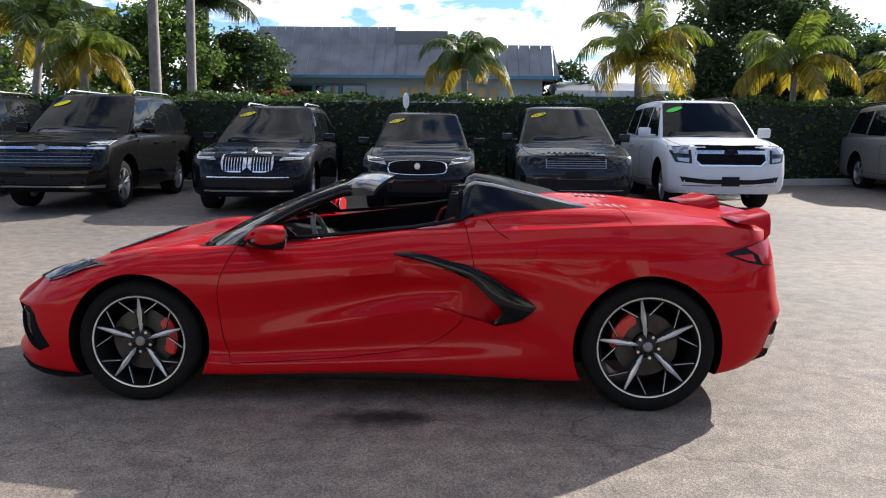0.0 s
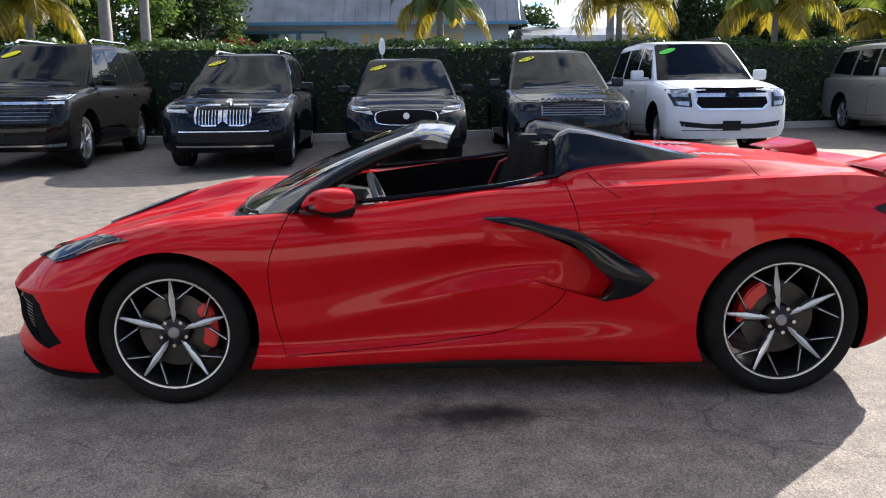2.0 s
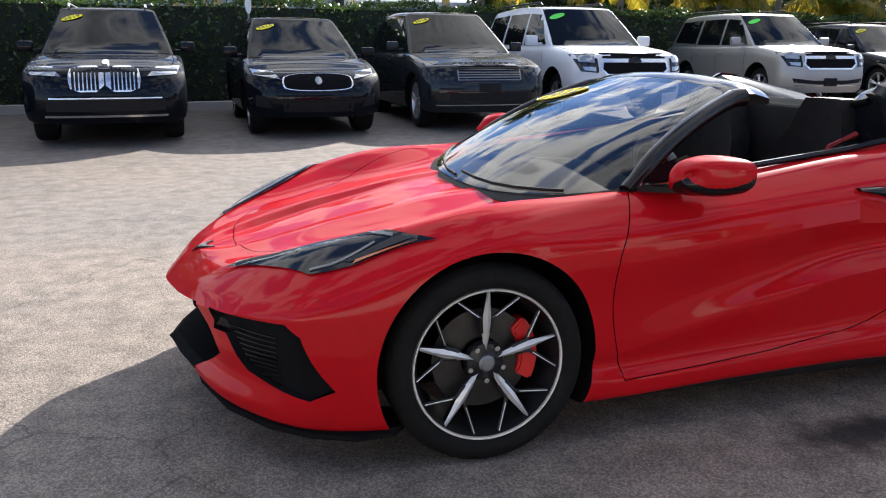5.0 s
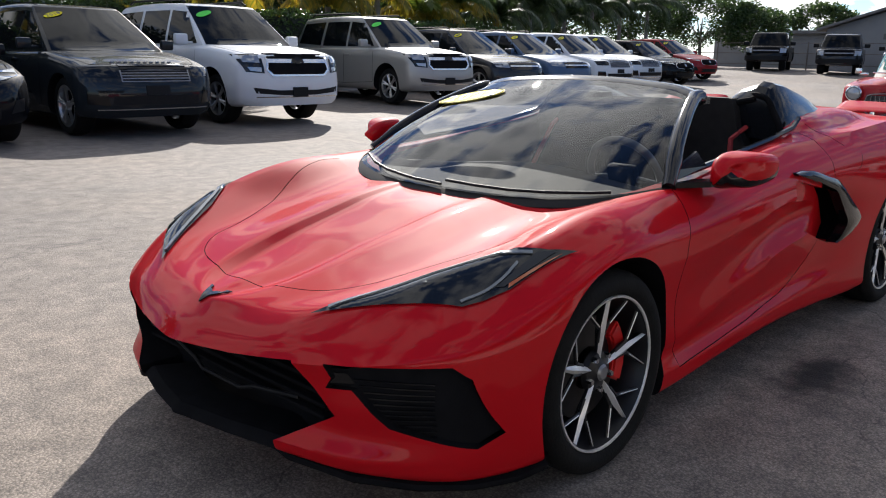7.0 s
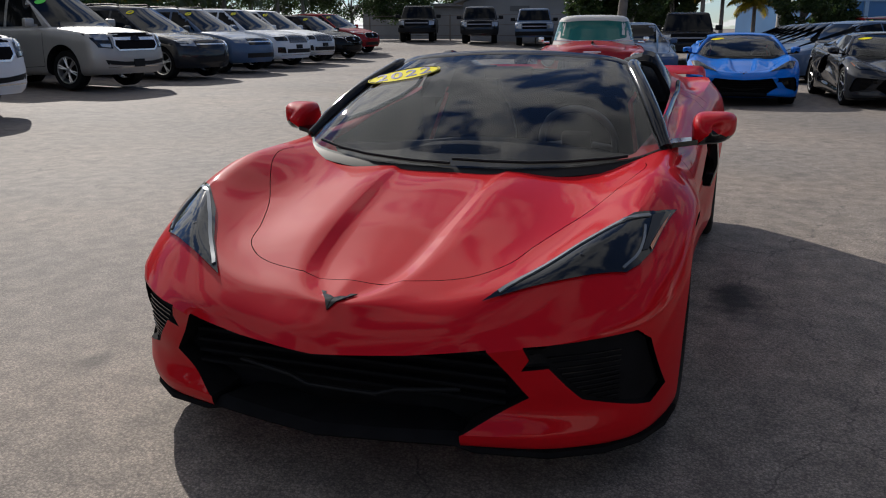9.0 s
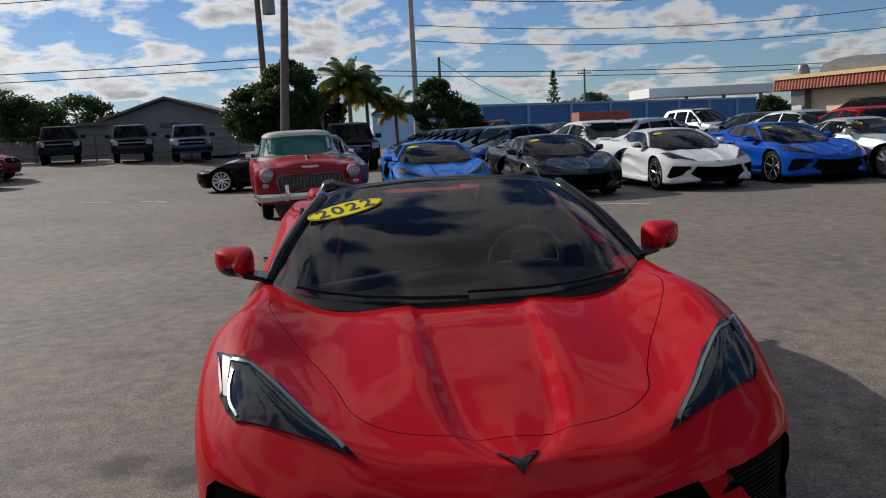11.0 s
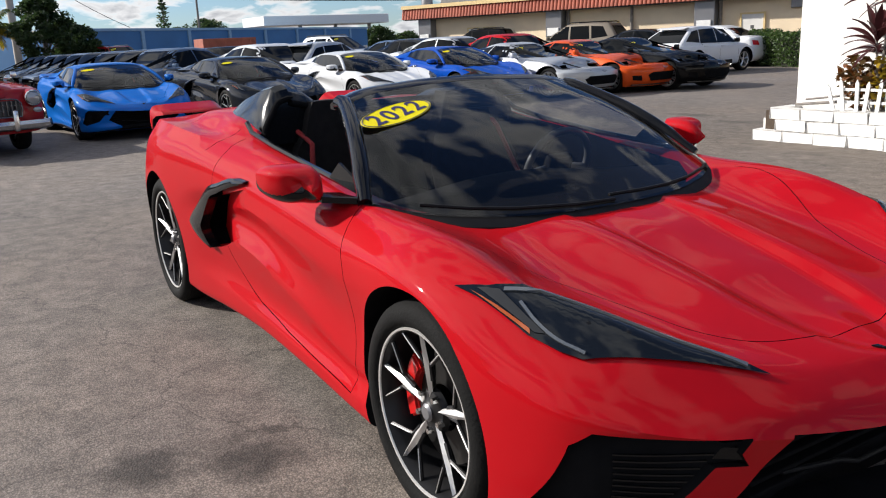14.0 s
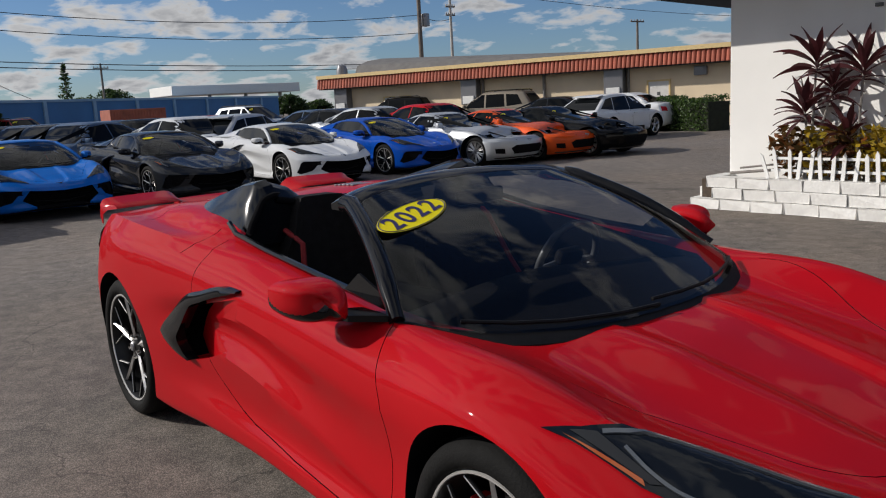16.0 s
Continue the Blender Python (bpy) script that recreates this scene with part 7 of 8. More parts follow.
def frond(bm, base, az, lift, length, droop, rng, width=.30, pairs=64):
    """One feather leaf: an arching stem with narrow leaflets."""
    p, d = Vector(base), Vector((math.cos(az) * math.cos(lift), math.sin(az) * math.cos(lift), math.sin(lift)))
    side0 = Vector((-math.sin(az), math.cos(az), 0))
    n = 10
    pts = [p.copy()]
    for k in range(n):
        p = p + d * length / n
        d = (d + Vector((0, 0, -droop / n * (0.5 + k / n)))).normalized()
        pts.append(p.copy())
    tube(bm, pts, [.022 * length / 1.6 * (1 - .85 * k / n) for k in range(n + 1)], 4, caps=False)
    for k in range(2, pairs):
        s = k / pairs
        i = min(int(s * n), n - 1)
        q = pts[i].lerp(pts[i + 1], s * n - i)
        t = (pts[i + 1] - pts[i]).normalized()
        up = side0.cross(t)
        ln = width * length * (math.sin(math.pi * (.12 + .8 * s)) ** .7)
        for sd in (-1, 1):
            a = (side0 * sd * .8 + t * (.35 + .5 * s) + up * rng.uniform(-.05, .25)).normalized()
            w = .011 * length / 1.6 + .006
            tip = q + a * ln * .92 + Vector((0, 0, -.62 * ln))
            mid = q + a * ln * .55 + Vector((0, 0, -.16 * ln))
            wv = t * w
            v = [bm.verts.new(c) for c in (q - wv * .6, q + wv * .6, mid + wv, mid - wv, tip)]
            bm.faces.new((v[0], v[1], v[2], v[3]))
            bm.faces.new((v[3], v[2], v[4]))


def palm(x, y, trunk_h, length, count, leaf, label, seed, r=.09, lean=(0, 0), droop=2.3, base_z=None):
    rng = random.Random(seed)
    z0 = rise(x, y) if base_z is None else base_z
    t = thing("palm_tree", label, "palm tree", Matrix.Translation((x, y, z0)))
    bm = bmesh.new()
    n = 14
    pts = [(lean[0] * (k / n) ** 1.5, lean[1] * (k / n) ** 1.5, trunk_h * k / n) for k in range(n + 1)]
    tube(bm, pts, [r * (1.25 - .45 * (k / n) ** .5) * (1 + .04 * (k % 2)) for k in range(n + 1)], 12)
    part("trunk", bm, BARK, t, "ringed grey palm trunk", smooth=True)
    top = Vector(pts[-1])
    for k in range(count):
        bm = bmesh.new()
        az = k * 2.399 + rng.uniform(-.2, .2)
        age = k / count
        frond(bm, top + Vector((0, 0, .05 + .12 * (1 - age))), az, radians(80 - 62 * age + rng.uniform(-8, 8)), length * rng.uniform(.85, 1.1), droop * rng.uniform(.8, 1.2), rng)
        old = leaf if leaf is not PALM_GREEN else PALM_YELLOW
        part("frond", bm, (PALM_LIME if leaf is PALM_YELLOW else leaf) if age < .55 else old if age > .7 or k % 2 else leaf, t)
    return t


def leaves(bm, centre, spread, n, size, rng, flat=False):
    """Loose leaves about a centre."""
    for _ in range(n):
        v = Vector((rng.gauss(0, 1), rng.gauss(0, 1), rng.gauss(0, 1))).normalized() * rng.random() ** .4
        c = Vector(centre) + Vector((v.x * spread[0], v.y * spread[1], v.z * spread[2]))
        a = Vector((rng.gauss(0, 1), rng.gauss(0, 1), rng.gauss(0, .6))).normalized()
        b = a.cross(Vector((rng.gauss(0, 1), rng.gauss(0, 1), rng.gauss(0, 1)))).normalized()
        s = size * rng.uniform(.6, 1.3)
        q = [bm.verts.new(c + w) for w in (-a * s, b * s * .45, a * s, -b * s * .45)]
        bm.faces.new(q)


def tree(x, y, h, spread, label, seed, leaf=None, clumps=34, per=70, size=.16, name="tree"):
    rng = random.Random(seed)
    t = thing(name, label, "tree", Matrix.Translation((x, y, rise(x, y))))
    bm = bmesh.new()
    trunk_top = h * .42
    tube(bm, [(0, 0, 0), (.05, .03, trunk_top * .5), (0, .05, trunk_top), (.1, 0, h * .7)], [.05 * h ** .7, .04 * h ** .7, .032 * h ** .7, .01], 10)
    heads = []
    for k in range(clumps):
        a, u = rng.uniform(0, math.tau), rng.uniform(-.75, 1)
        rr = math.sqrt(max(0, 1 - u * u)) * rng.uniform(.55, 1)
        heads.append(Vector((math.cos(a) * rr * spread, math.sin(a) * rr * spread, h * .62 + u * h * .36)))
    for hd in heads[:9]:
        tube(bm, [(0, .03, trunk_top * .8), tuple(Vector((0, .03, trunk_top)).lerp(hd, .5)), tuple(hd)], [.02 * h ** .6, .013 * h ** .6, .004], 6)
    part("trunk", bm, BARK, t, smooth=True)
    bm = bmesh.new()
    for hd in heads:
        s = spread * rng.uniform(.24, .40)
        leaves(bm, hd, (s, s, s * .7), per, size, rng)
    part("crown", bm, leaf or TREE_LEAF, t)
    return t


def hedge(name, label, line, z_top, depth, leaf, n, size, seed, ends=True):
    """A clipped hedge along a line: a solid core, coloured as dark as inner shade, under loose leaves."""
    rng = random.Random(seed)
    h = thing(name, label, "hedge", kind="stuff")
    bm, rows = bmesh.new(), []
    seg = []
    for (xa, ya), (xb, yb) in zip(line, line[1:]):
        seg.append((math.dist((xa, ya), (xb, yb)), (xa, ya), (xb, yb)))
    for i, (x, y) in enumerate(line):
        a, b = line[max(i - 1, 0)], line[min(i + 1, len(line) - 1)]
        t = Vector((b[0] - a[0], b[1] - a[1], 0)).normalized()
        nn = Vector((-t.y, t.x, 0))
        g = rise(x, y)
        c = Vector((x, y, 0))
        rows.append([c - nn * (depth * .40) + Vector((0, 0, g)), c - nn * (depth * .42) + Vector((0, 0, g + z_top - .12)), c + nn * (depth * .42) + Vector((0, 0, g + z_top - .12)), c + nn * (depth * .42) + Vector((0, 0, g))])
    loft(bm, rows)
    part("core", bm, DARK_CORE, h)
    bm = bmesh.new()
    total = sum(s[0] for s in seg)
    for d, (xa, ya), (xb, yb) in seg:
        t = Vector((xb - xa, yb - ya, 0)).normalized()
        nn = Vector((-t.y, t.x, 0))
        for _ in range(int(n * d / total)):
            k = rng.random()
            x, y = xa + (xb - xa) * k, ya + (yb - ya) * k
            g = rise(x, y)
            wob = .07 * math.sin(x * 2.3 + y) + .05 * math.sin(x * 5.1)
            if rng.random() < .42:
                c = Vector((x, y, g + z_top + wob + rng.uniform(-.10, .05))) + nn * rng.uniform(-.5, .5) * depth
            else:
                c = Vector((x, y, g + rng.random() ** .8 * z_top)) + nn * (rng.choice((-.5, -.5, -.5, .5)) * depth + rng.uniform(-.06, .06) + wob * .6)
            a = Vector((rng.gauss(0, 1), rng.gauss(0, 1), rng.gauss(0, .7))).normalized()
            b = a.cross(Vector((rng.gauss(0, 1), rng.gauss(0, 1), rng.gauss(0, 1)))).normalized()
            s = size * rng.uniform(.6, 1.3)
            bm.faces.new([bm.verts.new(c + w) for w in (-a * s, b * s * .5, a * s, -b * s * .5)])
    part("leaves", bm, leaf, h)
    return h


hedge("hedge", "tall clipped dark green hedge behind the parked SUVs", [(-16, 13.9), (-3, 14.2), (5, 15.3), (13, 17.4), (22, 19.4)], 2.05, 1.0, HEDGE_LEAF, 30000, .055, 11)
hedge("hedge", "square clipped hedge before the tan building", [(17.4, -24.2), (13.9, -23.2)], 1.12, 1.1, HEDGE_LEAF, 6000, .05, 12)
# kerb at the hedge's foot
bm = bmesh.new()
loft(bm, [[(x, y - .78, rise(x, y) - .05), (x, y - .78, rise(x, y) + .13), (x, y - .62, rise(x, y) + .14), (x, y - .62, rise(x, y) - .05)] for x, y in ((-16, 13.9), (-3, 14.2), (5, 15.3), (13, 17.4), (22, 19.4), (44, 22))])
tagged(part("kerb", bm, CONCRETE), "low pale concrete kerb along the hedge", "kerb", kind="structure")

palm(-8.85, 14.6, 2.75, 1.55, 17, PALM_YELLOW, "young palm with yellow-green arching fronds", 21, .11, droop=3.2)
palm(.25, 15.6, 2.75, 1.55, 15, PALM_GREEN, "young palm with drooping green fronds over the hedge", 22, .10, droop=3.4)
palm(4.6, 16.0, 2.95, 2.0, 17, PALM_YELLOW, "young palm with yellowing fronds over the hedge", 23, .09, droop=3.0)
palm(8.8, 16.9, 2.75, 2.0, 17, PALM_YELLOW, "young palm with pale yellow fronds over the hedge", 24, .09, droop=3.0)
palm(-8.5, 18.2, 7.2, 2.9, 16, PALM_DARK, "tall coconut palm with a ringed grey trunk", 25, .16)
palm(-7.42, 18.0, 7.0, 2.8, 16, PALM_DARK, "tall coconut palm with a slender grey trunk", 26, .13, (.1, 0))
palm(-9.5, 26, 5.6, 2.4, 16, PALM_DARK, "coconut palm beside the restaurant", 27, .15)
palm(6.2, 24, 5.6, 2.2, 15, PALM_DARK, "coconut palm behind the hedge", 28, .14)
palm(-11.5, 17, 3.6, 2.2, 15, PALM_GREEN, "leaning green palm at the lot's edge", 29, .12, (.4, 0))
for k, (x, y, h, l, m) in enumerate(((13, 18.6, 2.4, 2.0, PALM_YELLOW), (15.4, 19.0, 2.8, 1.9, PALM_YELLOW), (17.8, 19.4, 2.2, 1.9, PALM_YELLOW), (20.3, 20.0, 2.7, 2.0, PALM_GREEN), (23, 20.3, 2.4, 2.2, PALM_DARK), (25.6, 20.6, 2.9, 2.2, PALM_DARK), (28.4, 20.8, 2.6, 2.3, PALM_DARK), (31.2, 21.2, 3.1, 2.3, PALM_DARK), (34, 21.4, 2.7, 2.2, PALM_DARK), (37, 21.6, 3.0, 2.2, PALM_DARK))):
    palm(x, y, h, l, 16, m, "bushy palm in the planted strip" if m is not PALM_YELLOW else "bushy palm with sunlit yellow fronds", 40 + k, .11)
tree(11.6, 28, 7.0, 3.0, "large dark broad-leaved tree behind the hedge", 61, clumps=130, per=260, size=.11)
tree(14.4, 24.5, 4.4, 2.3, "dark broad-leaved tree behind the yellow palms", 71, clumps=80, per=200, size=.11)
tree(17.6, 27, 4.6, 2.4, "dense dark tree behind the planted strip", 72, clumps=70, per=180, size=.11)
tree(15.0, 31, 6.0, 2.6, "dark broad-leaved tree behind the hedge", 62, clumps=100, per=220, size=.11)
tree(-14.0, 20, 5.6, 2.6, "leafy tree with sunlit light green leaves", 63, BRIGHT_LEAF, 70, 150, .09)
tree(-17.5, 22, 6.0, 2.8, "leafy green tree at the lot's edge", 64, BRIGHT_LEAF, 60, 140, .10)
tree(-11.6, 22.5, 4.6, 2.0, "leafy green tree behind the palms", 65, BRIGHT_LEAF, 60, 140, .09)
tree(-8.0, 27, 4.0, 1.7, "round green tree beside the restaurant", 66, BRIGHT_LEAF, 44, 130, .08)
tree(-10.3, 23.8, 5.4, 2.1, "dense green tree between the palms", 68, BRIGHT_LEAF, 80, 200, .10)
tree(-8.2, 26.4, 4.7, 1.9, "dark leafy tree behind the umbrellas", 69, TREE_LEAF, 70, 190, .10)
tree(4.6, 33, 4.4, 1.2, "slim green tree behind the restaurant", 67, TREE_LEAF, 26, 60, .14)
for k, (x, y, h, s) in enumerate(((19, 25, 4.8, 2.4), (24, 25, 4.4, 2.4), (29.5, 25.5, 4.6, 2.5), (35, 25.5, 4.6, 2.6), (41, 25, 4.6, 2.6), (45, 22.5, 4.4, 2.6), (46, 19.6, 3.6, 2.0))):
    tree(x, y, h, s, "dark leafy tree in the planted strip", 70 + k, TREE_LEAF, 54, 150, .11)
for k, (x, y, h, s) in enumerate(((36.5, 5.4, 3.9, 1.5), (36.2, 3.9, 5.0, 1.5), (47, 3.6, 4.0, 1.3), (46, 2.8, 4.2, 1.2), (45, -3.9, 4.3, 1.4), (47, -5.6, 3.0, 1.2))):
    tree(x, y, h, s, "dense dark green tree by the utility poles", 80 + k, TREE_LEAF, 64, 170, .11)
palm(45, 1.2, 3.9, 2.1, 36, PALM_GREEN, "full green palm beside the utility pole", 88, .13)
palm(46, 0.2, 3.3, 1.9, 34, PALM_GREEN, "green palm with drooping fronds beside the pole", 89, .12)
palm(46, -1.5, 2.5, 1.6, 28, PALM_YELLOW, "low palm with sunlit fronds by the poles", 90, .12)
for k, (x, y, h, s) in enumerate(((78, 34, 5.2, 3.2), (80, 28, 5.6, 3.2), (82, 22, 4.4, 3.0), (96, -27.5, 4.6, 2.6), (99, -25.0, 4.0, 2.0), (92, -48.0, 3.2, 2.0), (93, -53, 2.4, 2.0))):
    tree(x, y, h, s, "distant round tree beyond the rooftops", 90 + k, TREE_LEAF, 40, 110, .2)
# a narrow conifer far off
rng = random.Random(5)
t = thing("conifer", "distant narrow dark conifer", "tree", Matrix.Translation((95, -22.5, 0)))
bm = bmesh.new()
tube(bm, [(0, 0, 0), (0, 0, 8.0)], [.2, .03], 8)
part("trunk", bm, BARK, t)
bm = bmesh.new()
for k in range(14):
    w = 1.3 * (1 - k / 14) + .15
    leaves(bm, (0, 0, 1.6 + k * .46), (w, w, .25), 40, .22, rng)
part("crown", bm, TREE_LEAF, t)

# ---------------------------------------------------------------- restaurant beyond the hedge
ROOF_METAL = mat("weathered_roof_metal", (0.20, 0.215, 0.235), 0.5, 0.3, vary=0.28, scale=1.3)
STUCCO_BLUE = mat("pale_blue_stucco", (0.50, 0.58, 0.62), 0.8, vary=0.1, scale=1.5, bump=0.2, bump_scale=60)
TRIM_BLUE = mat("blue_painted_trim", (0.08, 0.24, 0.36), 0.5, vary=0.1)
STUCCO_WHITE = mat("white_painted_stucco", (0.78, 0.77, 0.74), 0.75, vary=0.05, scale=1.2, bump=0.10, bump_scale=30)
TAN = mat("tan_stucco", (0.80, 0.65, 0.45), 0.8, vary=0.08, scale=1.0, bump=0.3, bump_scale=40)
CREAM = mat("cream_trim", (0.70, 0.52, 0.25), 0.7, vary=0.06)
TILE = mat("terracotta_tile", (0.36, 0.085, 0.045), 0.7, vary=0.2, scale=12, rand=.16)
WALL_BLUE = mat("blue_painted_metal_wall", (0.035, 0.15, 0.34), 0.55, vary=0.14, scale=.5)
PALE_BLUE = mat("light_blue_pilaster", (0.22, 0.36, 0.50), 0.6, vary=0.1)
DARK_WIN = mat("dark_window_pane", (0.02, 0.025, 0.03), 0.06, coat=1.0)
DOOR_WHITE = mat("white_door_paint", (0.70, 0.68, 0.64), 0.55, vary=0.08, scale=3)
GREY_HOUSE = mat("grey_house_wall", (0.22, 0.22, 0.22), 0.85, vary=0.12, scale=.8)
GREY_ROOF = mat("grey_shingle_roof", (0.15, 0.145, 0.14), 0.9, vary=0.2, scale=3)
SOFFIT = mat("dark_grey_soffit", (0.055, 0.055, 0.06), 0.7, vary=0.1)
WHITE_TRIM = mat("white_fascia", (0.75, 0.75, 0.73), 0.6, vary=0.06)
RUST = mat("rusty_container_paint", (0.34, 0.10, 0.06), 0.7, vary=0.25, scale=1.5)


def restaurant():
    b = thing("restaurant", "low pale blue restaurant with a grey metal mansard roof", "building")
    g = rise(0, 30)
    bm = bmesh.new()
    box(bm, (-9.2, 30, g), (3.4, 42, 3.7))
    part("wall", bm, STUCCO_BLUE, b)
    bm = bmesh.new()
    loft(bm, [[(-9.9, 28.9, 3.66), (-9.3, 30.2, 5.03), (-9.3, 41.0, 5.03), (-9.9, 42.4, 3.66)], [(4.0, 28.9, 3.66), (3.8, 30.2, 5.03), (3.8, 41.0, 5.03), (4.0, 42.4, 3.66)]])
    part("roof", bm, ROOF_METAL, b, "seamed metal mansard roof")
    k = 0
    x = -9.6
    while x < 3.95:
        bm = bmesh.new()
        tube(bm, [(x, 28.88, 3.68), (x + (.45 if x < -9 else 0), 30.14, 4.99)], .028, 4)
        part("roof_rib", bm, ROOF_METAL, b)
        x += .46
    bm = bmesh.new()
    loft(bm, [[(-9.0, 30.3, 5.0), (-8.7, 31.0, 5.85), (-8.7, 40, 5.85), (-9.0, 40.6, 5.0)], [(-2.85, 30.3, 5.0), (-2.85, 31.0, 5.85), (-2.85, 40, 5.85), (-2.85, 40.6, 5.0)]])
    part("upper_roof", bm, ROOF_METAL, b)
    x = -8.8
    while x < -2.9:
        bm = bmesh.new()
        tube(bm, [(x, 30.28, 5.02), (x, 30.94, 5.80)], .028, 4)
        part("roof_rib", bm, ROOF_METAL, b)
        x += .40
    bm = bmesh.new()
    box(bm, (-2.84, 30.4, 5.0), (-.6, 40, 5.62))
    part("roof_box", bm, GREY_HOUSE, b)
    bm = bmesh.new()
    box(bm, (-9.9, 28.84, 3.56), (4.0, 28.96, 3.68))
    part("fascia", bm, TRIM_BLUE, b, "blue painted fascia")
    for i, x in enumerate((-8.4, -7.3, -6.2, -5.05)):
        w = new("window")
        w.parent = b
        bm = bmesh.new()
        box(bm, (x + .06, 29.93, 2.2), (x + 1.0, 29.98, 3.3))
        part("pane", bm, DARK_WIN, w)
        bm = bmesh.new()
        for lo, hi in (((x - .02, 29.88, 2.1), (x + .05, 30.02, 3.4)), ((x + 1.01, 29.88, 2.1), (x + 1.08, 30.02, 3.4)), ((x + .05, 29.89, 3.3), (x + 1.01, 30.0, 3.4)), ((x + .05, 29.89, 2.1), (x + 1.01, 30.0, 2.2))):
            box(bm, lo, hi)
        part("frame", bm, TRIM_BLUE, w)
    for x, w in ((-2.6, .35), (-2.1, .35), (-1.6, .35), (-1.1, .35), (.2, .35), (.7, .35), (1.2, .35)):
        bm = bmesh.new()
        box(bm, (x, 29.93, 2.72), (x + w, 29.99, 3.28))
        part("lettering_bar", bm, CREAM, b)
    bm = bmesh.new()
    box(bm, (-3.4, 29.92, 2.9), (-3.2, 29.98, 3.15))
    part("wall_light", bm, GREY_TRIM, b)


restaurant()
b = thing("outbuilding", "small light blue building with a white eave", "building")
bm = bmesh.new()
box(bm, (4.3, 31, rise(5, 31)), (9.6, 36, 3.1))
part("wall", bm, PALE_BLUE, b)
bm = bmesh.new()
loft(bm, [[(4.1, 30.6, 3.05), (4.1, 30.6, 3.2), (4.1, 33.5, 3.75), (4.1, 36.4, 3.2), (4.1, 36.4, 3.05)], [(9.8, 30.6, 3.0), (9.8, 30.6, 3.15), (9.8, 33.5, 3.65), (9.8, 36.4, 3.15), (9.8, 36.4, 3.0)]])
part("roof", bm, ROOF_METAL, b)
bm = bmesh.new()
box(bm, (4.0, 30.5, 2.95), (9.9, 30.6, 3.2))
part("fascia", bm, WHITE_TRIM, b)
for x, m, lab in ((-9.6, PALE_BLUE, "blue and white patio umbrella"), (-7.2, DARK_RED_PAINT, "faded red patio umbrella")):
    u = thing("patio_umbrella", lab, "umbrella", Matrix.Translation((x, 27.5, rise(x, 27.5))))
    bm = bmesh.new()
    tube(bm, [(0, 0, 0), (0, 0, 2.9)], .03, 8)
    part("pole", bm, WHITE_TRIM, u)
    bm = bmesh.new()
    n = 8
    tip = bm.verts.new((0, 0, 2.95))
    ring = [bm.verts.new((.95 * math.cos(k * math.tau / n), .95 * math.sin(k * math.tau / n), 2.58)) for k in range(n)]
    hem = [bm.verts.new((.96 * math.cos(k * math.tau / n), .96 * math.sin(k * math.tau / n), 2.45)) for k in range(n)]
    for k in range(n):
        bm.faces.new((tip, ring[k], ring[(k + 1) % n]))
        bm.faces.new((ring[k], hem[k], hem[(k + 1) % n], ring[(k + 1) % n]))
    part("canopy", bm, m, u)


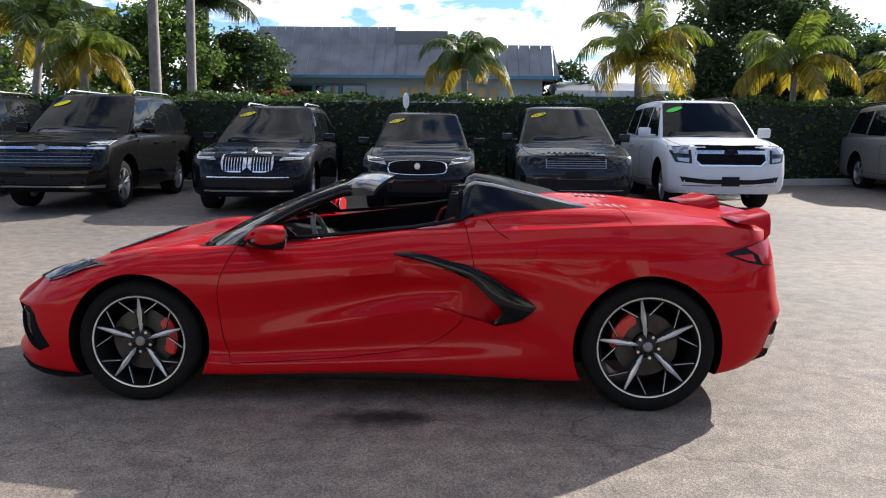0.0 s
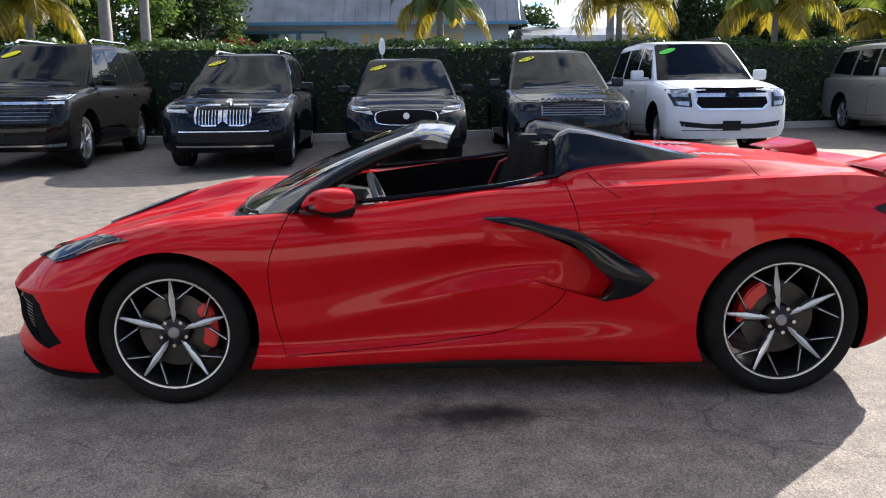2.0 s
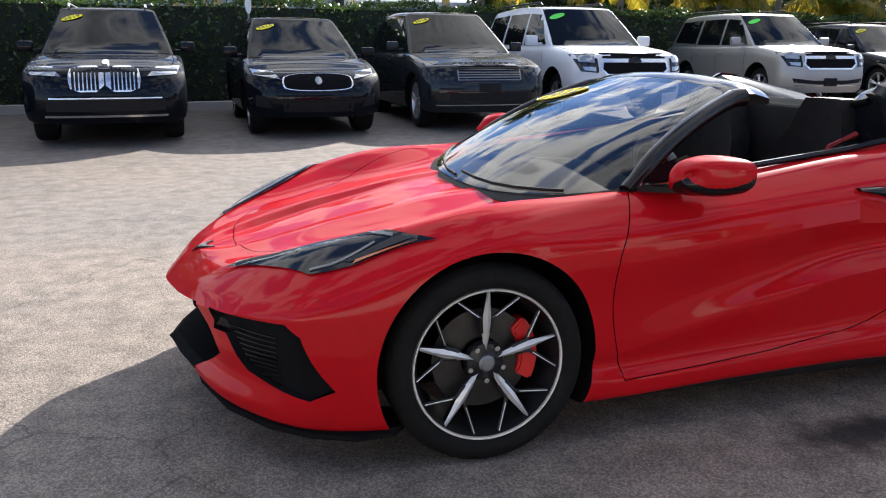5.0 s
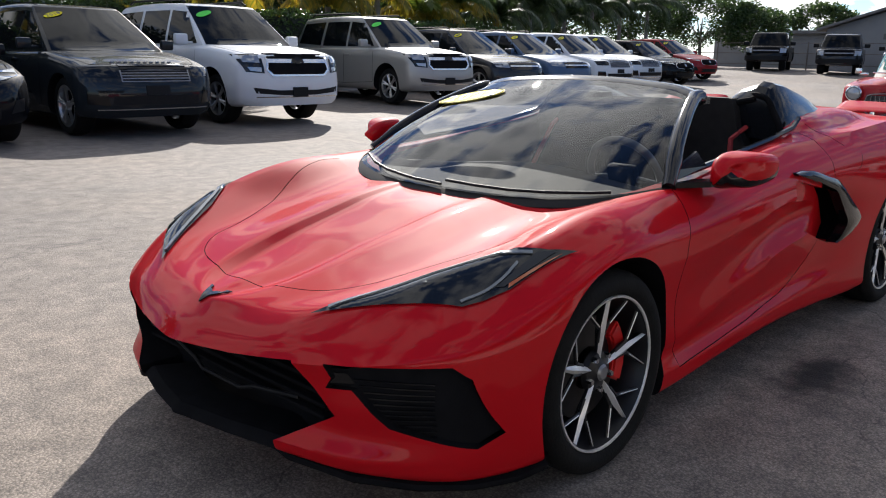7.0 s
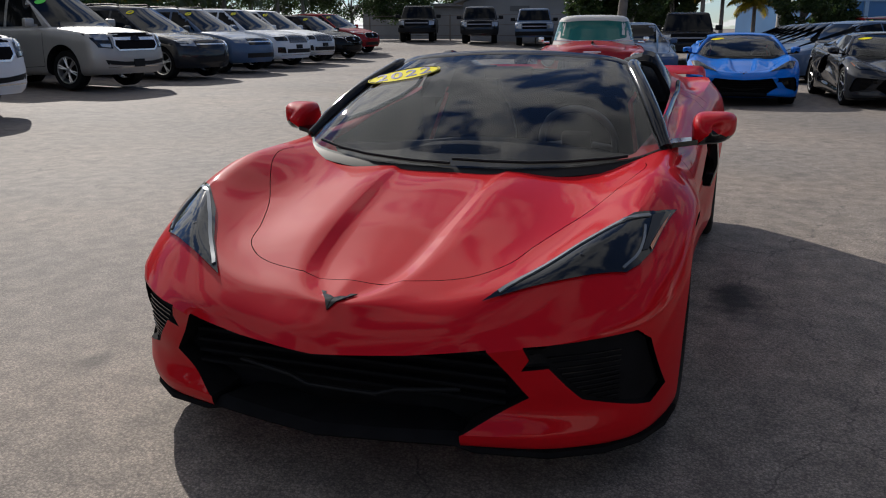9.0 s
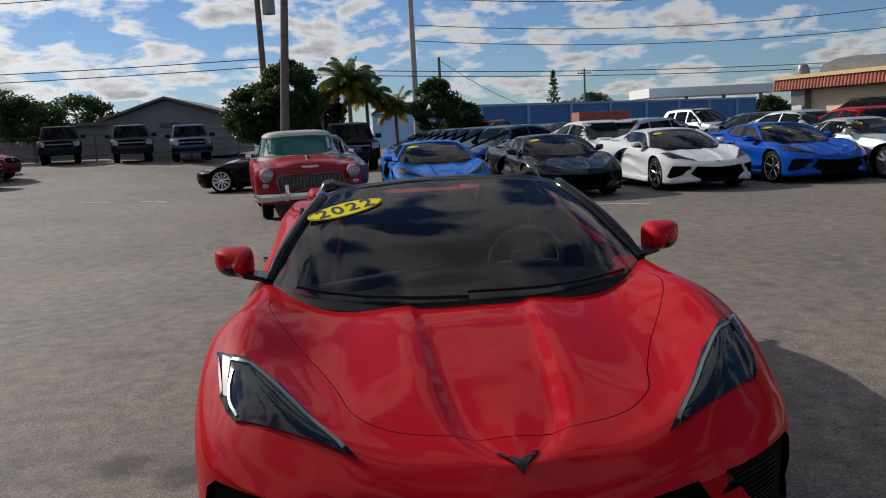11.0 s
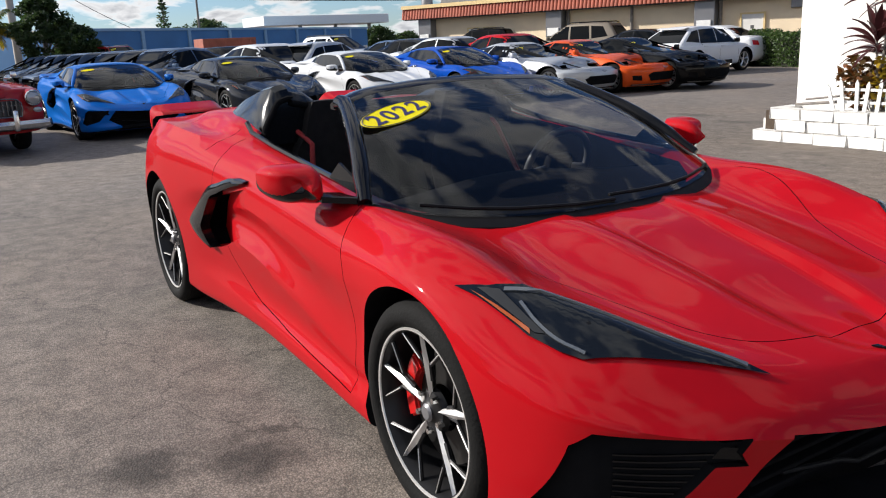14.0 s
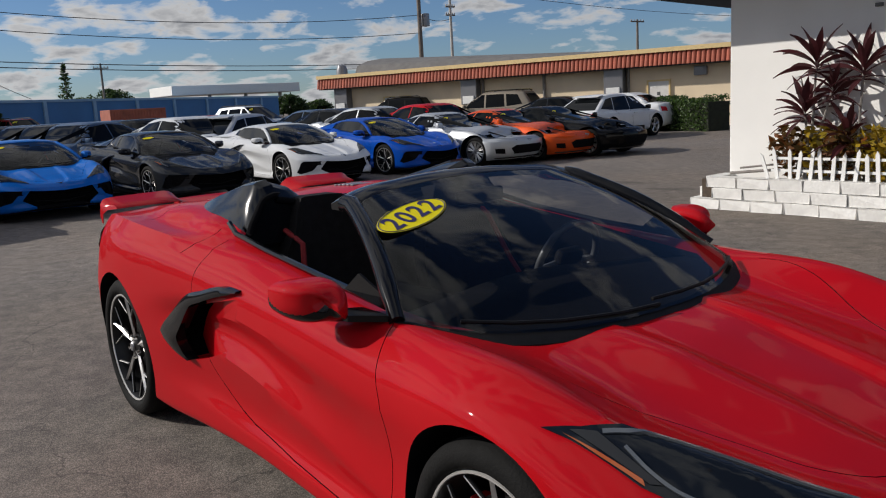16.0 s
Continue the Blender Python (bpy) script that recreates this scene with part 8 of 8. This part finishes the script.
# ---------------------------------------------------------------- tan building to the south-east
def tan_building():
    a, bq = Vector((35.7, -20.5, -.15)), Vector((15.5, -27.0, -.15))
    d = (bq - a).normalized()
    m = Matrix.Translation(a) @ Matrix.Rotation(math.atan2(d.y, d.x), 4, "Z")
    # local x runs along the front, local +y is the front's outer side or inner side by the sign below
    s = -1.0     # local -y is inside, +y is outside when s is -1
    b = thing("tan_building", "long low tan building with a terracotta tile fascia", "building", m)
    front = (m.inverted() @ Vector((0, 0, 0))).y
    o = 1 if front > 0 else -1
    L = 34
    bm = bmesh.new()
    box(bm, (0.6, -o * 9, 0), (L, 0, 3.1))
    part("wall", bm, TAN, b)
    bm = bmesh.new()
    box(bm, (0, -o * 9.2, 3.13), (L, o * .72, 3.30))
    part("roof_edge", bm, CREAM, b, "cream painted roof edge")
    bm = bmesh.new()
    box(bm, (0, -o * 9.0, 2.62), (L, o * .52, 3.12))
    part("fascia", bm, TILE, b)
    bm = bmesh.new()
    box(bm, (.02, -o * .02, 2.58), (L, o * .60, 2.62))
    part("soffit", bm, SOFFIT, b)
    me = None
    x = .08
    while x < 27:
        if me is None:
            bm = bmesh.new()
            prof = [(.085 * math.cos(q * math.pi / 5), .05 * math.sin(q * math.pi / 5)) for q in range(6)]
            loft(bm, [[(px, o * (.60 + py + (.10 if k == 0 else 0)), z) for px, py in prof] for k, z in ((0, 2.62), (1, 3.12))])
            t = part("roof_tile", bm, TILE, b)
            me = t.data
        else:
            t = new("roof_tile", me)
            t.parent = b
        t.location = (x, 0, 0)
        x += .19
    for xa, w, z0, z1, mt, nm in ((3.9, .55, .15, 2.0, DOOR_WHITE, "door"), (4.9, .55, .15, 2.0, DARK_WIN, "window"), (10.4, .65, .95, 1.98, DARK_WIN, "window"), (11.5, .65, .15, 1.98, DOOR_WHITE, "door"), (17.6, .85, .15, 2.0, DOOR_WHITE, "door")):
        w_ = new(nm)
        w_.parent = b
        bm = bmesh.new()
        box(bm, (xa, o * .01, z0), (xa + w, o * .05, z1), .01)
        part("leaf" if nm == "door" else "pane", bm, mt, w_)
        bm = bmesh.new()
        for lo, hi in (((xa - .07, 0, z0), (xa, o * .08, z1 + .07)), ((xa + w, 0, z0), (xa + w + .07, o * .08, z1 + .07)), ((xa, 0, z1), (xa + w, o * .08, z1 + .07))):
            box(bm, lo, hi)
        part("frame", bm, CREAM, w_)
        bm = bmesh.new()
        box(bm, (xa + w * .42, o * .05, z1 - .55), (xa + w * .58, o * .056, z1 - .42))
        part("notice", bm, BARS, w_)
    for xa in (8.7, 15.8, .9):
        bm = bmesh.new()
        box(bm, (xa, 0, 1.45), (xa + .85, o * .45, 2.6), .03)
        part("duct_box", bm, GREY_TRIM, b)
        bm = bmesh.new()
        box(bm, (xa + .12, o * .45, 1.5), (xa + .72, o * .50, 1.85), .01)
        part("vent_grille", bm, WHITE_TRIM, b)
    for xa in (9.7, 12.85, 16.75):
        bm = bmesh.new()
        tube(bm, [(xa, o * .08, 0), (xa, o * .08, 2.6)], .07, 8)
        part("downpipe", bm, BARK, b)
    bm = bmesh.new()
    box(bm, (19.5, 0, 2.15), (20.0, o * .2, 2.5), .02)
    part("wall_vent", bm, GREY_TRIM, b)
    # curved roof behind
    bm, rows = bmesh.new(), []
    for x in (1.0, 5.0, 10.0, 16.0):
        rows.append([(x, -o * (1.2 + 4 * (1 - math.cos(q * math.pi / 8))), 3.3 + (.95 - (x - 1.0) * .05) * math.sin(q * math.pi / 8) ** .7) for q in range(9)])
    loft(bm, rows)
    part("curved_roof", bm, GREY_ROOF, b, smooth=True)
    bm = bmesh.new()
    lathe(bm, [(.0, 3.9), (.22, 3.8), (.30, 3.55), (.30, 3.2), (.2, 3.15), (.2, .2)], 16, "z")
    bmesh.ops.translate(bm, verts=bm.verts, vec=(.75, -o * .5, 0))
    part("flue", bm, GREY_TRIM, b, smooth=True)


tan_building()


# ---------------------------------------------------------------- white building and its planter
def white_building():
    b = thing("white_building", "white stucco building corner with a deep eave", "building")
    bm = bmesh.new()
    box(bm, (-14, -16, 0), (3.17, -7.16, 3.4), .02)
    part("wall", bm, STUCCO_WHITE, b)
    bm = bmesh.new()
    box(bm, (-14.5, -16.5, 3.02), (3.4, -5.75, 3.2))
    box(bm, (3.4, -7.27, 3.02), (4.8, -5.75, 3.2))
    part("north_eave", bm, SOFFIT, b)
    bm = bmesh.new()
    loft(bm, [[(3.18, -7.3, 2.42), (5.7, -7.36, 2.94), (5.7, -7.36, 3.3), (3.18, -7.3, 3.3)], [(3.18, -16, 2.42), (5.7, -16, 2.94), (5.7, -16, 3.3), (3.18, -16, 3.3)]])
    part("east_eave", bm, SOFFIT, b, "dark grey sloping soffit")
    bm = bmesh.new()
    loft(bm, [[(5.70, -7.34, 2.94), (5.74, -7.34, 2.95), (5.74, -7.34, 3.34), (5.70, -7.34, 3.34)], [(5.70, -16, 2.94), (5.74, -16, 2.95), (5.74, -16, 3.34), (5.70, -16, 3.34)]])
    part("fascia", bm, WHITE_TRIM, b)
    bm = bmesh.new()
    bmesh.ops.create_uvsphere(bm, u_segments=12, v_segments=8, radius=.06, matrix=Matrix.Translation((5.4, -7.25, 2.90)))
    part("camera_dome", bm, WHITE_TRIM, b, "small white lamp under the eave", smooth=True)
    bm = bmesh.new()
    box(bm, (1.35, -7.16, 2.23), (1.43, -7.13, 2.27), .004)
    part("wall_box", bm, BARS, b)


white_building()
BLOCK = mat("white_painted_block", (0.74, 0.73, 0.70), 0.8, vary=0.12, scale=7, bump=0.8, bump_scale=28, rand=.05)
planter = thing("planter", "low white-painted split block planter with plants", "planter")
bm = bmesh.new()
box(bm, (-9, -7.15, 0), (3.32, -6.80, .36))
part("fill", bm, mat("planter_soil", (0.07, 0.05, 0.035), .95, vary=.3, scale=20, bump=.6), planter)
rng = random.Random(9)
blocks = []
for v in range(4):
    bm = bmesh.new()
    box(bm, (-.205, -.09, -.064), (.205, .09, .064), .006, 2)
    for w in bm.verts:
        if w.co.y > .05:
            w.co.y += rng.uniform(-.012, .014)
    me = bpy.data.meshes.new("block")
    bm.to_mesh(me)
    bm.free()
    me.materials.append(BLOCK)
    blocks.append(me)
for c in range(3):
    x = 3.42 - c * .11 - (.20 if c % 2 else 0)
    while x > -5:
        ob = new("block", blocks[rng.randrange(4)])
        ob.parent = planter
        ob.matrix_local = pose(x - .2, -6.78 - c * .012 + rng.uniform(-.008, .008), .066 + c * .134, 0, rng.uniform(-.5, .5), rng.uniform(-.6, .6))
        x -= .418
    for k in range(1):
        ob = new("block", blocks[k])
        ob.parent = planter
        ob.matrix_local = pose(3.36 - c * .09, -7.02, .066 + c * .134, 0, 0, -90)
fence = thing("picket_fence", "small crooked white picket fence on the planter", "fence")
for k in range(26):
    x = 2.42 - k * .125 + rng.uniform(-.015, .015)
    bm = bmesh.new()
    h = rng.uniform(.29, .36)
    prism(bm, [(-.021, 0), (.021, 0), (.021, h - .04), (0, h), (-.021, h - .04)], -.007, .007)
    ob = part("picket", bm, WHITE_TRIM, fence)
    ob.matrix_local = pose(x, -6.80 + rng.uniform(-.01, .01), .40, rng.uniform(-4, 4), (20 if k == 0 else 10 if k == 1 else 0) + rng.uniform(-5, 5), 0)
for z in (.48, .62):
    bm = bmesh.new()
    box(bm, (-.9, -6.825, z), (2.4, -6.812, z + .03))
    part("rail", bm, WHITE_TRIM, fence)
bm = bmesh.new()
tube(bm, [(2.95, -6.85, .44), (2.3, -6.88, .50)], .02, 6)
tube(bm, [(2.85, -6.9, .50), (2.35, -6.9, .56)], .014, 6)
part("fallen_rail", bm, BARK, fence)


def ti_plant(x, y, z0, heads, label, seed):
    rng = random.Random(seed)
    t = thing("ti_plant", label, "plant", Matrix.Translation((x, y, z0)))
    for hx, hz, size in heads:
        bm = bmesh.new()
        tube(bm, [(0, 0, 0), (hx * .4, 0, hz * .5), (hx, 0, hz)], [.018, .014, .012], 6)
        part("stem", bm, BARK, t)
        for k in range(22):
            bm = bmesh.new()
            az, up = k * 2.399, radians(78 - 90 * k / 22 + rng.uniform(-10, 10))
            d = Vector((math.cos(az) * math.cos(up), math.sin(az) * math.cos(up), math.sin(up)))
            sd = Vector((-math.sin(az), math.cos(az), rng.uniform(-.9, .9))).normalized()
            p, prev = Vector((hx, 0, hz - .16 * k / 22)), None
            ln = size * rng.uniform(.8, 1.15)
            for q in range(7):
                w = .045 * size / .45 * math.sin(math.pi * (.06 + .92 * q / 6)) ** 1.2
                row = [bm.verts.new(p - sd * w), bm.verts.new(p + Vector((0, 0, -.012))), bm.verts.new(p + sd * w)]
                if prev:
                    bm.faces.new((prev[0], prev[1], row[1], row[0]))
                    bm.faces.new((prev[1], prev[2], row[2], row[1]))
                prev = row
                p = p + d * ln / 6
                d = (d + Vector((0, 0, -.16))).normalized()
            part("leaf", bm, TI_LEAF, t)
    return t


ti_plant(2.02, -6.98, .38, [(-.05, 1.35, .46), (.08, .82, .44), (-.25, 1.05, .30)], "tall dark red ti plant against the white wall", 3)
ti_plant(1.50, -6.98, .38, [(-.05, 1.25, .46), (.10, .55, .40)], "slender dark red ti plant in the planter", 4)
ti_plant(.75, -6.98, .38, [(0, .9, .42)], "short dark red ti plant in the planter", 6)
for k, (x, m, lab) in enumerate(((2.25, CROTON, "orange-brown croton bush in the planter"), (1.95, CROTON_Y, "yellow flowering croton in the planter"), (1.65, CROTON, "rust-coloured croton bush in the planter"), (1.25, CROTON_Y, "yellow and green croton bush in the planter"), (.7, CROTON, "orange-brown croton bush behind the fence"), (.1, BRIGHT_LEAF, "green leafy bush behind the fence"))):
    c = thing("croton_bush", lab, "plant", Matrix.Translation((x, -6.97, .36)))
    bm = bmesh.new()
    rg = random.Random(30 + k)
    for q in range(8):
        tube(bm, [(0, 0, 0), (rg.uniform(-.2, .2), rg.uniform(-.08, .08), rg.uniform(.25, .5))], [.01, .004], 5)
    part("stem", bm, BARK, c)
    bm = bmesh.new()
    leaves(bm, (0, 0, .36), (.28, .15, .32), 240 if k != 1 else 90, .065, rg)
    part("leaves", bm, m, c)


# ---------------------------------------------------------------- far side to the east
b = thing("blue_building", "long low blue metal building with pale pilasters", "building", pose(63, -7.1, 0, 0, 0, math.degrees(math.atan2(-37.9, 26))))
bm = bmesh.new()
box(bm, (0, 0, 0), (46, 12, 3.2))
part("wall", bm, WALL_BLUE, b)
bm = bmesh.new()
box(bm, (-.1, -.1, 3.14), (46.1, 12.1, 3.34))
part("roof_edge", bm, PALE_BLUE, b)
for k in range(8):
    bm = bmesh.new()
    box(bm, (2.4 + k * 5.6, -.14, 0), (2.74 + k * 5.6, -.003, 3.135))
    part("pilaster", bm, PALE_BLUE, b)
c = thing("shipping_container", "rusty red shipping container beside the blue building", "container")
bm = bmesh.new()
box(bm, (58, -19.9, 0), (60.4, -15.9, 2.2), .02)
part("box", bm, RUST, c)
for k in range(18):
    bm = bmesh.new()
    y = -19.7 + k * .212
    box(bm, (57.96, y, .1), (58.0, y + .1, 2.1))
    part("corrugation", bm, RUST, c)
c = thing("petrol_canopy", "flat white petrol station canopy", "canopy")
bm = bmesh.new()
box(bm, (98, -53, 4.05), (106, -35.4, 5.2), .05)
part("slab", bm, WHITE_TRIM, c)
for y in (-51, -46, -41):
    bm = bmesh.new()
    tube(bm, [(100, y, 0), (100, y, 4.06)], .25, 8)
    part("column", bm, CONCRETE, c)
h = thing("grey_house", "grey gabled house behind the pickup trucks", "house")
bm = bmesh.new()
g0 = rise(46, 12)
prism(bm, [(8.6, g0), (15.4, g0), (15.4, 2.95), (11.95, 4.0), (8.6, 3.0)], 46, 58, "x")
part("wall", bm, GREY_HOUSE, h)
for ya, za, yb, zb in ((15.9, 2.85, 11.95, 4.06), (11.95, 4.06, 8.1, 2.88)):
    bm = bmesh.new()
    loft(bm, [[(45.6, ya, za), (45.6, ya, za + .14), (45.6, yb, zb + .14), (45.6, yb, zb)], [(58.4, ya, za), (58.4, ya, za + .14), (58.4, yb, zb + .14), (58.4, yb, zb)]])
    part("roof", bm, GREY_ROOF, h)
bm = bmesh.new()
box(bm, (45.95, 11.2, 2.4), (46.0, 12.4, 2.7))
part("gable_vent", bm, BARS, h)
h = thing("low_house", "low grey shed beside the gabled house", "house")
bm = bmesh.new()
box(bm, (52, 16.5, .3), (60, 25, 2.9))
part("wall", bm, GREY_HOUSE, h)
bm = bmesh.new()
box(bm, (51.6, 16.0, 2.9), (60.4, 25.4, 3.1))
part("roof", bm, GREY_ROOF, h)
# chain fence with posts before the house
f = thing("chain_fence", "thin wire fence with posts behind the pickups", "fence")
for k in range(9):
    bm = bmesh.new()
    tube(bm, [(43.5, 5 + k * 2.6, rise(43, 10) - .1), (43.5, 5 + k * 2.6, 2.2)], .04, 6)
    part("post", bm, WOOD_POLE, f)
for z in (1.0, 1.6, 2.15):
    bm = bmesh.new()
    tube(bm, [(43.5, 4.5, z), (43.5, 26, z)], .018, 4)
    part("rail", bm, WOOD_POLE, f)


def utility_pole(x, y, h, r, label, m, lean=(0, 0), transformer=False, arms=()):
    p = thing("utility_pole", label, "pole", Matrix.Translation((x, y, 0)))
    bm = bmesh.new()
    tube(bm, [(0, 0, -.2), (lean[0], lean[1], h)], [r, r * .7], 12)
    part("shaft", bm, m, p, smooth=True)
    for z, w in arms:
        bm = bmesh.new()
        k = z / h
        box(bm, (lean[0] * k - .06, lean[1] * k - w, z - .06), (lean[0] * k + .06, lean[1] * k + w, z + .06), .01)
        part("crossarm", bm, WOOD_POLE, p)
        for s in (-.9, -.45, .45, .9):
            bm = bmesh.new()
            lathe(bm, [(0, z + .22), (.05, z + .2), (.06, z + .12), (.03, z + .06)], 8, "z")
            bmesh.ops.translate(bm, verts=bm.verts, vec=(lean[0] * k, lean[1] * k + s * w, 0))
            part("insulator", bm, CONCRETE, p)
    if transformer:
        bm = bmesh.new()
        k = transformer / h
        lathe(bm, [(0, transformer + .95), (.30, transformer + .9), (.32, transformer + .8), (.32, transformer), (.0, transformer - .05)], 16, "z")
        bmesh.ops.translate(bm, verts=bm.verts, vec=(lean[0] * k, lean[1] * k - .55, 0))
        part("transformer", bm, GREY_TRIM, p, smooth=True)
    return p


utility_pole(31.5, 3.9, 10.5, .20, "leaning bare wooden utility pole", WOOD_POLE, (0, -.75))
utility_pole(39.5, 5.35, 11, .19, "dark wooden utility pole with a transformer", WOOD_POLE, (0, .1), 7.7, ((9.4, 1.0),))
utility_pole(50, -3.0, 12, .22, "tall pale concrete utility pole", CONCRETE)
utility_pole(56, -5.2, 6.6, .14, "short distant wooden pole", WOOD_POLE)
utility_pole(48, -36.2, 11.2, .20, "wooden utility pole with a transformer beyond the tan building", WOOD_POLE, (0, 0), 7.2, ((10.4, 1.1),))
utility_pole(54.5, -44.5, 10.2, .16, "pale thin utility pole with short arms", CONCRETE, (0, 0), 0, ((9.6, .5), (8.9, .5)))
utility_pole(50, -64.2, 8.4, .15, "distant vine-covered utility pole", WOOD_POLE, (0, 0), 0, ((8.2, 1.0),))
utility_pole(90, -25, 7.5, .15, "distant thin utility pole", WOOD_POLE, (0, 0), 0, ((7, .8),))
CABLE = mat("black_cable", (0.02, 0.02, 0.022), 0.6)
for (x0, y0, z0), (x1, y1, z1), sag in (((39.5, 62, 6.4), (39.5, 5.4, 5.5), .6), ((39.5, 62, 6.0), (39.5, 5.4, 5.1), .6), ((39.5, 5.4, 5.0), (48, -36.2, 4.55), .45), ((39.5, 5.4, 4.75), (48, -36.2, 4.25), .45), ((39.5, 5.4, 9.4), (48, -36.2, 10.4), 1.2), ((39.5, 6.2, 9.4), (48, -35.4, 10.4), 1.6), ((50, -3, 8.2), (48, -36.2, 8.0), .8), ((50, -3, 7.2), (48, -36.2, 6.7), .7),
                                           ((48, -36.2, 4.6), (50, -110, 6.5), .8), ((48, -36.2, 8.0), (54.5, -44.5, 8.6), .3), ((48, -36.2, 10.3), (50, -110, 10), 1.2), ((56, -5.2, 6.4), (63, -12, 3.3), .2), ((39.5, 62, 10), (39.5, 5.4, 9.4), 1.2)):
    bm = bmesh.new()
    n = 16
    tube(bm, [(x0 + (x1 - x0) * k / n, y0 + (y1 - y0) * k / n, z0 + (z1 - z0) * k / n - sag * 4 * (k / n) * (1 - k / n)) for k in range(n + 1)], .022, 4)
    tagged(part("power_cable", bm, CABLE), "thin black overhead power cable between poles", "cable", group="power cables")
# crossover backed up to the tan building, and its neighbours
white_hatch = park_nose(hatchback(WHITE_PAINT, "white crossover with black windows parked beside the clipped hedge", 1.46, 4.4), 15.7, -21.6, 96, 2.2)
again(white_hatch, 19.0, -9.5, 118, 2.2, {WHITE_PAINT: LIGHT_SILVER_PAINT}, "pale silver crossover seen from behind among the saloons", "used cars")
again(plain_suv, 33.5, -20.6, 205, 2.48, {CHARCOAL_PAINT: BLACK_PAINT}, "black SUV before the tan building")
again(plain_suv, 27.0, -21.2, 205, 2.48, {CHARCOAL_PAINT: BEIGE_PAINT}, "beige SUV before the tan building")
again(lot, 23.6, -21.6, 200, 2.42, {STEEL_PAINT: CHARCOAL_PAINT}, "charcoal saloon before the tan building")
again(lot, 14.3, -13.2, 4, 2.42, {STEEL_PAINT: RED}, "bright red saloon behind the coupes")
again(lot, 20.6, -22.6, 190, 2.42, {STEEL_PAINT: WHITE_PAINT}, "white saloon beside the white crossover")

# stickers on the other sports cars
for x, y, h, m, lab in C8:
    a = radians(h)
    mid = Vector((x + 2.33 * math.cos(a), y + 2.33 * math.sin(a), 0))
    sticker("", "yellow oval price sticker on a sports car windscreen", Matrix.Translation(mid) @ Matrix.Rotation(a, 4, "Z") @ on_glass(-.46, .42, 1.09, 8), .12, STICKER)

# worn parking lines
LINE = mat("worn_white_line", (0.50, 0.49, 0.46), 0.8, vary=.35, scale=9)
for xa, ya, xb, yb in ((17.3, 6.15, 16.75, 5.4), (17.75, 7.8, 17.4, 7.0), (9.95, -3.3, 9.4, -4.4)):
    bm = bmesh.new()
    d = (Vector((xb, yb, 0)) - Vector((xa, ya, 0))).normalized()
    nn = Vector((-d.y, d.x, 0)) * .05
    pts = [Vector((xa, ya, 0)) - nn, Vector((xb, yb, 0)) - nn, Vector((xb, yb, 0)) + nn, Vector((xa, ya, 0)) + nn]
    bm.faces.new([bm.verts.new((p.x, p.y, rise(p.x, p.y) + .006)) for p in pts])
    tagged(part("parking_line", bm, LINE), "short worn white parking line on asphalt", "road marking", kind="structure")

# a small white dish on a post over the hedge
d = thing("satellite_dish", "small white satellite dish above the hedge", "dish", Matrix.Translation((-1.02, 13.25, rise(-1, 13.2))))
bm = bmesh.new()
tube(bm, [(0, 0, 0), (0, 0, 1.88)], .02, 8)
part("post", bm, GREY_TRIM, d)
bm = bmesh.new()
lathe(bm, [(0, .03), (.06, .022), (.11, .004), (.115, 0), (.10, -.006), (0, .018)], 20)
bmesh.ops.transform(bm, matrix=pose(0, -.03, 1.98, 0, 0, 55) @ Matrix.Diagonal((1, 1, 1.5, 1)), verts=bm.verts)
part("bowl", bm, WHITE_TRIM, d, smooth=True)
